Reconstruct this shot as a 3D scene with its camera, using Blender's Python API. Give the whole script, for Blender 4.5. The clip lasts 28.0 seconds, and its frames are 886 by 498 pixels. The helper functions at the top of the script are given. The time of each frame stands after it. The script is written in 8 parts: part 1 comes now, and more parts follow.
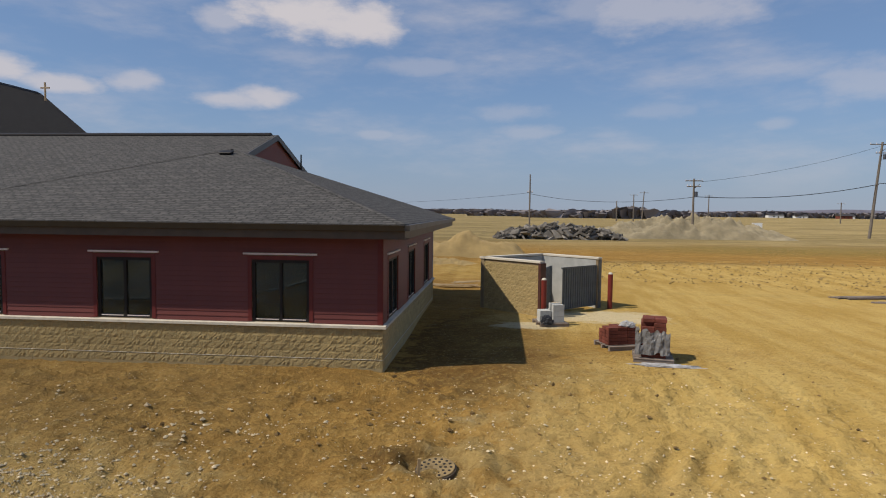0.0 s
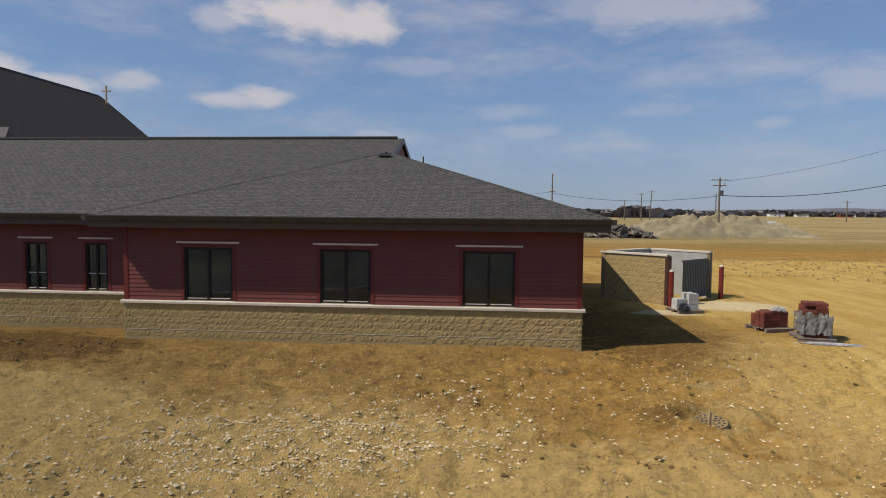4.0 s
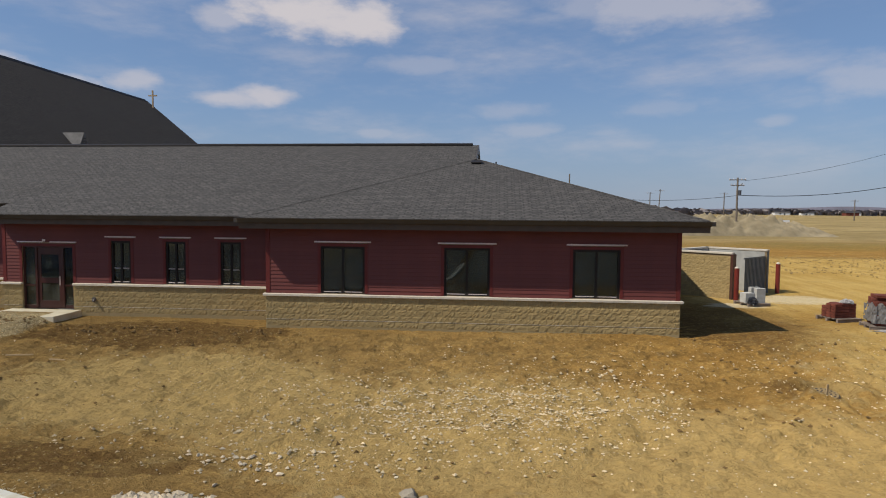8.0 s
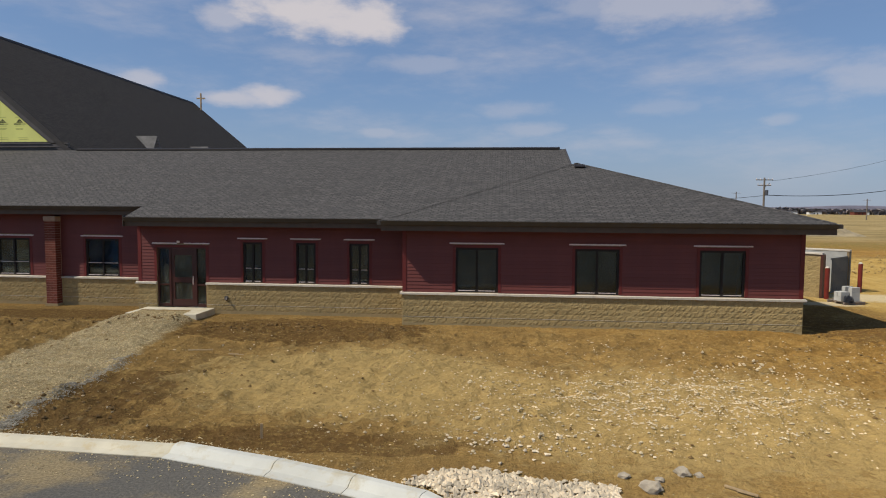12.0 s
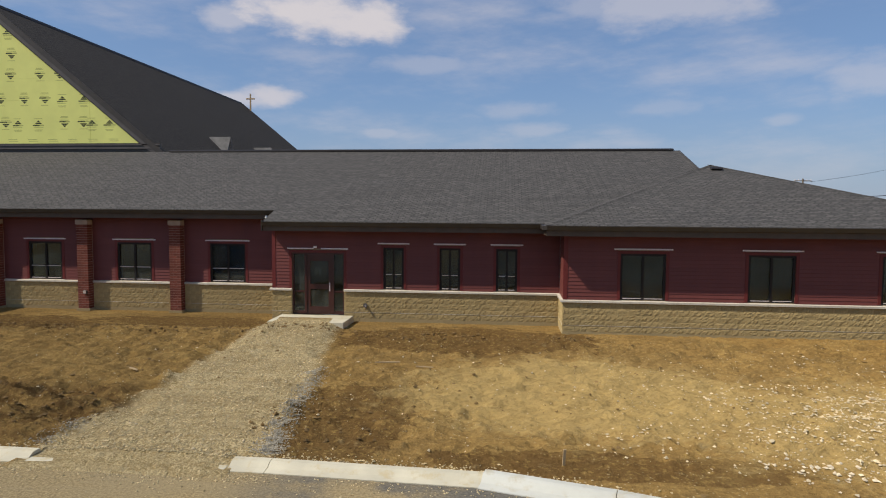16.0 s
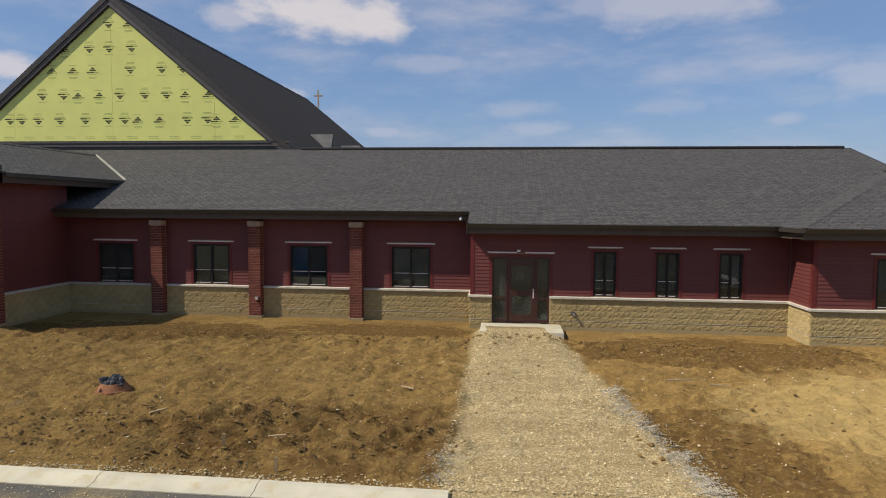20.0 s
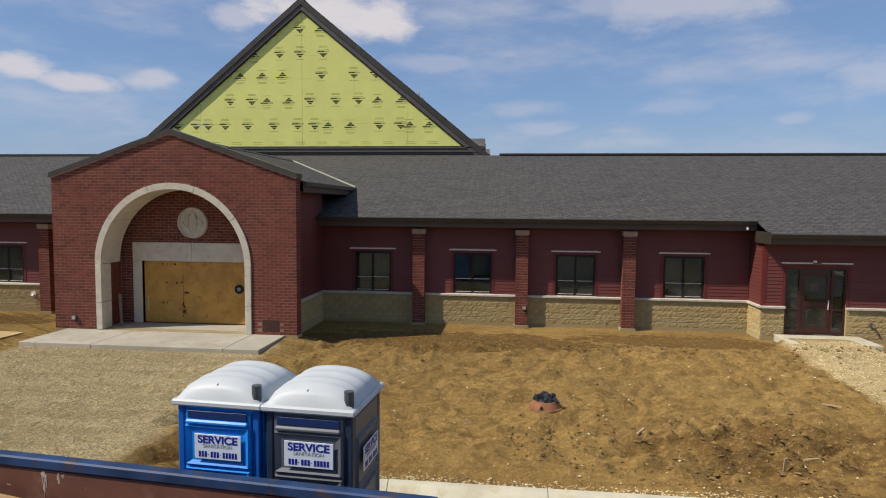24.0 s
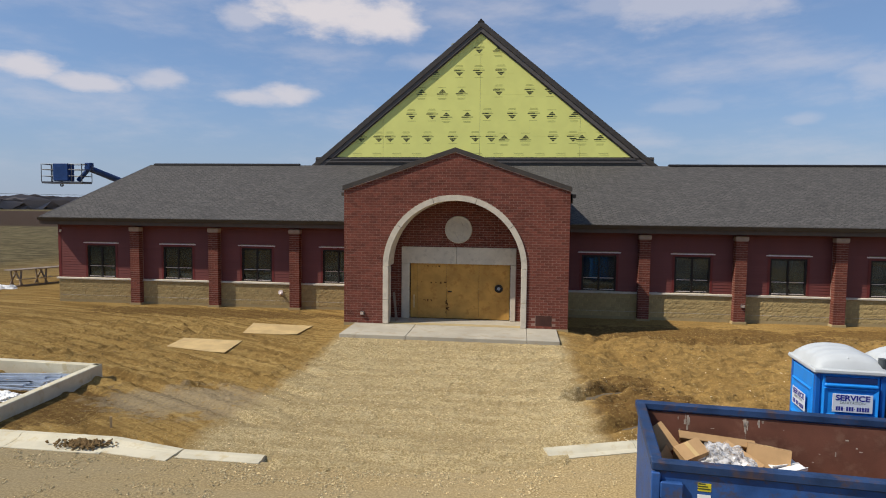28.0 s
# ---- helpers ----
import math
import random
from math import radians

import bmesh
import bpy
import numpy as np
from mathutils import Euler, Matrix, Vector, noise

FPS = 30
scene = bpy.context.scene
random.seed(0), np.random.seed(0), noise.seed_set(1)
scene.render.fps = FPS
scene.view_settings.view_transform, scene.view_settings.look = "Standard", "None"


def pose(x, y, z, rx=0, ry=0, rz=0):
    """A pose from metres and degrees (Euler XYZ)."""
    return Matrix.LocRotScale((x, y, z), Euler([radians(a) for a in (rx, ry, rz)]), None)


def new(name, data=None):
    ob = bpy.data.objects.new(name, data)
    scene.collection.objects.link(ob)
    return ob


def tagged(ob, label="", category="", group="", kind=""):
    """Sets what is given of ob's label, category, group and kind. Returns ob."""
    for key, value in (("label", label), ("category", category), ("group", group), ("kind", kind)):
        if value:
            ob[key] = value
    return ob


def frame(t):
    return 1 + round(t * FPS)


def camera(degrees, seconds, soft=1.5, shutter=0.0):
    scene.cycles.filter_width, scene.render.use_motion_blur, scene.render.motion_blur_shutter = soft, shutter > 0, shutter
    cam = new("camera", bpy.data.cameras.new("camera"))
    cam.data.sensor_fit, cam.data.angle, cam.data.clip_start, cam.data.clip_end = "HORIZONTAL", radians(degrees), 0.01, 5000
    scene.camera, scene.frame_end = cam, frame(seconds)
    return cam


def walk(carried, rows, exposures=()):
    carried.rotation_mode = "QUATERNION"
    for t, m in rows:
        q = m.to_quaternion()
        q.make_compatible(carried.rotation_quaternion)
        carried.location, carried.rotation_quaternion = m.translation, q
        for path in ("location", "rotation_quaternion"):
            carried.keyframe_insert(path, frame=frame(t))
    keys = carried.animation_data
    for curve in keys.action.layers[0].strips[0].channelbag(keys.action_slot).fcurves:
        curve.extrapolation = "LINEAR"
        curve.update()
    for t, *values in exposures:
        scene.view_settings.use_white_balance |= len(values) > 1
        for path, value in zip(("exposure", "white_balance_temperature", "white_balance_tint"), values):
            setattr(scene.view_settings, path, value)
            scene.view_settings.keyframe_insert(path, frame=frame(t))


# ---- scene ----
cam = camera(71.0, 28.0, soft=1.05)
# seconds, eye in metres, yaw, pitch and roll in degrees
ROWS = [
    (0.0, 0.020, 0.245, 4.343, 5.260, -3.556, -0.621),
    (0.5, -0.782, -0.260, 4.305, 5.213, -3.563, -0.611),
    (1.0, -1.601, -0.751, 4.270, 5.182, -3.562, -0.595),
    (1.5, -2.413, -1.169, 4.251, 5.167, -3.570, -0.558),
    (2.0, -3.267, -1.530, 4.248, 5.189, -3.588, -0.512),
    (2.5, -3.853, -1.691, 4.281, 5.143, -3.583, -0.493),
    (3.0, -4.339, -1.834, 4.260, 5.089, -3.593, -0.486),
    (3.5, -4.809, -1.999, 4.218, 5.048, -3.589, -0.478),
    (5.5, -6.600, -3.233, 4.216, 5.080, -3.622, -0.458),
    (6.0, -7.038, -3.540, 4.270, 5.120, -3.636, -0.439),
    (6.5, -7.427, -3.864, 4.300, 5.145, -3.657, -0.408),
    (7.0, -7.789, -4.186, 4.318, 5.174, -3.670, -0.403),
    (7.5, -8.163, -4.508, 4.333, 5.212, -3.678, -0.403),
    (8.0, -8.607, -4.798, 4.325, 5.253, -3.700, -0.414),
    (8.5, -9.134, -5.038, 4.337, 5.277, -3.702, -0.399),
    (9.0, -9.673, -5.255, 4.366, 5.313, -3.709, -0.392),
    (9.5, -10.210, -5.478, 4.378, 5.336, -3.722, -0.387),
    (10.0, -10.761, -5.659, 4.391, 5.367, -3.730, -0.373),
    (10.5, -11.284, -5.886, 4.393, 5.407, -3.734, -0.361),
    (11.0, -11.829, -6.054, 4.400, 5.428, -3.745, -0.358),
    (11.5, -12.377, -6.214, 4.417, 5.466, -3.756, -0.367),
    (12.0, -12.920, -6.308, 4.430, 5.526, -3.769, -0.364),
    (12.5, -13.505, -6.310, 4.414, 5.592, -3.791, -0.332),
    (14.5, -16.280, -6.081, 4.441, 5.579, -3.789, -0.349),
    (15.0, -16.988, -6.060, 4.483, 5.596, -3.758, -0.342),
    (15.5, -17.705, -6.033, 4.500, 5.672, -3.739, -0.338),
    (16.0, -18.464, -5.955, 4.529, 5.728, -3.727, -0.361),
    (16.5, -19.252, -5.867, 4.528, 5.758, -3.741, -0.355),
    (17.0, -20.089, -5.674, 4.520, 5.785, -3.755, -0.367),
    (17.5, -20.967, -5.480, 4.505, 5.795, -3.775, -0.369),
    (18.0, -21.912, -5.312, 4.492, 5.856, -3.793, -0.361),
    (18.5, -22.883, -5.188, 4.514, 5.889, -3.795, -0.369),
    (19.0, -23.900, -5.102, 4.532, 5.927, -3.799, -0.377),
    (19.5, -24.938, -5.083, 4.542, 5.932, -3.815, -0.387),
    (20.0, -26.041, -5.118, 4.559, 5.953, -3.830, -0.390),
    (20.5, -27.221, -5.180, 4.557, 5.992, -3.854, -0.393),
    (21.0, -28.460, -5.221, 4.576, 6.068, -3.879, -0.406),
    (21.5, -29.704, -5.218, 4.628, 6.146, -3.881, -0.417),
    (23.5, -34.810, -5.548, 4.823, 6.486, -3.866, -0.449),
    (24.0, -36.105, -5.919, 4.833, 6.509, -3.866, -0.479),
    (24.5, -37.375, -6.392, 4.897, 6.632, -3.891, -0.496),
    (25.0, -38.643, -6.906, 4.935, 6.722, -3.882, -0.508),
    (25.5, -39.874, -7.518, 4.980, 6.805, -3.873, -0.518),
    (26.0, -41.067, -8.137, 5.017, 6.863, -3.873, -0.530),
    (26.5, -42.192, -8.646, 5.051, 6.924, -3.884, -0.566),
    (27.0, -43.259, -9.119, 5.095, 7.005, -3.883, -0.567),
    (27.5, -44.250, -9.526, 5.109, 7.070, -3.891, -0.590),
    (28.0, -45.151, -9.874, 5.112, 7.154, -3.876, -0.615),
]
walk(cam, [(t, pose(x, y, z, 90 + pitch, roll, yaw)) for t, x, y, z, yaw, pitch, roll in ROWS],
     exposures=((0.0, -0.02), (12.0, 0.0), (16.0, 0.10), (21.0, 0.13), (25.0, 0.20), (28.0, 0.22)))

# ---- light ----
SUN_WAY = Vector((0.81, 0.37, -1.0)).normalized()
sun = new("sun", bpy.data.lights.new("sun", "SUN"))
sun.data.energy, sun.data.angle, sun.data.color = 4.2, radians(0.53), (1.0, 0.93, 0.82)
sun.matrix_basis = Matrix.Translation((-40, -30, 60)) @ SUN_WAY.to_track_quat("-Z", "Y").to_matrix().to_4x4()
scene.view_settings.exposure = 0.0


class Nodes:
    """Short hand for building a node tree."""

    def __init__(self, tree):
        self.tree = tree
        tree.nodes.clear()

    def add(self, kind):
        return self.tree.nodes.new(kind)

    def link(self, a, b):
        self.tree.links.new(a, b)

    def put(self, socket, value):
        if hasattr(value, "is_output"):
            self.link(value, socket)
        else:
            socket.default_value = value

    def math(self, op, a, b=0.0, clamp=False):
        n = self.add("ShaderNodeMath")
        n.operation, n.use_clamp = op, clamp
        self.put(n.inputs[0], a)
        self.put(n.inputs[1], b)
        return n.outputs[0]

    def mix(self, f, a, b):
        n = self.add("ShaderNodeMix")
        n.data_type = "RGBA"
        self.put(n.inputs["Factor"], f)
        self.put(n.inputs[6], a)
        self.put(n.inputs[7], b)
        return n.outputs[2]

    def noise(self, vec, scale, detail=4.0, rough=0.55):
        n = self.add("ShaderNodeTexNoise")
        self.link(vec, n.inputs["Vector"])
        n.inputs["Scale"].default_value, n.inputs["Detail"].default_value, n.inputs["Roughness"].default_value = scale, detail, rough
        return n.outputs[0]

    def step(self, value, lo, hi):
        n = self.add("ShaderNodeMapRange")
        n.interpolation_type = "SMOOTHSTEP"
        self.put(n.inputs[0], value)
        n.inputs[1].default_value, n.inputs[2].default_value = lo, hi
        return n.outputs[0]

    def scaled(self, vec, sx, sy, sz):
        n = self.add("ShaderNodeMapping")
        self.link(vec, n.inputs[0])
        n.inputs["Scale"].default_value = (sx, sy, sz)
        return n.outputs[0]


def cloud_sky():
    """Clear spring sky with fair-weather clouds and thin high streaks."""
    world = bpy.data.worlds.new("sky")
    scene.world = world
    world.use_nodes = True
    n = Nodes(world.node_tree)
    sky = n.add("ShaderNodeTexSky")
    sky.sky_type, sky.sun_disc = "NISHITA", False
    sky.sun_elevation = math.asin(-SUN_WAY.z)
    sky.sun_rotation = math.atan2(-SUN_WAY.x, -SUN_WAY.y)
    sky.air_density, sky.dust_density, sky.ozone_density = 1.0, 0.0, 4.0
    at = n.add("ShaderNodeTexCoord").outputs["Generated"]
    xyz = n.add("ShaderNodeSeparateXYZ")
    n.link(at, xyz.inputs[0])
    azimuth = n.math("ARCTAN2", xyz.outputs[0], xyz.outputs[1])
    height = n.math("ARCSINE", xyz.outputs[2])
    flat = n.add("ShaderNodeCombineXYZ")
    n.link(azimuth, flat.inputs[0])
    n.link(height, flat.inputs[1])
    wisp = n.noise(n.scaled(flat.outputs[0], 1.0, 2.2, 1.0), 9.0, 6.0, 0.6)
    cover = None
    # azimuth, height, half width, half height, density (radians)
    for a, h, w, t, dense in (
        (-0.29, 0.292, 0.140, 0.046, 1.0), (-0.22, 0.284, 0.085, 0.034, 1.0), (-0.432, 0.272, 0.040, 0.024, 0.55), (-0.544, 0.178, 0.045, 0.020, 0.60),
        (-0.42, 0.163, 0.100, 0.016, 0.70), (-0.37, 0.169, 0.050, 0.019, 0.80), (-0.715, 0.180, 0.052, 0.022, 0.85), (-0.64, 0.165, 0.055, 0.016, 0.75),
        (0.24, 0.292, 0.160, 0.038, 0.52), (0.13, 0.300, 0.090, 0.030, 0.35), (0.015, 0.154, 0.060, 0.016, 0.26), (0.038, 0.124, 0.060, 0.015, 0.30),
        (-0.195, 0.119, 0.050, 0.010, 0.35), (0.163, 0.118, 0.045, 0.010, 0.22), (0.389, 0.126, 0.026, 0.011, 0.26), (-0.13, 0.222, 0.090, 0.015, 0.30),
        (0.225, 0.151, 0.070, 0.014, 0.20), (0.53, 0.175, 0.110, 0.040, 0.38), (-0.92, 0.20, 0.10, 0.03, 0.7)):
        dx = n.math("DIVIDE", n.math("SUBTRACT", azimuth, a), w)
        dy = n.math("DIVIDE", n.math("SUBTRACT", height, h), t)
        r = n.math("SQRT", n.math("ADD", n.math("MULTIPLY", dx, dx), n.math("MULTIPLY", dy, dy)))
        r = n.math("ADD", r, n.math("MULTIPLY", n.math("SUBTRACT", wisp, 0.5), 2.3))
        puff = n.math("MULTIPLY", n.math("SUBTRACT", 1.0, n.step(r, 0.25, 1.15)), dense)
        cover = puff if cover is None else n.math("MAXIMUM", cover, puff)
    turned = n.add("ShaderNodeMapping")
    n.link(flat.outputs[0], turned.inputs[0])
    turned.inputs["Rotation"].default_value[2] = -0.5
    turned.inputs["Scale"].default_value = (1.0, 3.4, 1.0)
    streak = n.noise(turned.outputs[0], 3.4, 7.0, 0.6)
    veil = n.math("MULTIPLY", n.step(streak, 0.42, 0.80), 0.50)
    cover = n.math("MAXIMUM", cover, veil)
    high = n.step(height, 0.0, 0.10)
    cover = n.math("MULTIPLY", cover, high)
    low = n.math("SUBTRACT", 1.0, n.step(height, -0.02, 0.20))
    clear = n.mix(0.45, sky.outputs[0], (2.35, 3.75, 6.8, 1.0))
    hazy = n.mix(n.math("MULTIPLY", low, 0.70), clear, (3.05, 3.85, 5.35, 1.0))
    colour = n.mix(cover, hazy, (7.3, 6.9, 7.2, 1.0))
    back = n.add("ShaderNodeBackground")
    n.link(colour, back.inputs[0])
    back.inputs[1].default_value = 0.083
    n.link(back.outputs[0], n.add("ShaderNodeOutputWorld").inputs[0])


cloud_sky()

# ---- materials ----
def matter(name, colour, rough=0.8, metal=0.0, vary=0.25, scale=3.0, fine=60.0, bump=0.2, bump_size=0.01, spec=0.3, island=0.0, second=None):
    """Painted, mineral or metal surface: colour that drifts at two scales, with relief. second: a colour for stains and wear."""
    m = bpy.data.materials.new(name)
    m.use_nodes = True
    n = Nodes(m.node_tree)
    out = n.add("ShaderNodeOutputMaterial")
    b = n.add("ShaderNodeBsdfPrincipled")
    n.link(b.outputs[0], out.inputs[0])
    at = n.add("ShaderNodeTexCoord").outputs["Object"]
    wide, grain = n.noise(at, scale, 5.0), n.noise(at, fine, 3.0)
    c = (*colour, 1.0)
    dark = (*[v * (1 - vary) for v in colour], 1.0)
    light = (*[min(1.0, v * (1 + vary)) for v in colour], 1.0)
    tint = n.mix(n.step(wide, 0.3, 0.7), dark, light)
    tint = n.mix(n.math("MULTIPLY", n.step(grain, 0.35, 0.75), 0.5), tint, c)
    if second:
        tint = n.mix(n.math("MULTIPLY", n.step(n.noise(at, scale * 2.3, 6.0, 0.65), 0.5, 0.68), 0.8), tint, (*second, 1.0))
    if island:
        rnd = n.add("ShaderNodeObjectInfo").outputs["Random"]
        isl = n.add("ShaderNodeNewGeometry").outputs["Random Per Island"]
        r = n.math("FRACT", n.math("ADD", rnd, isl))
        hsv = n.add("ShaderNodeHueSaturation")
        n.link(tint, hsv.inputs["Color"])
        n.link(n.math("ADD", 1 - island, n.math("MULTIPLY", r, 2 * island)), hsv.inputs["Value"])
        tint = hsv.outputs[0]
    n.link(tint, b.inputs["Base Color"])
    b.inputs["Metallic"].default_value = metal
    b.inputs["Diffuse Roughness"].default_value = 1.0 if rough > 0.9 else 0.0
    b.inputs["Specular IOR Level"].default_value = spec
    n.link(n.math("ADD", rough - 0.1, n.math("MULTIPLY", wide, 0.2), True), b.inputs["Roughness"])
    if bump:
        bn = n.add("ShaderNodeBump")
        bn.inputs["Strength"].default_value, bn.inputs["Distance"].default_value = bump, bump_size
        n.link(n.math("ADD", grain, n.math("MULTIPLY", wide, 0.5)), bn.inputs["Height"])
        n.link(bn.outputs[0], b.inputs["Normal"])
    return m


def shingle_matter(name, along, shade=1.0):
    """Asphalt shingles: courses across the slope, tabs of mixed greys. along: axis of the courses."""
    m = bpy.data.materials.new(name)
    m.use_nodes = True
    n = Nodes(m.node_tree)
    out = n.add("ShaderNodeOutputMaterial")
    b = n.add("ShaderNodeBsdfPrincipled")
    n.link(b.outputs[0], out.inputs[0])
    at = n.add("ShaderNodeTexCoord").outputs["Object"]
    xyz = n.add("ShaderNodeSeparateXYZ")
    n.link(at, xyz.inputs[0])
    flat = n.add("ShaderNodeCombineXYZ")
    n.link(xyz.outputs[0 if along == "x" else 1], flat.inputs[0])
    n.link(n.math("MULTIPLY", xyz.outputs[2], 3.16), flat.inputs[1])
    brick = n.add("ShaderNodeTexBrick")
    n.link(flat.outputs[0], brick.inputs["Vector"])
    brick.offset, brick.offset_frequency = 0.37, 2
    for key, v in (("Scale", 1.0), ("Brick Width", 0.27), ("Row Height", 0.145), ("Mortar Size", 0.026), ("Mortar Smooth", 0.3), ("Bias", 0.0)):
        brick.inputs[key].default_value = v
    def grey(v, warm=0.0):
        tone = 0.05 if shade == 1.0 else 0.12
        return (v * shade * (1 + tone + warm), v * shade, v * shade * (1 - tone - warm), 1)

    brick.inputs["Color1"].default_value = grey(0.064)
    brick.inputs["Color2"].default_value = grey(0.104, 0.03)
    brick.inputs["Mortar"].default_value = grey(0.034)
    blotch = n.noise(at, 0.5, 4.0)
    cell = n.add("ShaderNodeTexVoronoi")
    n.link(n.scaled(flat.outputs[0], 1.0, 1.9, 1.0), cell.inputs["Vector"])
    cell.inputs["Scale"].default_value = 8.0
    grains = n.add("ShaderNodeSeparateColor")
    n.link(cell.outputs["Color"], grains.inputs[0])
    patch = n.noise(n.scaled(flat.outputs[0], 1.0, 2.0, 1.0), 5.0, 6.0, 0.75)
    tint = n.mix(n.math("MULTIPLY", n.step(patch, 0.46, 0.62), 0.30), brick.outputs[0], grey(0.112, 0.04))
    tint = n.mix(n.math("MULTIPLY", n.step(patch, 0.46, 0.34), 0.30), tint, grey(0.045))
    tint = n.mix(n.math("MULTIPLY", n.step(blotch, 0.35, 0.7), 0.25), tint, grey(0.075))
    tint = n.mix(n.math("MULTIPLY", n.step(grains.outputs[0], 0.55, 0.95), 0.35), tint, grey(0.140, 0.04))
    tint = n.mix(n.math("MULTIPLY", n.step(grains.outputs[1], 0.6, 0.9), 0.35), tint, grey(0.042))
    n.link(tint, b.inputs["Base Color"])
    b.inputs["Roughness"].default_value = 0.92
    b.inputs["Specular IOR Level"].default_value = 0.12
    bn = n.add("ShaderNodeBump")
    bn.inputs["Strength"].default_value, bn.inputs["Distance"].default_value = 0.5, 0.010
    saw = n.math("FRACT", n.math("DIVIDE", n.math("MULTIPLY", xyz.outputs[2], 3.16), 0.145))
    n.link(n.math("ADD", n.math("SUBTRACT", 1.0, saw), n.math("MULTIPLY", n.noise(at, 70, 2.0), 0.6)), bn.inputs["Height"])
    n.link(bn.outputs[0], b.inputs["Normal"])
    return m


def pane_matter():
    m = bpy.data.materials.new("window_glass")
    m.use_nodes = True
    n = Nodes(m.node_tree)
    out = n.add("ShaderNodeOutputMaterial")
    clear = n.add("ShaderNodeBsdfTransparent")
    clear.inputs[0].default_value = (0.42, 0.47, 0.45, 1)
    gloss = n.add("ShaderNodeBsdfGlossy")
    gloss.inputs["Roughness"].default_value = 0.02
    gloss.inputs["Color"].default_value = (0.9, 0.95, 0.93, 1)
    fr = n.add("ShaderNodeFresnel")
    fr.inputs[0].default_value = 1.55
    mixs = n.add("ShaderNodeMixShader")
    n.link(n.math("ADD", n.math("MULTIPLY", fr.outputs[0], 1.0), 0.01, True), mixs.inputs[0])
    n.link(clear.outputs[0], mixs.inputs[1])
    n.link(gloss.outputs[0], mixs.inputs[2])
    # patchy grey layer that puts light into the panes' colour to brighten them
    film = n.add("ShaderNodeBsdfDiffuse")
    film.inputs[0].default_value = (0.50, 0.52, 0.46, 1)
    brightened = n.add("ShaderNodeMixShader")
    at = n.add("ShaderNodeTexCoord").outputs["Object"]
    n.link(n.math("MULTIPLY", n.step(n.noise(at, 1.6, 5.0, 0.6), 0.2, 0.8), 0.10), brightened.inputs[0])
    n.link(mixs.outputs[0], brightened.inputs[1])
    n.link(film.outputs[0], brightened.inputs[2])
    n.link(brightened.outputs[0], out.inputs[0])
    return m


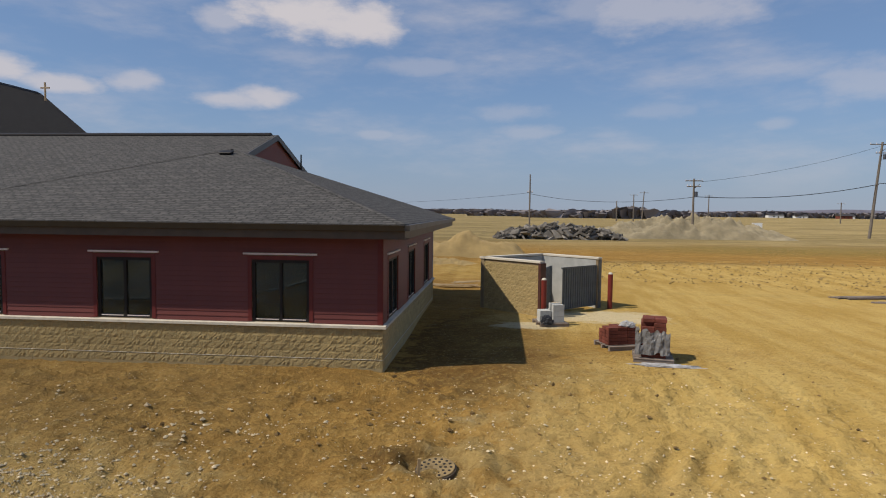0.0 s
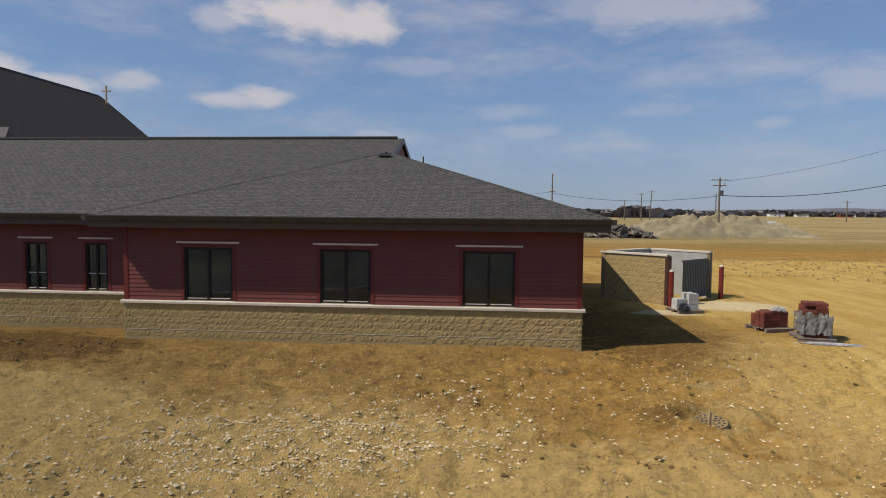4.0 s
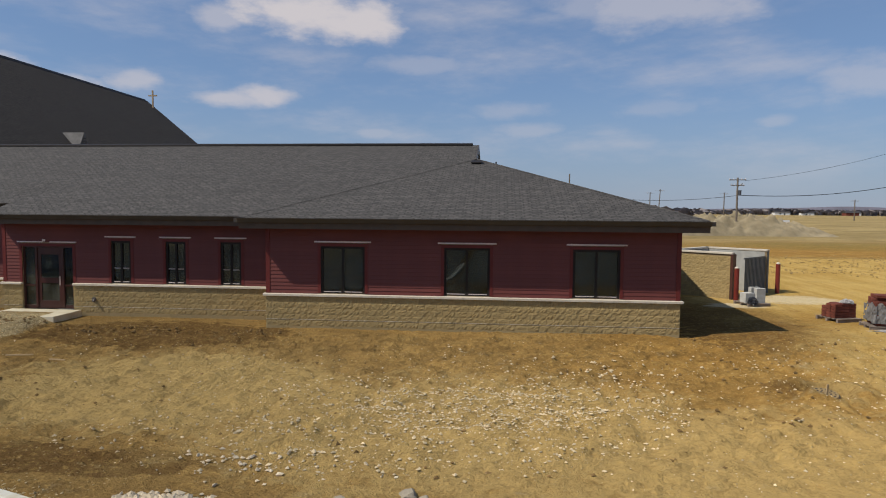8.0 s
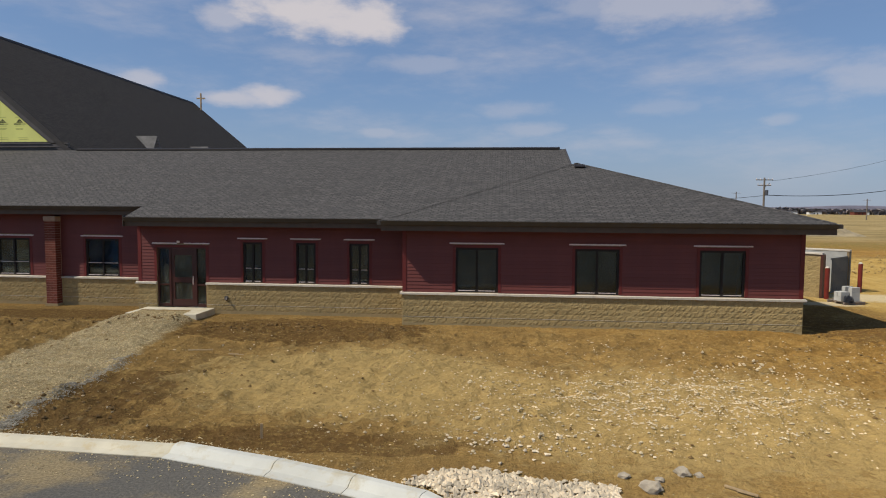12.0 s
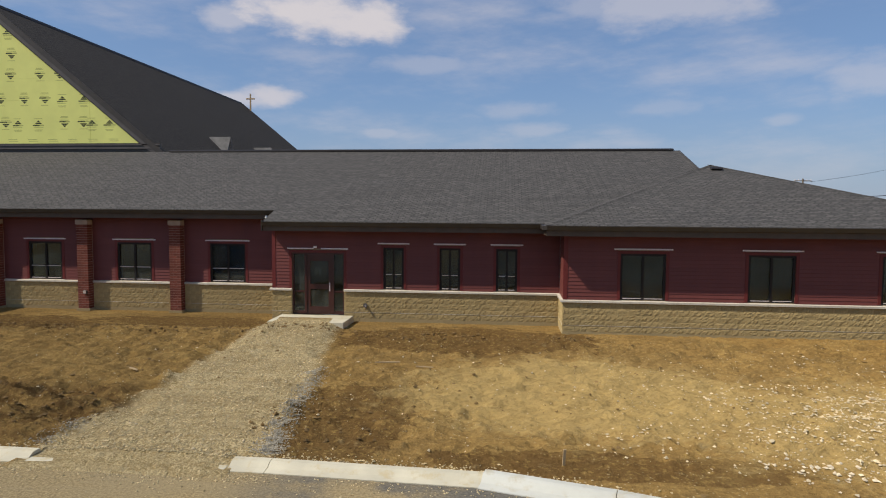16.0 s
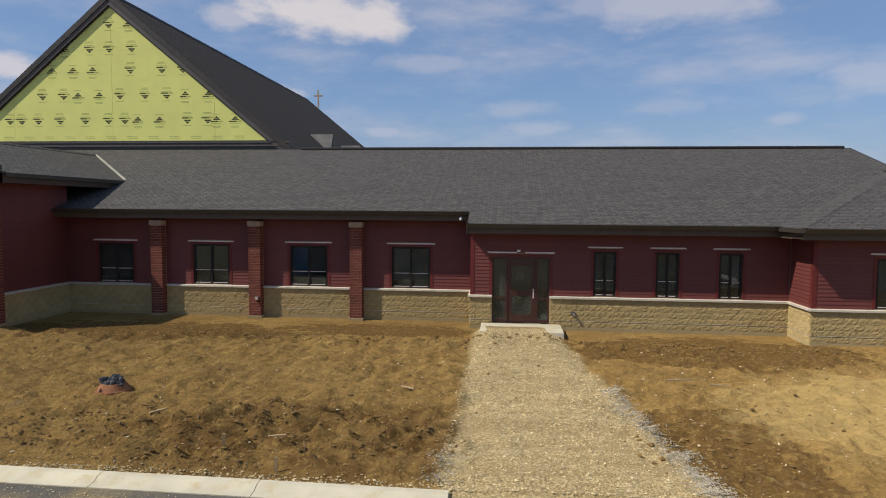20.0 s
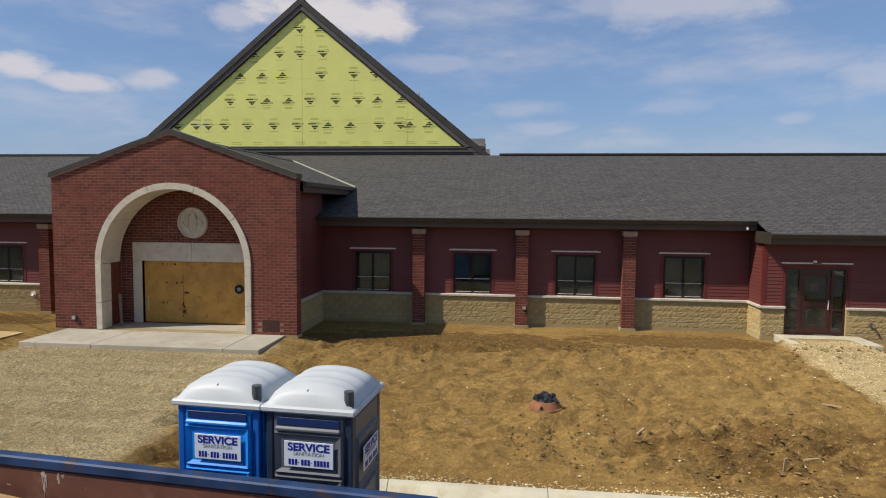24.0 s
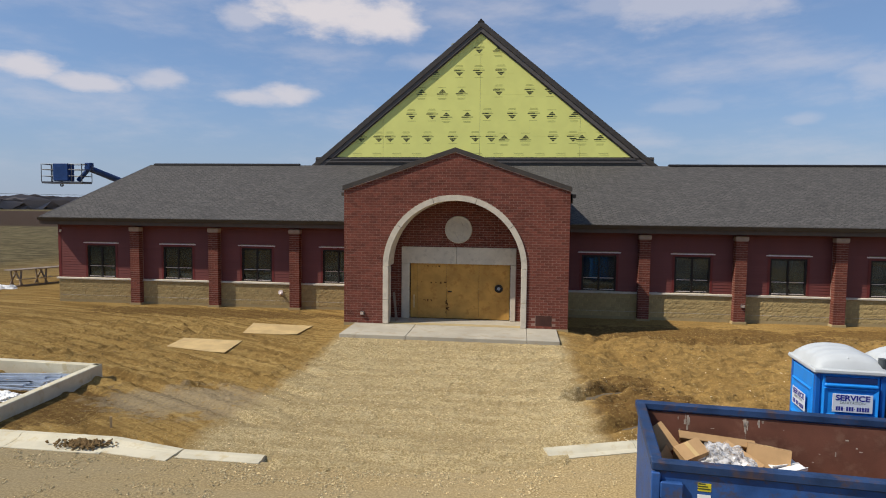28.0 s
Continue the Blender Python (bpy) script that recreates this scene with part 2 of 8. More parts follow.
def ground_matter():
    """Graded clay fill: ochre and brown soil, darker damp patches, pale gravel zones, grass stubble far out."""
    m = bpy.data.materials.new("clay_soil")
    m.use_nodes = True
    n = Nodes(m.node_tree)
    out = n.add("ShaderNodeOutputMaterial")
    b = n.add("ShaderNodeBsdfPrincipled")
    n.link(b.outputs[0], out.inputs[0])
    at = n.add("ShaderNodeTexCoord").outputs["Object"]
    xyz = n.add("ShaderNodeSeparateXYZ")
    n.link(at, xyz.inputs[0])
    X, Y = xyz.outputs[0], xyz.outputs[1]
    big, mid = n.noise(at, 0.16, 5.0), n.noise(at, 0.55, 6.0, 0.6)
    small, fine = n.noise(at, 4.0, 6.0, 0.65), n.noise(at, 26.0, 4.0, 0.6)
    tracks = n.noise(n.scaled(at, 0.22, 1.5, 1.0), 1.3, 5.0, 0.6)
    clump = n.noise(n.scaled(at, 0.75, 1.5, 1.0), 1.7, 7.0, 0.68)
    wob = n.math("MULTIPLY", n.math("SUBTRACT", n.noise(at, 0.8, 7.0, 0.65), 0.5), 3.0)
    soil = n.mix(n.step(mid, 0.30, 0.66), (0.262, 0.144, 0.041, 1), (0.430, 0.260, 0.078, 1))
    soil = n.mix(n.math("MULTIPLY", n.step(big, 0.5, 0.66), 0.45), soil, (0.275, 0.180, 0.068, 1))
    soil = n.mix(n.math("MULTIPLY", n.step(tracks, 0.50, 0.7), 0.50), soil, (0.44, 0.295, 0.100, 1))
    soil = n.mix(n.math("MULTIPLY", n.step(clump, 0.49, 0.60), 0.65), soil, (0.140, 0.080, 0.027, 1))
    swath = n.noise(n.scaled(at, 0.35, 1.1, 1.0), 0.42, 7.0, 0.7)
    soil = n.mix(n.math("MULTIPLY", n.step(swath, 0.47, 0.58), 0.42), soil, (0.170, 0.098, 0.034, 1))
    # dark blotches for clods and the small shadows among them, put into colour
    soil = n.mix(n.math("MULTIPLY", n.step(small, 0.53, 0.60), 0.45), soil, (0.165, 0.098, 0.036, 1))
    soil = n.mix(n.math("MULTIPLY", n.step(fine, 0.54, 0.66), 0.30), soil, (0.50, 0.37, 0.155, 1))
    soil = n.mix(n.math("MULTIPLY", n.step(fine, 0.46, 0.34), 0.28), soil, (0.150, 0.088, 0.032, 1))
    # warmer, drier clay west of the drive
    dry = n.math("SUBTRACT", 1.0, n.step(X, -53.0, -48.0))
    # clay turns from olive tan beside the long wall to warm orange at the east end
    east = n.step(n.math("ADD", X, n.math("MULTIPLY", wob, 2.0)), -12.0, 0.0)
    soil = n.mix(n.math("MULTIPLY", east, 0.36), soil, (0.37, 0.195, 0.038, 1))
    soil = n.mix(n.math("MULTIPLY", n.math("SUBTRACT", 1.0, east), 0.42), soil, (0.315, 0.208, 0.078, 1))
    soil = n.mix(n.math("MULTIPLY", dry, 0.50), soil, (0.45, 0.290, 0.095, 1))
    run = n.math("ADD", X, 64.5)
    bend = n.math("ADD", Y, n.math("ADD", n.math("MULTIPLY", run, 0.27), n.math("MULTIPLY", n.math("MULTIPLY", run, run), 0.013)))
    along = n.add("ShaderNodeCombineXYZ")
    n.link(n.math("MULTIPLY", X, 0.16), along.inputs[0])
    n.link(n.math("MULTIPLY", bend, 2.6), along.inputs[1])
    streaks = n.noise(along.outputs[0], 1.2, 6.0, 0.65)
    soil = n.mix(n.math("MULTIPLY", n.math("MULTIPLY", dry, n.step(streaks, 0.48, 0.58)), 0.62), soil, (0.180, 0.102, 0.032, 1))
    soil = n.mix(n.math("MULTIPLY", n.math("MULTIPLY", dry, n.step(streaks, 0.44, 0.36)), 0.55), soil, (0.58, 0.40, 0.150, 1))

    def patch(x, y, rx, ry, soft=0.5):
        dx = n.math("DIVIDE", n.math("SUBTRACT", X, x), rx)
        dy = n.math("DIVIDE", n.math("SUBTRACT", Y, y), ry)
        r = n.math("SQRT", n.math("ADD", n.math("MULTIPLY", dx, dx), n.math("MULTIPLY", dy, dy)))
        r = n.math("ADD", r, n.math("MULTIPLY", wob, 0.35))
        return n.math("SUBTRACT", 1.0, n.step(r, 1.0 - soft, 1.0 + soft))

    def most(*masks):
        v = masks[0]
        for w in masks[1:]:
            v = n.math("MAXIMUM", v, w)
        return v

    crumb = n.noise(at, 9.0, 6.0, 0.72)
    ragged = n.math("ADD", n.math("MULTIPLY", n.math("SUBTRACT", clump, 0.5), 2.6), n.math("MULTIPLY", n.math("SUBTRACT", small, 0.5), 1.6))

    def torn(mask):
        return n.step(n.math("ADD", mask, ragged), 0.30, 0.72)

    # damp clay; the mud patch east of the wing also paints its shadow darker
    damp = most(patch(-21.8, 6.7, 1.5, 2.5, 0.12), patch(-16.4, 4.75, 3.4, 0.6, 0.15), patch(-19.8, 14.3, 4.2, 1.9, 0.25), patch(-30.5, 16.2, 4.0, 1.0), patch(-38, 15.2, 5.5, 1.5), patch(-41.9, 6.6, 1.3, 2.6, 0.3),
                patch(0.3, 15.2, 2.6, 0.8), patch(-1.2, 10.4, 1.1, 0.7, 0.3), patch(-0.3, 18.5, 2.4, 5.5, 0.25), patch(-59, 16.5, 6, 1.1), patch(-57.5, 4.0, 2.6, 1.6, 0.4), patch(24, 31, 16, 0.8, 0.3), patch(34, 46, 18, 1.6, 0.3), patch(14, 52, 14, 1.5, 0.3))
    damp = torn(damp)
    soil = n.mix(n.math("MULTIPLY", damp, n.math("ADD", 0.30, n.math("MULTIPLY", small, 0.75))), soil, (0.118, 0.064, 0.023, 1))
    dug = n.math("MULTIPLY", patch(-29.8, 6.3, 4.0, 2.0, 0.35), n.math("ADD", 0.25, n.math("MULTIPLY", n.step(clump, 0.40, 0.58), 0.55)))
    soil = n.mix(dug, soil, (0.130, 0.072, 0.026, 1))
    far_pale = most(patch(12, 26, 11, 13, 0.4), patch(20, 42, 24, 10, 0.4), patch(7.5, 13.0, 5.5, 6.0))
    pale = most(patch(5.5, 10, 6.0, 7.0), patch(-9.0, 7.2, 5.6, 3.2), patch(2.8, 22.8, 2.8, 2.0), patch(-16.5, 9.0, 4.4, 2.9, 0.35), patch(-3.5, 6.0, 5.5, 3.0))
    soil = n.mix(n.math("MULTIPLY", n.math("ADD", n.math("MULTIPLY", pale, 0.35), n.math("MULTIPLY", torn(pale), 0.35)), 0.95), soil, (0.54, 0.385, 0.150, 1))
    # wheel-worn track that swings past the enclosure
    wheel = n.noise(n.scaled(at, 1.5, 0.22, 1.0), 0.9, 5.0, 0.6)
    worn = n.mix(n.step(wheel, 0.38, 0.62), (0.49, 0.325, 0.092, 1), (0.60, 0.425, 0.145, 1))
    soil = n.mix(n.math("MULTIPLY", far_pale, n.math("SUBTRACT", 0.98, n.math("MULTIPLY", clump, 0.45))), soil, worn)
    chalk = most(patch(4.2, 23.6, 2.2, 1.4, 0.35), patch(1.0, 21.4, 1.2, 0.7, 0.4), patch(-53.4, 4.9, 2.6, 1.3, 0.5))
    soil = n.mix(n.math("MULTIPLY", n.math("MULTIPLY", torn(chalk), n.math("ADD", chalk, 0.3)), 0.55), soil, n.mix(n.step(X, -20.0, -10.0), (0.38, 0.31, 0.20, 1), (0.66, 0.57, 0.38, 1)))
    # crumbs of soil, pale on top, with crevice shade between put into the colour
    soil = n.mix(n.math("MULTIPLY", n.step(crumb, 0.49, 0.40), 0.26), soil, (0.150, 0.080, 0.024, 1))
    soil = n.mix(n.math("MULTIPLY", n.step(crumb, 0.54, 0.64), 0.38), soil, (0.56, 0.375, 0.120, 1))
    grit = n.mix(n.step(fine, 0.40, 0.60), (0.37, 0.280, 0.130, 1), (0.70, 0.56, 0.315, 1))
    grit = n.mix(n.math("MULTIPLY", n.step(crumb, 0.50, 0.42), 0.45), grit, (0.30, 0.21, 0.085, 1))
    grit = n.mix(n.math("MULTIPLY", n.step(clump, 0.50, 0.60), 0.38), grit, (0.64, 0.52, 0.30, 1))
    grit = n.mix(n.math("MULTIPLY", n.step(tracks, 0.42, 0.60), 0.45), grit, (0.33, 0.24, 0.115, 1))
    # crushed stone: the drive to the porch, the walk to the side door and the strip by the kerb
    drive_w = n.math("ADD", 4.0, n.math("MULTIPLY", n.math("SUBTRACT", 13.0, Y), 0.03))
    drive = n.math("SUBTRACT", 1.0, n.step(n.math("ADD", n.math("DIVIDE", n.math("ABSOLUTE", n.math("ADD", X, 47.6)), drive_w), n.math("MULTIPLY", wob, 0.06)), 0.92, 1.1))
    drive = n.math("MULTIPLY", drive, n.math("SUBTRACT", 1.0, n.step(Y, 12.8, 13.6)))
    lane_mid = n.math("ADD", 25.3, n.math("MULTIPLY", n.math("SUBTRACT", Y, 10.0), 0.075))
    lane_w = n.math("ADD", 1.35, n.math("MULTIPLY", n.math("SUBTRACT", 16.0, Y), 0.07))
    lane = n.math("SUBTRACT", 1.0, n.step(n.math("ADD", n.math("DIVIDE", n.math("ABSOLUTE", n.math("ADD", X, lane_mid)), lane_w), n.math("MULTIPLY", wob, 0.12)), 0.9, 1.12))
    lane = n.math("MULTIPLY", lane, n.math("SUBTRACT", 1.0, n.step(Y, 15.8, 16.4)))
    stone = n.math("MAXIMUM", drive, lane)
    soil = n.mix(n.math("MULTIPLY", stone, 0.92), soil, grit)
    # flecks of stone in the clay
    vor = n.add("ShaderNodeTexVoronoi")
    n.link(at, vor.inputs["Vector"])
    vor.inputs["Scale"].default_value = 9.0
    fleck = n.math("MULTIPLY", n.math("SUBTRACT", 1.0, n.step(vor.outputs["Distance"], 0.10, 0.2)), n.step(mid, 0.45, 0.6))
    soil = n.mix(n.math("MULTIPLY", fleck, 0.75), soil, (0.58, 0.46, 0.25, 1))
    # beyond the site: stubble and dry grass
    away = n.step(n.math("ADD", n.math("ADD", Y, n.math("MULTIPLY", wob, 6.0)), 0.0), 60.0, 95.0)
    west = n.step(n.math("MULTIPLY", X, -1.0), 72.0, 90.0)
    field = n.mix(n.step(n.noise(n.scaled(at, 0.5, 1.6, 1.0), 0.06, 7.0, 0.7), 0.4, 0.62), (0.235, 0.175, 0.078, 1), (0.36, 0.27, 0.125, 1))
    field = n.mix(n.math("MULTIPLY", n.step(mid, 0.5, 0.7), 0.5), field, (0.13, 0.105, 0.042, 1))
    soil = n.mix(away, soil, field)
    rough_field = n.mix(n.step(n.noise(n.scaled(at, 0.5, 1.4, 1.0), 0.9, 7.0, 0.7), 0.42, 0.6), (0.105, 0.085, 0.045, 1), (0.225, 0.18, 0.092, 1))
    soil = n.mix(west, soil, rough_field)
    green = patch(36, 72, 22, 8, 0.6)
    soil = n.mix(n.math("MULTIPLY", n.math("MULTIPLY", green, n.step(small, 0.4, 0.6)), 0.6), soil, (0.10, 0.115, 0.03, 1))
    plough = n.math("MULTIPLY", n.step(n.math("MULTIPLY", X, -1.0), 110.0, 116.0), n.math("MULTIPLY", n.step(Y, 100.0, 112.0), n.math("SUBTRACT", 1.0, n.step(Y, 300.0, 330.0))))
    soil = n.mix(plough, soil, (0.075, 0.05, 0.035, 1))
    # unseen near side behind the drive, grey gravel added to tint window reflections
    unseen_gravel = n.math("MULTIPLY", n.math("SUBTRACT", 1.0, n.step(n.math("ADD", Y, wob), -1.5, 2.0)), n.step(X, -11.3, -10.9))
    soil = n.mix(unseen_gravel, soil, n.mix(n.step(small, 0.4, 0.6), (0.19, 0.18, 0.14, 1), (0.29, 0.27, 0.21, 1)))
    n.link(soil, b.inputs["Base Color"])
    b.inputs["Roughness"].default_value = 0.95
    b.inputs["Diffuse Roughness"].default_value = 0.8
    b.inputs["Specular IOR Level"].default_value = 0.03
    bn = n.add("ShaderNodeBump")
    bn.inputs["Strength"].default_value, bn.inputs["Distance"].default_value = 1.0, 0.11
    h = n.math("ADD", n.math("ADD", n.math("ADD", small, n.math("MULTIPLY", clump, 1.0)), n.math("MULTIPLY", fine, 0.20)), n.math("ADD", n.math("MULTIPLY", crumb, 0.75), n.math("MULTIPLY", fleck, 0.25)))
    n.link(h, bn.inputs["Height"])
    n.link(bn.outputs[0], b.inputs["Normal"])
    return m


def film_matter():
    """Cloudy, half-clear plastic film."""
    m = bpy.data.materials.new("cloudy_film")
    m.use_nodes = True
    n = Nodes(m.node_tree)
    out = n.add("ShaderNodeOutputMaterial")
    b = n.add("ShaderNodeBsdfPrincipled")
    b.inputs["Base Color"].default_value, b.inputs["Roughness"].default_value = (0.60, 0.585, 0.57, 1), 0.25
    clear = n.add("ShaderNodeBsdfTransparent")
    mixs = n.add("ShaderNodeMixShader")
    at = n.add("ShaderNodeTexCoord").outputs["Object"]
    n.link(n.math("ADD", 0.22, n.math("MULTIPLY", n.step(n.noise(at, 9.0, 5.0), 0.40, 0.62), 0.65)), mixs.inputs[0])
    n.link(clear.outputs[0], mixs.inputs[1])
    n.link(b.outputs[0], mixs.inputs[2])
    n.link(mixs.outputs[0], out.inputs[0])
    return m


FILM = film_matter()
GREY_FILM = matter("grey_dusty_film", (0.175, 0.165, 0.155), 0.35, vary=0.3, scale=5.0, fine=20.0, bump=0.4, bump_size=0.02, spec=0.4)
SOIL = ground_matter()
SHINGLE_X, SHINGLE_Y = shingle_matter("shingles_front", "x"), shingle_matter("shingles_side", "y")
# darker copy for the church, its sunless slope's shade put into the greys
SHINGLE_SHADED = shingle_matter("shingles_shaded", "y", 0.60)
GLASS = pane_matter()
SIDING = matter("red_siding", (0.150, 0.043, 0.036), 0.55, vary=0.12, scale=0.7, bump=0.08, island=0.05, spec=0.3)
TRIM_RED = matter("red_trim", (0.135, 0.024, 0.021), 0.5, vary=0.1, bump=0.05)
BRICK = matter("red_brick", (0.150, 0.045, 0.030), 0.88, vary=0.25, scale=6.0, bump=0.35, island=0.22, spec=0.2)
MORTAR = matter("mortar", (0.31, 0.195, 0.15), 0.95, vary=0.2, bump=0.3)
BLOCK = matter("split_face_block", (0.435, 0.325, 0.150), 0.95, vary=0.16, scale=4.0, fine=25.0, bump=0.9, bump_size=0.03, island=0.07, spec=0.15)
SMOOTH_BLOCK = matter("smooth_block", (0.38, 0.29, 0.145), 0.95, vary=0.1, bump=0.25, island=0.05)
STONE = matter("cast_stone", (0.56, 0.50, 0.40), 0.85, vary=0.1, scale=2.0, bump=0.2, second=(0.44, 0.39, 0.31))
CAP = matter("pillar_cap_stone", (0.42, 0.33, 0.27), 0.85, vary=0.12)
BRONZE = matter("bronze_metal", (0.050, 0.040, 0.030), 0.42, 0.0, vary=0.15, bump=0.03, spec=0.5)
BRONZE_LIGHT = matter("bronze_soffit", (0.085, 0.060, 0.042), 0.5, vary=0.12, bump=0.03)
LINTEL = matter("galvanised_lintel", (0.74, 0.64, 0.60), 0.5, 0.0, vary=0.08, bump=0.03)
FRAME = matter("dark_window_frame", (0.020, 0.016, 0.014), 0.55, vary=0.2, bump=0.03, spec=0.25)
WHITE = matter("white_plastic", (0.78, 0.77, 0.74), 0.4, vary=0.04, bump=0.04)
DOOR_RED = matter("dark_red_door", (0.055, 0.017, 0.013), 0.35, vary=0.15, bump=0.03, spec=0.5)
FOAM = matter("yellow_insulation_board", (0.73, 0.73, 0.215), 0.6, vary=0.05, scale=0.8, bump=0.05)
INK = matter("print_black", (0.05, 0.055, 0.02), 0.7, vary=0.1, bump=0)
PRINT = matter("print_faint", (0.42, 0.43, 0.12), 0.7, vary=0.1, bump=0)
CONCRETE = matter("concrete", (0.54, 0.49, 0.36), 0.9, vary=0.12, scale=1.4, bump=0.3, second=(0.47, 0.38, 0.22), island=0.04)
PLYWOOD = matter("orange_plywood", (0.47, 0.255, 0.058), 0.6, vary=0.2, scale=1.6, bump=0.1, second=(0.36, 0.175, 0.038))
INSIDE = matter("interior_plaster", (0.30, 0.32, 0.32), 0.9, vary=0.1)
MASONRY = matter("wall_core", (0.30, 0.22, 0.125), 0.95, vary=0.15)
CARD = matter("brown_cardboard", (0.40, 0.25, 0.12), 0.85, vary=0.12, bump=0.05, island=0.12)
POTTY_BLUE = matter("blue_polyethylene", (0.014, 0.235, 0.70), 0.42, vary=0.08, bump=0.06, spec=0.4)
POTTY_NAVY = matter("navy_polyethylene", (0.012, 0.03, 0.11), 0.42, vary=0.1, bump=0.06, spec=0.4)
POTTY_MID = matter("mid_blue_polyethylene", (0.008, 0.105, 0.40), 0.42, vary=0.08, bump=0.06, spec=0.4)
POTTY_SLATE = matter("slate_polyethylene", (0.022, 0.034, 0.06), 0.42, vary=0.1, bump=0.06, spec=0.4)
TRIM_GREY = matter("grey_brown_metal", (0.105, 0.092, 0.084), 0.5, vary=0.12, bump=0.03)
POTTY_GREY = matter("grey_polyethylene", (0.110, 0.118, 0.135), 0.45, vary=0.08, bump=0.06, spec=0.4)
POTTY_ROOF = matter("translucent_white_roof", (0.50, 0.52, 0.52), 0.45, vary=0.05, bump=0.05)
SIGN_WHITE = matter("sign_plate", (0.62, 0.65, 0.70), 0.4, vary=0.05, bump=0.02)
SIGN_BLUE = matter("sign_blue", (0.015, 0.02, 0.22), 0.5, vary=0.05, bump=0)
SIGN_GREY = matter("sign_grey", (0.22, 0.25, 0.24), 0.5, vary=0.05, bump=0)
SKIP_BLUE = matter("worn_blue_steel", (0.022, 0.072, 0.220), 0.5, 0.0, vary=0.3, scale=2.5, bump=0.15, second=(0.070, 0.058, 0.062))
SKIP_RAIL = matter("scuffed_blue_steel", (0.020, 0.046, 0.115), 0.55, 0.1, vary=0.4, scale=1.6, fine=30, bump=0.2, second=(0.085, 0.052, 0.042))
SKIP_RUST = matter("rusty_brown_steel", (0.140, 0.056, 0.036), 0.7, 0.0, vary=0.3, scale=1.2, bump=0.25, second=(0.20, 0.105, 0.07))
PLASTIC = matter("crumpled_plastic", (0.40, 0.38, 0.36), 0.35, vary=0.3, scale=7, fine=18, bump=0.4, bump_size=0.03, spec=0.4)
BLACK_PLASTIC = matter("black_plastic", (0.016, 0.018, 0.024), 0.3, vary=0.3, scale=10, bump=0.6, bump_size=0.03, spec=0.6)
IRON = matter("cast_iron", (0.10, 0.085, 0.065), 0.75, 0.2, vary=0.3, bump=0.3, second=(0.17, 0.09, 0.04))
RUST_PIPE = matter("rusty_clay_pipe", (0.26, 0.115, 0.055), 0.85, vary=0.25, scale=5, bump=0.3)
PLY_RAW = matter("weathered_plywood", (0.48, 0.34, 0.155), 0.85, vary=0.15, scale=2, bump=0.2)
LUMBER = matter("sawn_lumber", (0.42, 0.30, 0.16), 0.85, vary=0.2, scale=3, bump=0.2, island=0.15)
GREY_WOOD = matter("weathered_wood", (0.24, 0.19, 0.15), 0.9, vary=0.2, scale=3, bump=0.25, island=0.12)
RED_POST = matter("red_painted_steel", (0.17, 0.026, 0.018), 0.5, vary=0.15, bump=0.05)
GATE_GREY = matter("grey_corrugated_steel", (0.115, 0.125, 0.125), 0.5, 0.2, vary=0.15, bump=0.05)
STEEL = matter("galvanised_studs", (0.50, 0.55, 0.62), 0.35, 0.7, vary=0.2, bump=0.05, island=0.15)
PALE_STONE = matter("white_limestone", (0.68, 0.56, 0.36), 0.95, vary=0.15, scale=9, bump=0.3, island=0.22)
TAN_STONE = matter("tan_pebbles", (0.60, 0.485, 0.275), 0.95, vary=0.2, scale=9, bump=0.3, island=0.35)
CLOD = matter("dark_clods", (0.235, 0.145, 0.055), 0.98, vary=0.25, scale=6, bump=0.5, island=0.25)
TARRED = matter("broken_paving", (0.20, 0.175, 0.145), 0.95, vary=0.35, scale=1.0, bump=0.3, island=0.6)
SAND = matter("piled_sand", (0.36, 0.25, 0.10), 0.97, vary=0.15, scale=0.8, fine=8, bump=0.6, bump_size=0.1)
GREY_SAND = matter("piled_spoil", (0.30, 0.245, 0.15), 0.97, vary=0.2, scale=0.7, fine=6, bump=0.7, bump_size=0.15)
POLE_WOOD = matter("pole_wood", (0.17, 0.14, 0.11), 0.9, vary=0.2, scale=2, bump=0.2)
WIRE = matter("black_wire", (0.02, 0.02, 0.02), 0.6, vary=0.1, bump=0)
# grey-brown wood, lightened with the haze of distance put into the colour
TWIGS = matter("hazed_winter_wood", (0.26, 0.222, 0.205), 0.98, vary=0.25, scale=0.02, bump=0, island=0.3)
LIFT_BLUE = matter("lift_blue_paint", (0.012, 0.045, 0.16), 0.45, vary=0.15, bump=0.03)
LIFT_DARK = matter("lift_grey_steel", (0.08, 0.085, 0.10), 0.5, 0.2, vary=0.15, bump=0.03)

# ---- mesh helpers ----
def thing(name, m=None, label="", category="", group="", kind=""):
    ob = new(name)
    ob.empty_display_size = 0.2
    if m is not None:
        ob.matrix_basis = m
    return tagged(ob, label, category, group, kind)


def part(name, bm, material, parent=None, label="", m=None, smooth=False):
    """Link a bmesh (or a ready mesh) as one mesh object under a thing or part."""
    if isinstance(bm, bmesh.types.BMesh):
        me = bpy.data.meshes.new(name)
        bm.normal_update()
        bm.to_mesh(me)
        bm.free()
        me.materials.append(material)
        if smooth:
            me.polygons.foreach_set("use_smooth", [True] * len(me.polygons))
    else:
        me = bm
    ob = new(name, me)
    if parent is not None:
        ob.parent = parent
    if m is not None:
        ob.matrix_basis = m
    if label:
        ob["label"] = label
    return ob


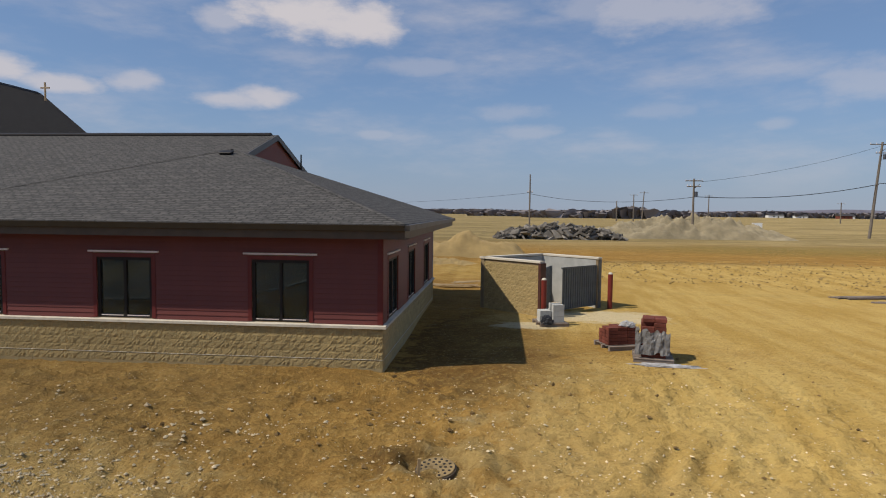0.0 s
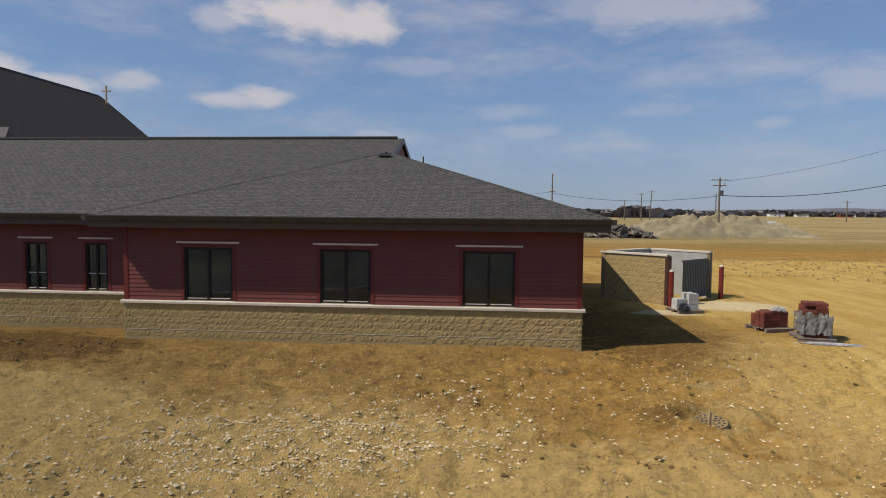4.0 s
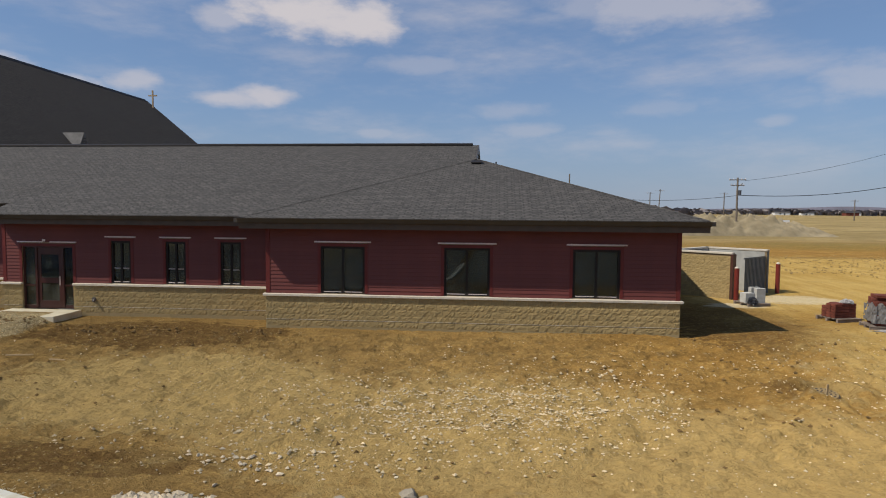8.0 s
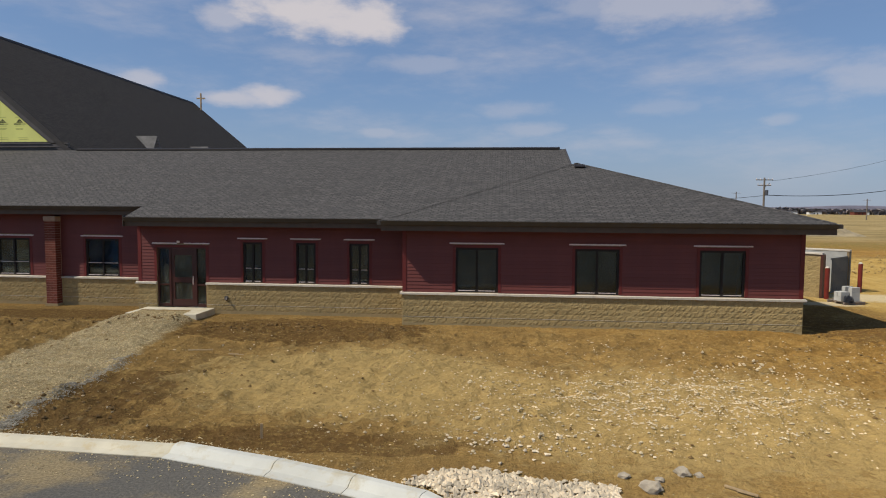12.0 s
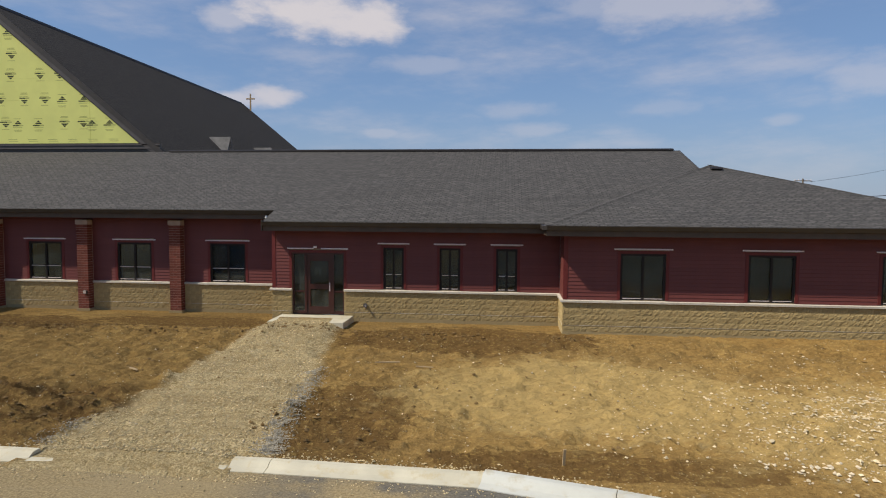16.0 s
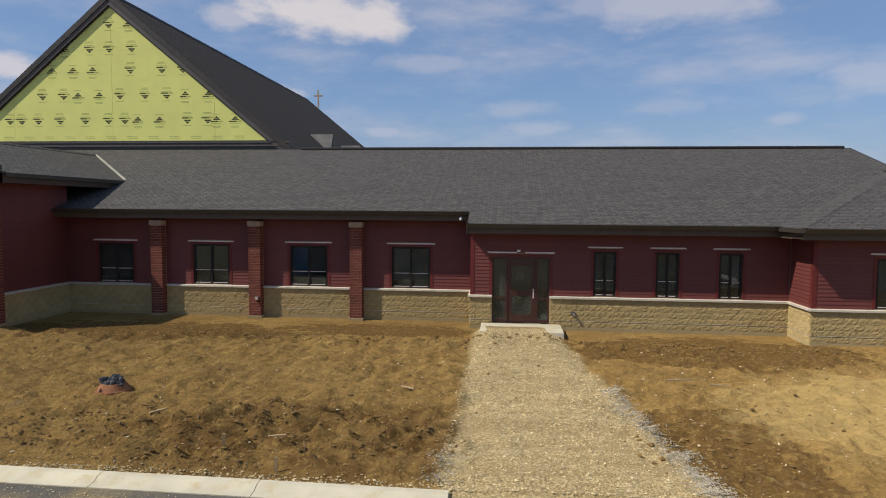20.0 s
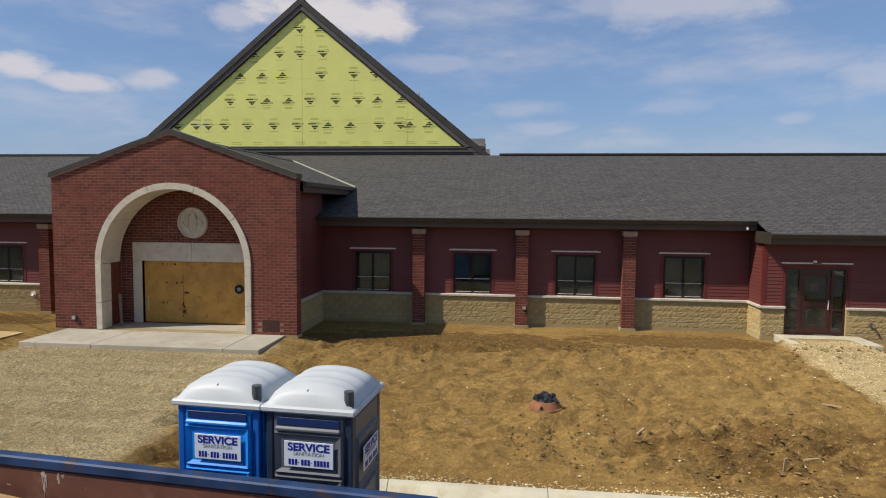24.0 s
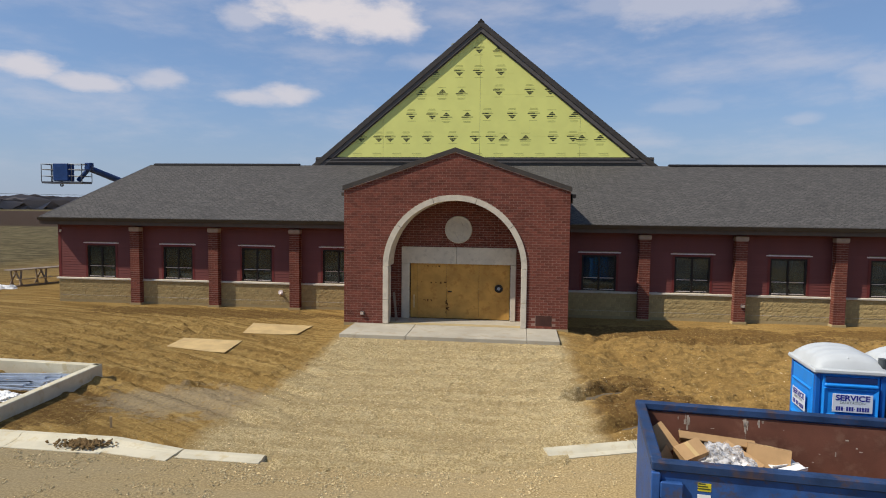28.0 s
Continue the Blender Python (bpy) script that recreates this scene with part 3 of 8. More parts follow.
def box(bm, x0, x1, y0, y1, z0, z1, bevel=0.0):
    vs = [bm.verts.new((x, y, z)) for z in (z0, z1) for y in (y0, y1) for x in (x0, x1)]
    fs = [bm.faces.new([vs[i] for i in f]) for f in ((0, 2, 3, 1), (4, 5, 7, 6), (0, 1, 5, 4), (1, 3, 7, 5), (3, 2, 6, 7), (2, 0, 4, 6))]
    if bevel:
        es = list({e for f in fs for e in f.edges})
        bmesh.ops.bevel(bm, geom=es, offset=bevel, segments=1, affect="EDGES")
    return bm


def boxed(*a, bevel=0.0):
    return box(bmesh.new(), *a, bevel=bevel)


def prism(bm, outline, y0, y1):
    """Extrude an outline in x, z (counter-clockwise seen from -y) from y0 to y1."""
    a = [bm.verts.new((x, y0, z)) for x, z in outline]
    b = [bm.verts.new((x, y1, z)) for x, z in outline]
    bm.faces.new(a)
    bm.faces.new(b[::-1])
    k = len(a)
    for i in range(k):
        j = (i + 1) % k
        bm.faces.new((a[j], a[i], b[i], b[j]))
    return bm


def slab(bm, corners, thick):
    """A sheet through the corners, thickened straight down."""
    a = [bm.verts.new(c) for c in corners]
    b = [bm.verts.new((c[0], c[1], c[2] - thick)) for c in corners]
    bm.faces.new(a)
    bm.faces.new(b[::-1])
    k = len(a)
    for i in range(k):
        j = (i + 1) % k
        bm.faces.new((a[j], a[i], b[i], b[j]))
    bmesh.ops.recalc_face_normals(bm, faces=bm.faces)
    return bm


def tube(bm, a, b, r0, r1=None, sides=10, caps=True):
    a, b = Vector(a), Vector(b)
    r1 = r0 if r1 is None else r1
    turn = (b - a).to_track_quat("Z", "Y").to_matrix()
    rings = []
    for p, r in ((a, r0), (b, r1)):
        rings.append([bm.verts.new(p + turn @ Vector((r * math.cos(t), r * math.sin(t), 0))) for t in (2 * math.pi * i / sides for i in range(sides))])
    for i in range(sides):
        j = (i + 1) % sides
        bm.faces.new((rings[0][i], rings[0][j], rings[1][j], rings[1][i]))
    if caps:
        bm.faces.new(rings[0][::-1])
        bm.faces.new(rings[1])
    return bm


def front(x, y, z=0.0):
    """Pose of a wall whose face looks towards -y, starting at x."""
    return pose(x, y, z)


def cells(bm, u0, u1, z0, z1, y0, y1, holes):
    """A wall slab in its own plane with rectangular openings (u0, u1, z0, z1) cut right through it."""
    us = sorted({u0, u1, *[min(max(h[i], u0), u1) for h in holes for i in (0, 1)]})
    zs = sorted({z0, z1, *[min(max(h[i], z0), z1) for h in holes for i in (2, 3)]})
    for a, b in zip(us, us[1:]):
        for c, d in zip(zs, zs[1:]):
            if not any(h[0] <= (a + b) / 2 <= h[1] and h[2] <= (c + d) / 2 <= h[3] for h in holes):
                box(bm, a, b, y0, y1, c, d)
    bmesh.ops.remove_doubles(bm, verts=bm.verts, dist=1e-5)
    return bm


def spans(u0, u1, holes, z0, z1):
    """The stretches of u0..u1 that no opening takes in the band z0..z1."""
    out, at = [], u0
    for h in sorted(holes):
        if h[2] < z1 - 0.005 and h[3] > z0 + 0.005:
            if h[0] > at + 0.03:
                out.append((at, h[0]))
            at = max(at, h[1])
    if u1 > at + 0.03:
        out.append((at, u1))
    return out


SILL_Z = 1.44
PLANK = 0.127
count = {"window": 0, "wall": 0}
plank_meshes = {}


def plank_mesh(length):
    """One lap board, thin at the top and thick at the lower lip."""
    key = round(length, 2)
    if key not in plank_meshes:
        bm = bmesh.new()
        prof = [(0.0, 0.0), (-0.026, 0.0), (-0.026, 0.012), (-0.010, PLANK + 0.01), (0.0, PLANK + 0.01)]
        a = [bm.verts.new((0, y, z)) for y, z in prof]
        b = [bm.verts.new((length, y, z)) for y, z in prof]
        bm.faces.new(a[::-1])
        bm.faces.new(b)
        for i in range(5):
            j = (i + 1) % 5
            bm.faces.new((a[i], a[j], b[j], b[i]))
        bmesh.ops.recalc_face_normals(bm, faces=bm.faces)
        me = bpy.data.meshes.new("plank")
        bm.to_mesh(me)
        bm.free()
        me.materials.append(SIDING)
        plank_meshes[key] = me
    return plank_meshes[key]


def rough_block(bm, u0, u1, z0, z1, seed, proud=0.034):
    """A split-face block: a rough pillow of a front on a squared body."""
    rng = random.Random(seed)
    nu, nz = 7, 4
    grid = []
    for j in range(nz + 1):
        row = []
        for i in range(nu + 1):
            edge = i in (0, nu) or j in (0, nz)
            y = -proud * rng.uniform(0.30, 0.5) if edge else -proud * rng.uniform(0.35, 1.0)
            du = 0 if i in (0, nu) else rng.uniform(-0.25, 0.25) * (u1 - u0) / nu
            dz = 0 if j in (0, nz) else rng.uniform(-0.25, 0.25) * (z1 - z0) / nz
            row.append(bm.verts.new((u0 + (u1 - u0) * i / nu + du, y, z0 + (z1 - z0) * j / nz + dz)))
        grid.append(row)
    for j in range(nz):
        for i in range(nu):
            bm.faces.new((grid[j][i], grid[j][i + 1], grid[j + 1][i + 1], grid[j + 1][i]))
    rim = grid[0] + [r[-1] for r in grid[1:]] + grid[-1][-2::-1] + [r[0] for r in grid[-2:0:-1]]
    back = [bm.verts.new((v.co.x, 0.03, v.co.z)) for v in rim]
    for i in range(len(rim)):
        j = (i + 1) % len(rim)
        bm.faces.new((rim[j], rim[i], back[i], back[j]))
    return bm


block_meshes = {}


def block_mesh(length, variant):
    key = (round(length, 2), variant)
    if key not in block_meshes:
        bm = rough_block(bmesh.new(), 0.002, length - 0.002, 0.003, 0.200, 17 + variant * 31 + int(length * 1000))
        bm.normal_update()
        me = bpy.data.meshes.new("block")
        bm.to_mesh(me)
        bm.free()
        me.materials.append(BLOCK)
        block_meshes[key] = me
    return block_meshes[key]


pending_blocks, pending_planks = [], []


def window(wall_m, u0, u1, z0, z1, cols=2, bar=0.0, label=""):
    """Dark-framed window set back in its opening: frame bars, mullion, panes, pale strips for the rails' sun glint."""
    count["window"] += 1
    w = thing("window_%d" % count["window"], wall_m, label or "dark bronze framed window with grey reflecting panes", "window", "windows of the low building", "structure")
    f = 0.075
    bm = bmesh.new()
    for a in ((u0, u0 + f, z0, z1), (u1 - f, u1, z0, z1), (u0 + f, u1 - f, z1 - f, z1), (u0 + f, u1 - f, z0, z0 + f)):
        box(bm, a[0], a[1], 0.035, 0.13, a[2], a[3])
    part("frame", bm, FRAME, w)
    step = (u1 - u0 - 2 * f) / cols
    for i in range(1, cols):
        part("mullion", boxed(u0 + f + i * step - 0.036, u0 + f + i * step + 0.036, 0.04, 0.12, z0 + f, z1 - f), FRAME, w)
    rows = [(z0 + f, z1 - f)]
    if bar:
        zb = z0 + (z1 - z0) * bar
        rows = [(z0 + f, zb - 0.02), (zb + 0.02, z1 - f)]
    for i in range(cols):
        a = u0 + f + i * step + (0.036 if i else 0)
        b = u0 + f + (i + 1) * step - (0.036 if i < cols - 1 else 0)
        for r in rows:
            pane = part("pane", boxed(a, b, 0.085, 0.093, r[0], r[1]), GLASS, w)
            pane.visible_shadow = False
        # pale strips put the rails' sunlit glint into their colour
        if bar:
            part("glazing_bar", boxed(a, b, 0.05, 0.11, rows[0][1], rows[1][0]), FRAME, w)
            part("glazing_bead", boxed(a + 0.02, b - 0.02, 0.040, 0.05, rows[0][1] + 0.004, rows[0][1] + 0.026), LINTEL, w, "thin pale strip painted as the sun glint on the rail")
        part("glazing_bead", boxed(a + 0.02, b - 0.02, 0.026, 0.035, z0 + 0.046, z0 + 0.066), LINTEL, w, "thin pale strip painted as the sun glint on the rail")
    return w


def siding_wall(name, m, length, holes, z_base, z_top, label, lintels=(), blocks=True, sill=True, u_sill=(0.0, 0.0), trims=()):
    """A wall with a split-face block base, a cast-stone sill band and painted lap boards above it."""
    w = thing(name, m, label, "wall", "", "structure")
    part("core", cells(bmesh.new(), 0.06, length - 0.06, -0.3, z_top, 0.03, 0.28, holes), MASONRY, w)
    if blocks:
        z, row = z_base, 0
        # smooth starter courses, then split-face up to the band
        tops = SILL_Z - 0.075
        zs = [tops - 0.203 * i for i in range(1, 7)]
        for row, z in enumerate(zs):
            if z < z_base - 0.25:
                break
            for a, b in spans(0, length, holes, z, z + 0.2):
                u = a
                shift = 0.2 if row % 2 else 0.4
                while u < b - 0.04:
                    e = min(b, u + shift)
                    shift = 0.4
                    if b - e < 0.06:
                        e = b
                    pending_blocks.append((w, u, z, e - u, row >= 5))
                    u = e
        for a, b in spans(0, length, holes, 0.55, 0.57):
            part("drip_edge", boxed(a, b, -0.027, 0.02, 0.567, 0.576), STONE, w, "thin pale metal drip edge")
    if sill:
        for a, b in spans(-u_sill[0], length + u_sill[1], holes, SILL_Z - 0.07, SILL_Z - 0.005):
            bm = bmesh.new()
            prof = [(0.03, SILL_Z - 0.075), (-0.085, SILL_Z - 0.075), (-0.085, SILL_Z - 0.012), (0.03, SILL_Z + 0.012)]
            va = [bm.verts.new((a, y, z)) for y, z in prof]
            vb = [bm.verts.new((b, y, z)) for y, z in prof]
            bm.faces.new(va[::-1])
            bm.faces.new(vb)
            for i in range(4):
                j = (i + 1) % 4
                bm.faces.new((va[i], va[j], vb[j], vb[i]))
            bmesh.ops.recalc_face_normals(bm, faces=bm.faces)
            part("sill_band", bm, STONE, w, "pale cast stone band")
    # casings round the openings, corner boards, lap boards
    cas = []
    for h in holes:
        low = max(h[2], SILL_Z + 0.01)
        cas += [(h[0] - 0.10, h[0], low, h[3]), (h[1], h[1] + 0.10, low, h[3]), (h[0] - 0.10, h[1] + 0.10, h[3], h[3] + 0.10)]
    for t0, t1 in trims:
        cas.append((t0, t1, SILL_Z + 0.01, z_top))
    for c in cas:
        part("casing", boxed(c[0], c[1], -0.004, 0.03, c[2], c[3]), TRIM_RED, w)
    taken = [(h[0] - 0.10, h[1] + 0.10, h[2], h[3] + 0.10) for h in holes] + [(t0, t1, 0, 9) for t0, t1 in trims]
    z = SILL_Z + 0.012
    while z < z_top - 0.03:
        for a, b in spans(0, length, taken, z, z + PLANK):
            pending_planks.append((w, a, z, b - a))
        z += PLANK
    for a, b, zl in lintels:
        part("lintel", boxed(a, b, -0.035, 0.03, zl - 0.022, zl + 0.022), LINTEL, w, "pale galvanised lintel edge")
    return w


def corner_turn(x, y, deg):
    return pose(x, y, 0, 0, 0, deg)


# ---- the low building: walls ----
WING_X0, WING_X1, WING_Y = -16.46, -2.86, 15.45
MID_X0, MID_Y = -27.35, 17.03
LONG_X0, LONG_Y = -67.9, 18.28
WIN_Z0, WIN_Z1 = 1.47, 3.05
LINTEL_Z = 3.20


def hole(centre, width, z0=WIN_Z0, z1=WIN_Z1):
    return (centre - width / 2, centre + width / 2, z0, z1)


wing_win = [-13.82, -9.67, -5.50]
holes = [hole(c - WING_X0, 1.50) for c in wing_win]
M = front(WING_X0, WING_Y)
siding_wall("wall_wing_front", M, WING_X1 - WING_X0, holes, 0.12, 3.75, "dark red lap siding above a tan split-face block base",
            [(c - WING_X0 - 0.96, c - WING_X0 + 0.96, LINTEL_Z) for c in wing_win], u_sill=(0.085, 0.085), trims=((0, 0.14), (WING_X1 - WING_X0 - 0.14, WING_X1 - WING_X0)))
for h in holes:
    window(M, *h, cols=2, bar=0.0)

side_win = [1.55, 5.1, 9.2]
holes = [hole(c, 1.5) for c in side_win]
M = corner_turn(WING_X1, WING_Y, 90)
siding_wall("wall_wing_side", M, 11.5, holes, 0.2, 3.75, "shaded siding wall on a block base", [(c - 0.95, c + 0.95, LINTEL_Z) for c in side_win], trims=((0.03, 0.14),))
for h in holes:
    window(M, *h, cols=2)

M = corner_turn(WING_X0, MID_Y, -90)
siding_wall("wall_wing_return", M, MID_Y - WING_Y, [], 0.15, 3.75, "sunlit red siding return above tan block", trims=((MID_Y - WING_Y - 0.14, MID_Y - WING_Y - 0.03),))

mid_win = [-22.63, -20.50, -18.39]
DOOR = (-26.57, -24.53, 0.46, 2.82)
holes = [hole(c - MID_X0, 0.78) for c in mid_win] + [(DOOR[0] - MID_X0, DOOR[1] - MID_X0, -0.3, DOOR[3])]
M = front(MID_X0, MID_Y)
siding_wall("wall_middle", M, WING_X0 - MID_X0, holes, 0.1, 3.95, "dark red lap siding above a tan split-face block base",
            [(c - MID_X0 - 0.6, c - MID_X0 + 0.6, LINTEL_Z) for c in mid_win] + [(0.62, 1.64, 2.98), (1.94, 2.97, 2.98)], u_sill=(0.085, 0), trims=((0, 0.14),))
for h in holes[:3]:
    window(M, *h, cols=2, bar=0.36)
M = corner_turn(MID_X0, LONG_Y, -90)
siding_wall("wall_middle_return", M, LONG_Y - MID_Y, [], 0.15, 4.0, "sunlit red siding return above tan block", trims=((LONG_Y - MID_Y - 0.14, LONG_Y - MID_Y - 0.03),))

long_win = [-65.60, -61.60, -57.60, -53.60, -41.67, -37.68, -33.72, -29.70]
holes = [hole(c - LONG_X0, 1.50) for c in long_win]
M = front(LONG_X0, LONG_Y)
siding_wall("wall_long", M, MID_X0 - LONG_X0, holes, 0.15, 4.35, "dark red lap siding above a tan split-face block base",
            [(c - LONG_X0 - 0.93, c - LONG_X0 + 0.93, 3.17) for c in long_win], u_sill=(0.085, 0), trims=((0, 0.14),))
for i, h in enumerate(holes):
    window(M, *h, cols=2, bar=0.36)
# closing walls and floor of the building
shell = thing("wall_rear", None, "plain rear walls that close the low building", "wall", "", "structure")
part("core", boxed(LONG_X0, WING_X1, 26.9, 27.1, -0.3, 4.2), INSIDE, shell)
# backing walls added close behind the windows to keep the panes evenly dark
for x0, x1, y in ((LONG_X0, MID_X0, LONG_Y + 1.6), (MID_X0, WING_X0, MID_Y + 1.6), (WING_X0, WING_X1 - 1.6, WING_Y + 1.6)):
    part("partition", boxed(x0, x1, y, y + 0.1, 0.3, 3.9), INSIDE, shell)
part("partition", boxed(WING_X1 - 1.6, WING_X1 - 1.5, WING_Y + 0.3, 27.0, 0.3, 3.9), INSIDE, shell)
part("core", boxed(LONG_X0, LONG_X0 + 0.25, LONG_Y + 0.3, 36, -0.3, 4.2), SMOOTH_BLOCK, shell)
part("core", boxed(MID_X0, MID_X0 + 0.2, LONG_Y + 0.3, 26.9, -0.3, 4.4), INSIDE, shell)
part("core", boxed(WING_X0, WING_X0 + 0.2, MID_Y + 0.3, 26.9, -0.3, 4.0), INSIDE, shell)
fl = thing("floor", None, "plain dark floor slab inside the building", "floor", "", "structure")
ce = thing("ceiling", None, "plain ceiling of the rooms behind the windows", "ceiling", "", "structure")
for x0, x1, y0, zc in ((WING_X0 + 0.3, WING_X1 - 0.3, WING_Y + 0.3, 3.60), (MID_X0 + 0.3, WING_X0 - 0.02, MID_Y + 0.3, 3.75), (LONG_X0 + 0.3, MID_X0 - 0.02, LONG_Y + 0.3, 3.85)):
    part("floor_bay", boxed(x0, x1, y0, 26.9, 0.30, 0.44), INSIDE, fl)
    part("ceiling_bay", boxed(x0, x1, y0, 26.9, zc, zc + 0.06), INSIDE, ce)


# ---- roofs ----
SLOPE = 1 / 3.0
RIDGE_Y, RIDGE_Z = 26.9, 7.55
MAIN_X0, MAIN_X1 = -68.3, -9.72


def main_z(y):
    return RIDGE_Z - (RIDGE_Y - y) * SLOPE


LONG_EAVE, MID_EAVE = 17.54, 16.32
roof = thing("roof_main", None, "long low gable roof of dark grey asphalt shingles", "roof", "", "structure")
part("front_slope", slab(bmesh.new(), [(MAIN_X0, LONG_EAVE, main_z(LONG_EAVE)), (-27.42, LONG_EAVE, main_z(LONG_EAVE)), (-27.42, MID_EAVE, main_z(MID_EAVE)), (-16.2, MID_EAVE, main_z(MID_EAVE)),
     (MAIN_X1, MID_EAVE + 6.48, main_z(MID_EAVE + 6.48)), (MAIN_X1, RIDGE_Y, RIDGE_Z), (MAIN_X0, RIDGE_Y, RIDGE_Z)], 0.05), SHINGLE_X, roof)
part("rear_slope", slab(bmesh.new(), [(MAIN_X0, RIDGE_Y, RIDGE_Z), (MAIN_X1, RIDGE_Y, RIDGE_Z), (MAIN_X1, 36.2, main_z(17.6)), (MAIN_X0, 36.2, main_z(17.6))], 0.05), SHINGLE_X, roof)
for a, b in ((MAIN_X0 + 0.25, -58.6), (-36.9, MAIN_X1 - 0.3)):
    part("ridge_vent", prism(bmesh.new(), [(-0.16, -0.045), (0.16, -0.045), (0.15, 0.02), (0.0, 0.075), (-0.15, 0.02)], 0, b - a), FRAME, roof, "black ridge vent strip", pose(b, RIDGE_Y, RIDGE_Z + 0.03, 0, 0, 90))
gable = bmesh.new()
gx = MAIN_X1 - 0.10
vs = [gable.verts.new(v) for v in ((gx, 19.0, main_z(19.0) - 0.1), (gx, RIDGE_Y, RIDGE_Z - 0.08), (gx, 34.8, main_z(19.0) - 0.1))]
gable.faces.new(vs[::-1])
ws = [gable.verts.new((v.co.x - 0.2, v.co.y, v.co.z)) for v in vs]
gable.faces.new(ws)
for i in range(3):
    j = (i + 1) % 3
    gable.faces.new((vs[i], vs[j], ws[j], ws[i]))
part("gable_wall", gable, SIDING, roof, "dark red gable end")
for sy in (-1, 1):
    part("rake_board", slab(bmesh.new(), [(MAIN_X1 - 0.04, RIDGE_Y, RIDGE_Z + 0.01), (MAIN_X1 + 0.02, RIDGE_Y, RIDGE_Z + 0.01), (MAIN_X1 + 0.02, RIDGE_Y + sy * 9.2, main_z(17.7) + 0.01), (MAIN_X1 - 0.04, RIDGE_Y + sy * 9.2, main_z(17.7) + 0.01)], 0.24), BRONZE, roof)
    part("rake_board", slab(bmesh.new(), [(MAIN_X0 - 0.03, RIDGE_Y, RIDGE_Z + 0.01), (MAIN_X0 + 0.03, RIDGE_Y, RIDGE_Z + 0.01), (MAIN_X0 + 0.03, RIDGE_Y + sy * 9.26, main_z(17.64) + 0.01), (MAIN_X0 - 0.03, RIDGE_Y + sy * 9.26, main_z(17.64) + 0.01)], 0.24), BRONZE, roof)


def eave(owner, x0, x1, y, z, wall_y):
    """Gutter, fascia and soffit along an eave that runs in x."""
    bm = bmesh.new()
    prof = [(0.0, -0.14), (-0.10, -0.14), (-0.135, -0.02), (-0.15, -0.01), (-0.15, 0.0), (0.0, 0.0)]
    a = [bm.verts.new((x0, y + p, z + q - 0.015)) for p, q in prof]
    b = [bm.verts.new((x1, y + p, z + q - 0.015)) for p, q in prof]
    bm.faces.new(a)
    bm.faces.new(b[::-1])
    for i in range(6):
        j = (i + 1) % 6
        bm.faces.new((a[i], a[j], b[j], b[i]))
    bmesh.ops.recalc_face_normals(bm, faces=bm.faces)
    part("gutter", bm, BRONZE, owner)
    part("fascia", boxed(x0, x1, y + 0.002, y + 0.03, z - 0.36, z - 0.03), BRONZE_LIGHT, owner, "brown metal fascia")
    part("soffit", boxed(x0, x1, y + 0.03, wall_y, z - 0.36, z - 0.335), BRONZE_LIGHT, owner)


eave(roof, MAIN_X0, -27.42, LONG_EAVE, main_z(LONG_EAVE), LONG_Y - 0.005)
eave(roof, -27.42, -16.6, MID_EAVE, main_z(MID_EAVE), MID_Y - 0.005)
part("eave_end", boxed(-27.45, -27.422, MID_EAVE - 0.1, LONG_EAVE + 0.02, main_z(MID_EAVE) - 0.36, main_z(MID_EAVE) + 0.05), BRONZE, roof)

W0, W1, WY, WZ = -17.10, -2.22, 14.78, 4.00
HALF = (W1 - W0) / 2
WC = (W0 + W1) / 2
TOPZ, REARW = WZ + HALF * SLOPE, 29.5
wing = thing("roof_wing", None, "hipped wing roof of dark grey asphalt shingles", "roof", "", "structure")
part("front_hip", slab(bmesh.new(), [(W0, WY, WZ), (W1, WY, WZ), (WC, WY + HALF, TOPZ)], 0.05), SHINGLE_X, wing)
part("side_slope", slab(bmesh.new(), [(W1, WY, WZ), (W1, REARW, WZ), (WC, REARW - HALF, TOPZ), (WC, WY + HALF, TOPZ)], 0.05), SHINGLE_Y, wing)
part("side_slope", slab(bmesh.new(), [(W0, WY, WZ), (WC, WY + HALF, TOPZ), (WC, REARW - HALF, TOPZ), (W0, REARW - HALF, WZ)], 0.05), SHINGLE_Y, wing)
part("rear_hip", slab(bmesh.new(), [(W1, REARW, WZ), (W0, REARW, WZ), (WC, REARW - HALF, TOPZ)], 0.05), SHINGLE_X, wing)
for a, b in (((W0, WY, WZ), (WC, WY + HALF, TOPZ)), ((W1, WY, WZ), (WC, WY + HALF, TOPZ))):
    out = Vector((1 if a[0] > WC else -1, 0, 0))
    caps = bmesh.new()
    rows = []
    for p in (Vector(a), Vector(b)):
        # a wing of the cap lies on each of the two slopes that meet in the hip
        f1 = Vector((-out.x, 0, 0)) * 0.13
        f2 = Vector((0, 1, 0)) * 0.13
        rows.append([caps.verts.new(p + f1 + Vector((0, 0, 0.010))), caps.verts.new(p + Vector((0, 0, 0.022))), caps.verts.new(p + f2 + Vector((0, 0, 0.010)))])
    for k in (0, 1):
        caps.faces.new((rows[0][k], rows[0][k + 1], rows[1][k + 1], rows[1][k]))
    bmesh.ops.recalc_face_normals(caps, faces=caps.faces)
    part("hip_cap", caps, SHINGLE_X, wing)
eave(wing, W0, W1, WY, WZ, WING_Y - 0.005)
side = thing("roof_wing_eaves", None, "brown metal fascia and soffit along the wing", "eave", "", "structure")
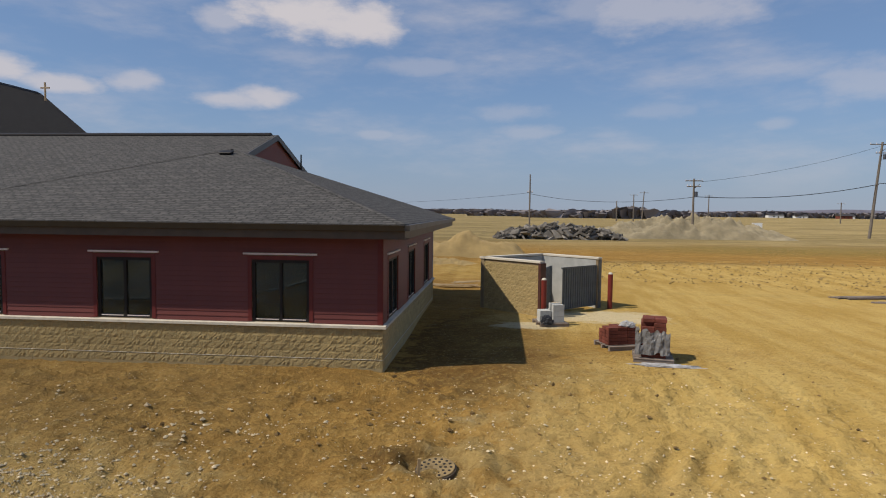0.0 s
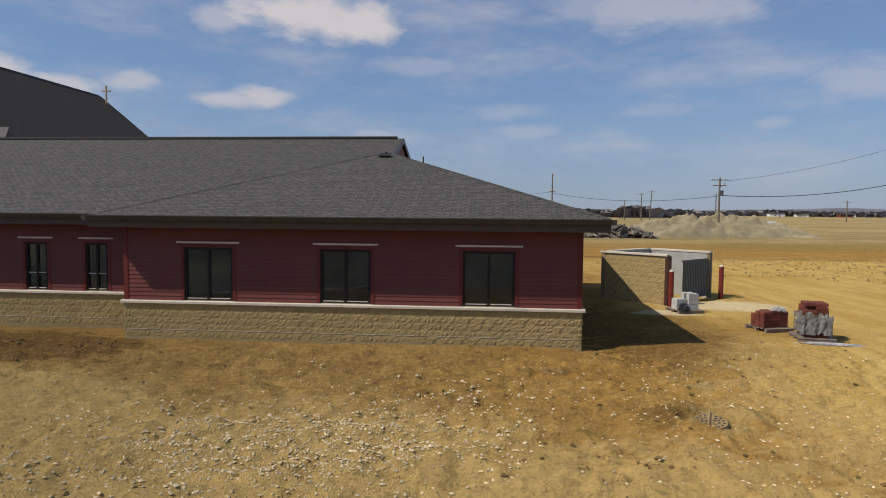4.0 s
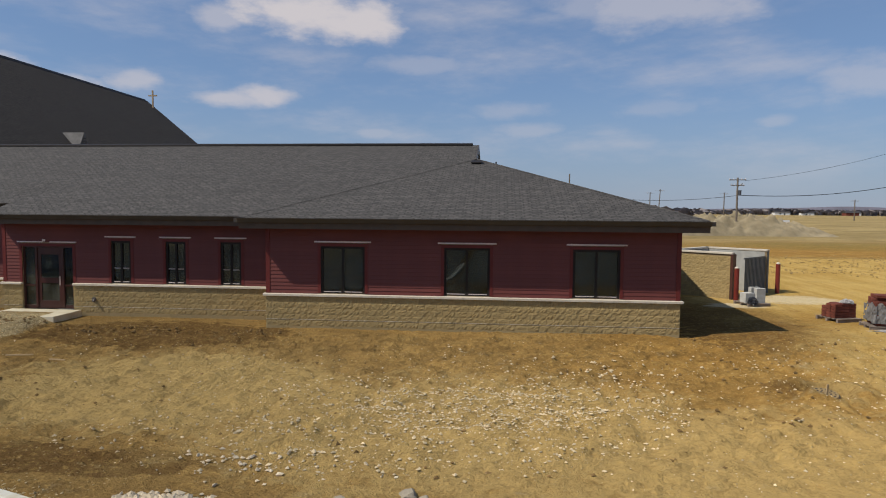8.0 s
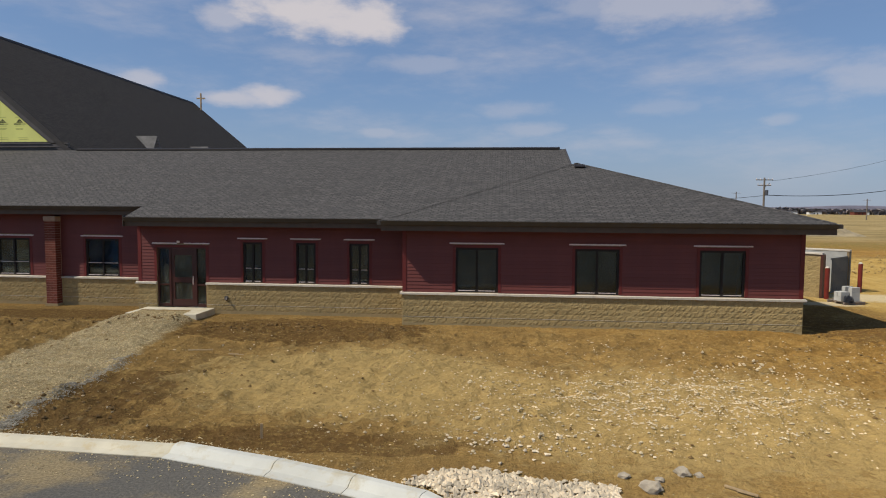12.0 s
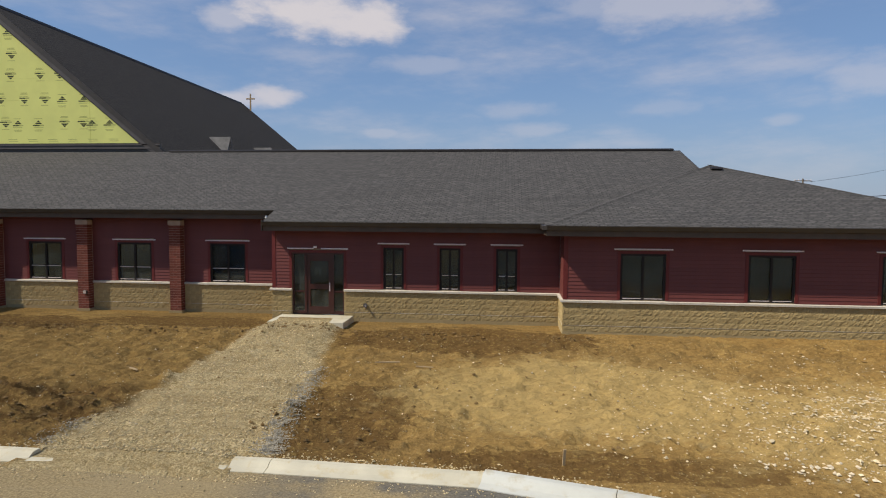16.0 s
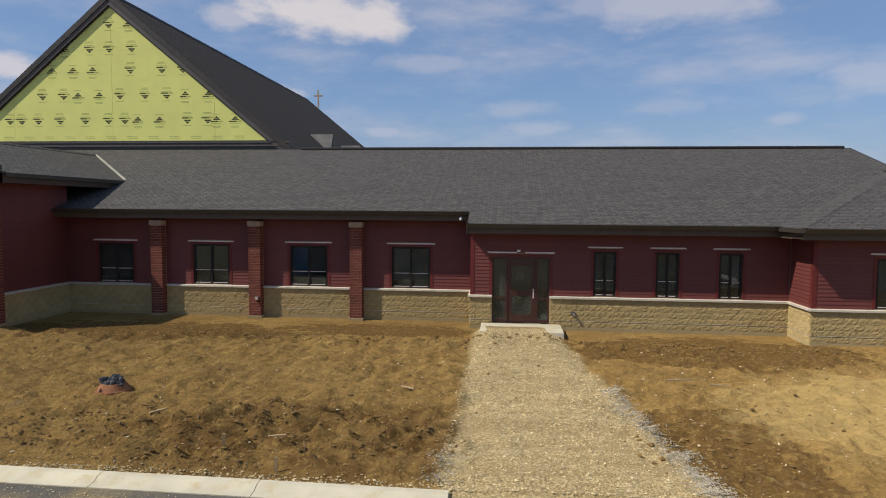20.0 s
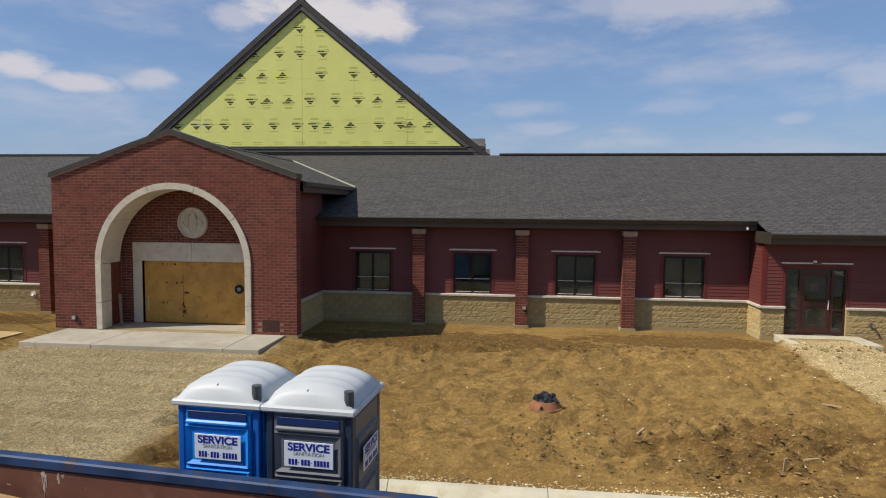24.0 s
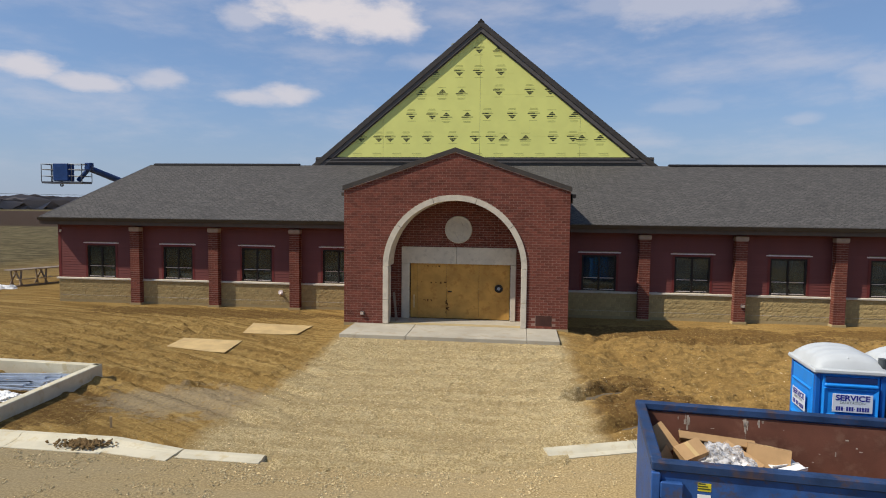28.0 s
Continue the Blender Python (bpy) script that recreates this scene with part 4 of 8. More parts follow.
for x, s, ylast in ((W1, 1, REARW), (W0, -1, MID_EAVE + 0.6)):
    part("fascia", boxed(min(x, x - s * 0.03), max(x, x - s * 0.03), WY + 0.03, ylast, WZ - 0.36, WZ - 0.03), BRONZE_LIGHT, side)
    part("gutter", boxed(min(x, x + s * 0.13), max(x, x + s * 0.13), WY - 0.1, ylast, WZ - 0.15, WZ - 0.015), BRONZE, side)
    wall_x = WING_X1 + 0.005 if s > 0 else WING_X0 - 0.005
    part("soffit", boxed(min(wall_x, x - s * 0.03), max(wall_x, x - s * 0.03), WY + 0.03, ylast, WZ - 0.36, WZ - 0.335), BRONZE_LIGHT, side)

# ---- ground ----
def road_matter():
    """Asphalt under drifts of clay dust, wholly covered at the entrance to the porch drive."""
    m = bpy.data.materials.new("dusty_road")
    m.use_nodes = True
    n = Nodes(m.node_tree)
    out = n.add("ShaderNodeOutputMaterial")
    b = n.add("ShaderNodeBsdfPrincipled")
    n.link(b.outputs[0], out.inputs[0])
    at = n.add("ShaderNodeTexCoord").outputs["Object"]
    xyz = n.add("ShaderNodeSeparateXYZ")
    n.link(at, xyz.inputs[0])
    wide, fine = n.noise(at, 0.5, 6.0, 0.6), n.noise(at, 22.0, 4.0)
    tar = n.mix(n.step(fine, 0.35, 0.7), (0.100, 0.090, 0.072, 1), (0.165, 0.148, 0.114, 1))
    dust = n.mix(n.step(fine, 0.4, 0.62), (0.29, 0.205, 0.085, 1), (0.47, 0.345, 0.155, 1))
    dust = n.mix(n.math("MULTIPLY", n.step(n.noise(n.scaled(at, 0.3, 1.4, 1.0), 0.9, 6.0, 0.6), 0.45, 0.62), 0.5), dust, (0.36, 0.275, 0.140, 1))
    west = n.math("SUBTRACT", 1.0, n.step(n.math("ADD", xyz.outputs[0], n.math("MULTIPLY", wide, 8.0)), -40.0, -32.0))
    mid = n.math("MULTIPLY", n.step(n.math("ADD", xyz.outputs[0], 0.0), -29.5, -27.5), n.math("SUBTRACT", 1.0, n.step(xyz.outputs[0], -23.5, -21.0)))
    cover = n.math("MAXIMUM", n.math("MULTIPLY", n.step(wide, 0.46, 0.64), 0.85), n.math("MAXIMUM", west, mid))
    n.link(n.mix(n.math("MULTIPLY", cover, 0.9), tar, dust), b.inputs["Base Color"])
    b.inputs["Roughness"].default_value = 0.95
    b.inputs["Diffuse Roughness"].default_value = 1.0
    bn = n.add("ShaderNodeBump")
    bn.inputs["Strength"].default_value, bn.inputs["Distance"].default_value = 0.7, 0.03
    n.link(n.math("ADD", fine, wide), bn.inputs["Height"])
    n.link(bn.outputs[0], b.inputs["Normal"])
    return m



def blend(v, a, b):
    t = min(1.0, max(0.0, (v - a) / (b - a)))
    return t * t * (3 - 2 * t)


KERB_LINE = [(-60.0, 2.15), (-55.8, 2.2), (-53.6, 2.18), (-52.0, 1.96), (-50.2, 1.93), (-46, 2.4), (-44.7, 2.85), (-42.7, 3.7), (-38.2, 4.45), (-30.0, 4.42), (-22.5, 4.45), (-18.75, 4.30), (-16.65, 3.76), (-15.2, 3.28), (-14.0, 2.82), (-12.9, 1.9), (-11.9, 0.2), (-11.4, -2.0), (-11.2, -12.0)]


def kerb_y(x):
    """The back edge of the kerb at x, for the stretch that runs across."""
    pts = KERB_LINE
    if x <= pts[0][0]:
        return pts[0][1]
    for (xa, ya), (xb, yb) in zip(pts, pts[1:]):
        if xa <= x <= xb:
            return ya + (yb - ya) * (x - xa) / (xb - xa)
    return -99.0


RUTS = ((-42.75, 7.45, 1.15), (-42.1, 5.15, 1.3))


def ground_z(x, y):
    """Height of the graded ground."""
    base = 0.05 + 0.17 * blend(y, 8, 15.5) + 0.22 * blend(y, 18, 25) * blend(x, -8, -1) * (1 - blend(y, 34, 60))
    base += 0.24 * blend(x, -3.0, 0.5) * blend(y, 11.5, 16.0) * (1 - blend(y, 18, 25))
    if -62 < x < -11 and y < 12:
        edge = y - kerb_y(x)
        base = base * blend(edge, 0.2, 3.0) + 0.08 * (1 - blend(edge, 0.2, 3.0)) if edge > 0 else (0.03 if edge > -0.7 and (-27.2 < x < -23.1 or -50.0 < x < -44.0) else -0.06)
        if -0.02 < edge < 0.3:
            base = 0.06
    # heaped path of crushed stone up to the side door, apron of the porch
    lane = abs(x + 25.3 + 0.075 * (y - 10))
    if 3.9 < y < 16.2:
        base += (0.20 * blend(y, 9.5, 15.2) + 0.05) * (1 - blend(lane, 0.9, 1.7))
    drive = abs(x + 47.6)
    if 2.0 < y < 14.5:
        base += 0.20 * blend(y, 8, 12.5) * (1 - blend(drive, 3.9, 5.4))
    near = blend(y, 2.5, 5.0) * (1 - blend(y, 40, 70)) * blend(x, -90, -74) * (1 - blend(x, 40, 60))
    near *= blend(max(abs(x + 56.25) / 1.5, abs(y - 10.75) / 1.2), 1.0, 1.35) * blend(max(abs(x + 54.75) / 1.6, abs(y - 13.5) / 1.2), 1.0, 1.35)
    near *= 1 - 0.35 * (1 - blend(x, -52, -46))
    near *= 1 - blend(y, 11.0, 11.7) * blend(x, -53.0, -52.2) * (1 - blend(x, -43.2, -42.4))
    bumps = 0.05 * noise.noise((x * 0.5, y * 0.5, 3.1)) + 0.035 * noise.noise((x * 1.4, y * 1.4, 7.7)) + 0.022 * noise.noise((x * 3.4, y * 3.4, 1.3))
    rough = blend(y, 4.5, 6.5) * (1 - blend(y, 14.2, 15.2))
    ruts = 0.03 * noise.noise((x * 0.25, y * 2.2, 9.4))
    clod = max(0.0, noise.noise((x * 2.6, y * 2.6, 5.0)) - 0.12) * 0.26 - 0.09 * abs(noise.noise((x * 0.9, y * 1.3, 6.0))) + 0.03 * noise.noise((x * 6.0, y * 6.0, 2.0))
    wild = (0.4 + 0.6 * blend(x, -22, -30) * (1 - blend(x, -44, -43)))
    ridge = 0.05 * (0.28 - abs(noise.noise((x * 0.8, y * 1.7, 2.2)))) + 0.035 * (0.28 - abs(noise.noise((x * 2.3, y * 3.1, 6.6))))
    drag = 0.11 * noise.noise((x * 0.4 + y * 0.25, y * 1.5 - x * 0.5, 4.2)) + 0.09 * (0.25 - abs(noise.noise((x * 0.8 + y * 0.5, y * 2.6 - x * 0.9, 1.9)))) + 0.03 * noise.noise((x * 2.0 + y, y * 4.5 - x * 1.6, 6.1))
    drag += 0.05 * noise.noise((x * 2.6 + y * 0.8, y * 3.3 - x * 0.6, 3.7))
    drag *= 0.55 + 0.45 * blend(x, -46, -43) * (1 - blend(x, -26, -22))
    rough *= 1 - 0.65 * max(1 - blend(lane, 1.2, 1.9), 1 - blend(drive, 3.8, 4.8))
    base += near * rough * (1.25 * bumps + ruts + clod * wild + 2.6 * ridge + 1.45 * drag)
    base += near * (1 - rough) * bumps * 0.25
    # crumbs and small clods
    if -62 < x < 7 and 4.4 < y < 15.6 and near > 0:
        loose = 0.45 + 1.1 * max(0.0, noise.noise((x * 0.7, y * 0.9, 12.0)) + 0.25)
        loose *= 1 - 0.6 * max(1 - blend(lane, 1.4, 2.2), 1 - blend(drive, 4.0, 5.2))
        base += near * loose * (0.10 * (0.22 - abs(noise.noise((x * 3.1, y * 4.2, 7.1)))) + 0.08 * max(0.0, noise.noise((x * 5.2, y * 5.2, 1.1)) - 0.05) + 0.025 * noise.noise((x * 9.0, y * 9.0, 3.0)))
    # tracks of wheels that swing across the clay west of the drive
    if -67 < x < -49 and 3.5 < y < 15 and near > 0.2:
        for c0, fade in ((12.0, 1.0), (13.9, 0.8), (9.5, 0.9), (8.1, 0.6), (10.7, 0.7), (15.2, 0.6)):
            bend = c0 - 0.27 * (x + 64.5) - 0.013 * (x + 64.5) ** 2
            v = abs(y - bend)
            if v < 0.75:
                tread = 0.022 * math.sin(x * 17.0 + (y - bend) * 9.0)
                base += fade * (-(0.075 + tread) * (1 - blend(v, 0.16, 0.28)) + 0.05 * (1 - blend(abs(v - 0.40), 0.05, 0.24))) * (1 - blend(x, -51.5, -49.8))
    # dug-over corner beside the path of crushed stone
    dug = blend(x, -36.5, -32.5) * (1 - blend(x, -27.8, -26.9)) * blend(y, 4.8, 5.2) * (1 - blend(y, 7.4, 9.4))
    if dug > 0:
        base += dug * (0.26 * noise.noise((x * 0.55, y * 0.9, 4.4)) + 0.12 * (0.3 - abs(noise.noise((x * 1.1, y * 1.9, 8.8)))) * 2 + 0.17 * noise.noise((x * 2.2, y * 2.8, 0.7)) + 0.08 * noise.noise((x * 5.1, y * 5.4, 3.3)))
    base += (0.05 + 0.06 * blend(x, -12, -4)) * blend(y, 13.6, 15.2) * blend(x, -17.5, -15) * (1 - blend(x, -3.5, -2.5))
    # wheel ruts and a low ridge on the east side
    for rx, ry in ((2.85, 10.7), (3.55, 10.7)):
        u, v = (x - rx) * 0.43 + (y - ry) * 0.90, (x - rx) * 0.90 - (y - ry) * 0.43
        if abs(u) < 1.3 and abs(v) < 0.7:
            base += (-0.07 * (1 - blend(abs(v), 0.08, 0.20)) + 0.045 * (1 - blend(abs(abs(v) - 0.26), 0.04, 0.14))) * (1 - blend(abs(u), 0.5, 1.2))
    base += 0.09 * (1 - blend(abs(y - 13.15 - 0.12 * math.sin(x * 1.7)), 0.05, 0.32)) * blend(x, 1.6, 2.6) * (1 - blend(x, 5.2, 6.2)) * (0.7 + 0.6 * noise.noise((x * 3, y * 3, 2)))
    base += 0.13 * (1 - blend(abs(x + 12.9), 0.6, 1.9)) * (1 - blend(abs(y - 3.3), 0.2, 0.7)) if y > kerb_y(x) else 0.0
    # manhole in its dug hole, with a crumbled rim
    hole_r = math.hypot(x + 0.98, (y - 10.34) * 1.1)
    base += -0.12 * (1 - blend(hole_r, 0.35, 0.75)) + 0.15 * (1 - blend(abs(hole_r - 0.85), 0.08, 0.40)) * (0.55 + 0.9 * noise.noise((x * 2.6, y * 2.6, 8)))
    base += 0.05 * (1 - blend(math.hypot(x + 35.3, y - 8.5), 0.5, 1.3))
    # wheel ruts beside the drive
    for rx, ry, ln in RUTS:
        u, v = (x - rx) * 0.79 + (y - ry) * 0.61, -(x - rx) * 0.61 + (y - ry) * 0.79
        if abs(u) < ln + 0.5 and abs(v) < 1.0:
            base += (-0.20 * (1 - blend(abs(v), 0.12, 0.34)) + 0.13 * (1 - blend(abs(abs(v) - 0.46), 0.05, 0.28)) * (0.7 + 0.8 * noise.noise((x * 2.1, y * 2.1, 4)))) * (1 - blend(abs(u), ln - 0.4, ln + 0.4))
    return base


def ground_sheet():
    xs = np.concatenate([np.array([-4000, -2000, -1000, -500, -300, -200, -150, -120, -105, -95, -88]), np.arange(-84, -62, 0.8), np.arange(-62, -44, 0.09), np.arange(-44, -20, 0.08), np.arange(-20, 7, 0.09), np.arange(7, 30, 0.5), np.array([31, 33, 36, 40, 46, 54, 64, 80, 110, 160, 240, 400, 700, 1200, 2200, 4000])])
    ys = np.concatenate([np.array([-4000, -1500, -600, -250, -120, -60, -35, -25, -18, -14, -10, -6, -3, -1]), np.arange(0, 4, 0.2), np.arange(4, 9.5, 0.08), np.arange(9.5, 15.6, 0.10), np.arange(15.6, 18, 0.2), np.arange(18, 32, 0.5), np.array([33, 34.5, 36, 38, 40, 43, 46, 50, 55, 60, 68, 78, 90, 110, 140, 180, 240, 330, 480, 700, 1100, 1800, 4000])])
    nx, ny = len(xs), len(ys)
    verts = [(float(x), float(y), ground_z(float(x), float(y))) for y in ys for x in xs]
    faces = [(j * nx + i, j * nx + i + 1, (j + 1) * nx + i + 1, (j + 1) * nx + i) for j in range(ny - 1) for i in range(nx - 1)]
    me = bpy.data.meshes.new("ground")
    me.from_pydata(verts, [], faces)
    me.polygons.foreach_set("use_smooth", [True] * len(me.polygons))
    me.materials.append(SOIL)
    return tagged(new("ground", me), "graded ochre clay ground with stones and dry fields beyond", "ground", "", "structure")


ground_sheet()
bm = bmesh.new()
ax = [-120.0] + [p[0] for p in KERB_LINE]
ay = [1.2] + [p[1] for p in KERB_LINE]
top = [bm.verts.new((x, y - 0.28, 0.0)) for x, y in zip(ax[:-4], ay[:-4])] + [bm.verts.new((-13.2, 1.6, 0.0)), bm.verts.new((-12.3, 0.0, 0.0)), bm.verts.new((-11.85, -2.2, 0.0)), bm.verts.new((-11.7, -60.0, 0.0))]
low = bm.verts.new((-120.0, -60.0, 0.0))
bm.faces.new([low] + top[::-1])
bmesh.ops.recalc_face_normals(bm, faces=bm.faces)
if bm.faces[:][0].normal.z < 0:
    bmesh.ops.reverse_faces(bm, faces=bm.faces)
tagged(part("road", bm, road_matter()), "grey asphalt drive dusted with clay", "road", "", "structure")


def kerb_run(points, lip=0.13, wide=0.45, end_lip=None, label="pale concrete kerb and gutter with tooled joints", material=None):
    """A concrete kerb with gutter pan, cast in lengths of about 2 m with joints between."""
    k = thing("kerb", None, label, "kerb", "", "structure")
    end_lip = lip if end_lip is None else end_lip
    fine = []
    for (xa, ya), (xb, yb) in zip(points, points[1:]):
        n = max(1, round(math.hypot(xb - xa, yb - ya) / 3.0))
        fine += [(xa + (xb - xa) * i / n, ya + (yb - ya) * i / n) for i in range(n)]
    fine.append(points[-1])
    sides = [Vector((q[1] - p[1], p[0] - q[0], 0)).normalized() for p, q in zip(fine, fine[1:])]
    mitres = [sides[0]] + [(a + b).normalized() for a, b in zip(sides, sides[1:])] + [sides[-1]]
    for i, ((xa, ya), (xb, yb)) in enumerate(zip(fine, fine[1:])):
        d = Vector((xb - xa, yb - ya, 0)).normalized()
        bm = bmesh.new()
        ends = []
        for x, y, g, n, at in ((xa, ya, 0.006, mitres[i], i), (xb, yb, -0.006, mitres[i + 1], i + 1)):
            top = lip + (end_lip - lip) * at / (len(fine) - 1)
            prof = [(0.0, -0.2), (0.0, top - 0.015), (0.015, top), (0.14, top), (0.20, max(0.024, top - 0.02)), (0.62 * wide, 0.022 + 0.1 * top), (wide, 0.016), (wide, -0.2)]
            if wide > 0.5:
                prof[3:6] = [(0.15, top), (0.23, 0.35 * top + 0.02), (0.30, 0.040)]
            p = Vector((x, y, 0)) + d * g
            ends.append([bm.verts.new(p + n * o + Vector((0, 0, z))) for o, z in prof])
        bm.faces.new(ends[0])
        bm.faces.new(ends[1][::-1])
        for i in range(len(prof)):
            j = (i + 1) % len(prof)
            bm.faces.new((ends[0][j], ends[0][i], ends[1][i], ends[1][j]))
        bmesh.ops.recalc_face_normals(bm, faces=bm.faces)
        part("kerb_length", bm, material or CONCRETE, k)
    return k


NEW_CONCRETE = matter("fresh_concrete", (0.53, 0.52, 0.45), 0.85, vary=0.1, scale=1.1, bump=0.2, second=(0.46, 0.40, 0.27), island=0.04)
kerb_run([(-44.6, 3.02), (-42.7, 3.72), (-38.2, 4.45), (-30.0, 4.42), (-26.9, 4.40)], 0.10)
kerb_run([(-26.88, 4.16), (-23.22, 4.20)], 0.035, 0.24, label="flush concrete strip across the mouth of the path")
kerb_run([(-23.2, 4.45), (-22.5, 4.45), (-18.75, 4.30)], 0.10)
kerb_run([(-18.74, 4.30), (-16.65, 3.76), (-15.2, 3.28), (-14.0, 2.82), (-12.9, 1.9), (-11.9, 0.2), (-11.4, -2.0), (-11.2, -12.0)], 0.15, 0.48, label="newer grey concrete kerb that bends away", material=NEW_CONCRETE)
kerb_run([(-60.0, 2.15), (-55.8, 2.2), (-53.6, 2.18)], 0.13, 0.66, label="pale concrete kerb half buried in clay")
kerb_run([(-53.59, 2.18), (-52.0, 1.96)], 0.13, 0.58, 0.05, label="concrete kerb that drops towards the drive")
kerb_run([(-51.99, 1.95), (-50.2, 1.92)], 0.045, 0.38, label="flush concrete kerb at the mouth of the drive")

WATER = matter("muddy_water", (0.16, 0.13, 0.09), 0.12, vary=0.1, bump=0.02, spec=0.6)
for rx, ry, ln in RUTS:
    pud = bmesh.new()
    rim = [pud.verts.new((rx + 0.79 * u - 0.61 * v, ry + 0.61 * u + 0.79 * v, ground_z(rx, ry) + 0.05)) for u, v in ((ln * 0.62 * math.cos(k * 0.3927), (0.20 + 0.05 * math.sin(k * 2.3)) * math.sin(k * 0.3927)) for k in range(16))]
    pud.faces.new(rim)
    tagged(part("puddle", pud, WATER), "muddy water standing in a wheel rut", "puddle", "puddles in the ruts", "structure")

# ---- entrance portal ----
CX, PY, RO, RI, SPRING = -47.70, 14.08, 2.82, 2.60, 2.76
PX0, PX1, PFOOT, PSHOULDER = -52.10, -43.30, 0.47, 5.76
PTOP = PSHOULDER + (PX1 - CX) * SLOPE
BR_L, BR_H = 0.305, 0.1016


def arch_points(r, z0, n=28):
    """Outline of a round-headed opening, from its right foot over the head to its left foot."""
    return [(CX + r, z0)] + [(CX + r * math.cos(math.pi * i / n), SPRING + r * math.sin(math.pi * i / n)) for i in range(n + 1)] + [(CX - r, z0)]


portal = thing("entrance_portal", None, "red brick entrance gable with a round cast stone arch", "portal")
outline = [(PX0 + 0.006, 0.1)] + arch_points(RO - 0.02, 0.1)[::-1] + [(PX1 - 0.006, 0.1), (PX1 - 0.006, PSHOULDER), (CX, PTOP), (PX0 + 0.006, PSHOULDER)]
part("mortar_core", prism(bmesh.new(), outline, PY + 0.003, PY + 0.42), MORTAR, portal)


def brick_row_spans(z):
    """Stretches of the portal front that carry brick at height z."""
    lo, hi = PX0, PX1
    if z > PSHOULDER:
        k = (z - PSHOULDER) / SLOPE
        lo, hi = PX0 + k, PX1 - k
    if z < SPRING:
        r = RO
    elif z < SPRING + RO:
        r = math.sqrt(RO * RO - (z - SPRING) ** 2)
    else:
        return [(lo, hi)]
    return [(lo, CX - r), (CX + r, hi)]


def brick_layout(z0, z1, span_of, skip=None):
    out, row, z = [], 0, z0
    while z + BR_H <= z1:
        for a, b in span_of(z + BR_H / 2):
            u = math.floor(a / BR_L) * BR_L - (BR_L / 2 if row % 2 else 0)
            while u < b:
                s, e = max(u, a), min(u + BR_L, b)
                if s - a < 0.05:
                    s = a
                if b - e < 0.05:
                    e = b
                if e - s > 0.04 and not (skip and skip(s, e, z)):
                    out.append((s, e, z))
                u += BR_L
        z += BR_H
        row += 1
    return out


VENT = (-44.52, -43.90, 0.55, 0.97)
layout = brick_layout(PFOOT, PTOP - 0.05, brick_row_spans, lambda s, e, z: e > VENT[0] + 0.02 and s < VENT[1] - 0.02 and VENT[2] < z + 0.05 < VENT[3])
pending_bricks = []
rest = bmesh.new()
for s, e, z in layout:
    deep = PY + 0.425 if (abs(e - PX1) < 1e-6 or abs(s - PX0) < 1e-6) else PY + 0.06
    if s > CX + RO - 0.05 and z < 5.2 and len(pending_bricks) < 298:
        pending_bricks.append((portal, s + 0.008, z + 0.008, e - s - 0.016 + (0.008 if abs(e - PX1) < 1e-6 else 0), deep - PY, PY))
    else:
        box(rest, s + 0.008 - (0.008 if abs(s - PX0) < 1e-6 else 0), e - 0.008 + (0.008 if abs(e - PX1) < 1e-6 else 0), PY, deep, z + 0.008, z + BR_H - 0.008)
tagged(part("brickwork", rest, BRICK, portal), kind="stuff")
# flat dark panel with the vent recess's shade put into its colour
part("recess", boxed(VENT[0], VENT[1], PY + 0.0005, PY + 0.0025, VENT[2], VENT[3]), matter("recess_shade", (0.06, 0.025, 0.018), 0.9), portal, "flat dark panel painted as the shaded recess in the brick")

# arch stones: jamb blocks and voussoirs, each with a joint
for sgn in (-1, 1):
    z = 0.47
    for h in (0.95, 1.34):
        x0, x1 = sorted((CX + sgn * RI, CX + sgn * RO))
        part("arch_stone", boxed(x0, x1, PY - 0.05, PY + 0.50, z + 0.006, min(z + h, SPRING) - 0.006, bevel=0.012), STONE, portal)
        z += h
NV = 5
for i in range(NV):
    a0, a1 = math.pi * i / NV + 0.003, math.pi * (i + 1) / NV - 0.003
    k = 8
    pts = [(CX + RO * math.cos(a0 + (a1 - a0) * j / k), SPRING + RO * math.sin(a0 + (a1 - a0) * j / k)) for j in range(k + 1)]
    pts += [(CX + RI * math.cos(a1 + (a0 - a1) * j / k), SPRING + RI * math.sin(a1 + (a0 - a1) * j / k)) for j in range(k + 1)]
    bm = prism(bmesh.new(), pts, PY - 0.05, PY + 1.02)
    bmesh.ops.recalc_face_normals(bm, faces=bm.faces)
    part("arch_stone", bm, STONE, portal)

# coping on the gable
for sgn in (-1, 1):
    bm = slab(bmesh.new(), [(CX, PY - 0.07, PTOP + 0.17), (CX + sgn * (PX1 - CX + 0.05), PY - 0.07, PSHOULDER + 0.15), (CX + sgn * (PX1 - CX + 0.05), PY + 0.47, PSHOULDER + 0.15), (CX, PY + 0.47, PTOP + 0.17)], 0.17)
    part("coping", bm, BRONZE, portal, "dark bronze metal coping")
    bm = slab(bmesh.new(), [(CX, PY - 0.045, PTOP + 0.012), (CX + sgn * (PX1 - CX + 0.02), PY - 0.045, PSHOULDER - 0.008), (CX + sgn * (PX1 - CX + 0.02), PY - 0.001, PSHOULDER - 0.008), (CX, PY - 0.001, PTOP + 0.012)], 0.035)
    part("drip_flashing", bm, matter("pale_flashing", (0.40, 0.30, 0.26), 0.5), portal, "thin pale flashing strip")

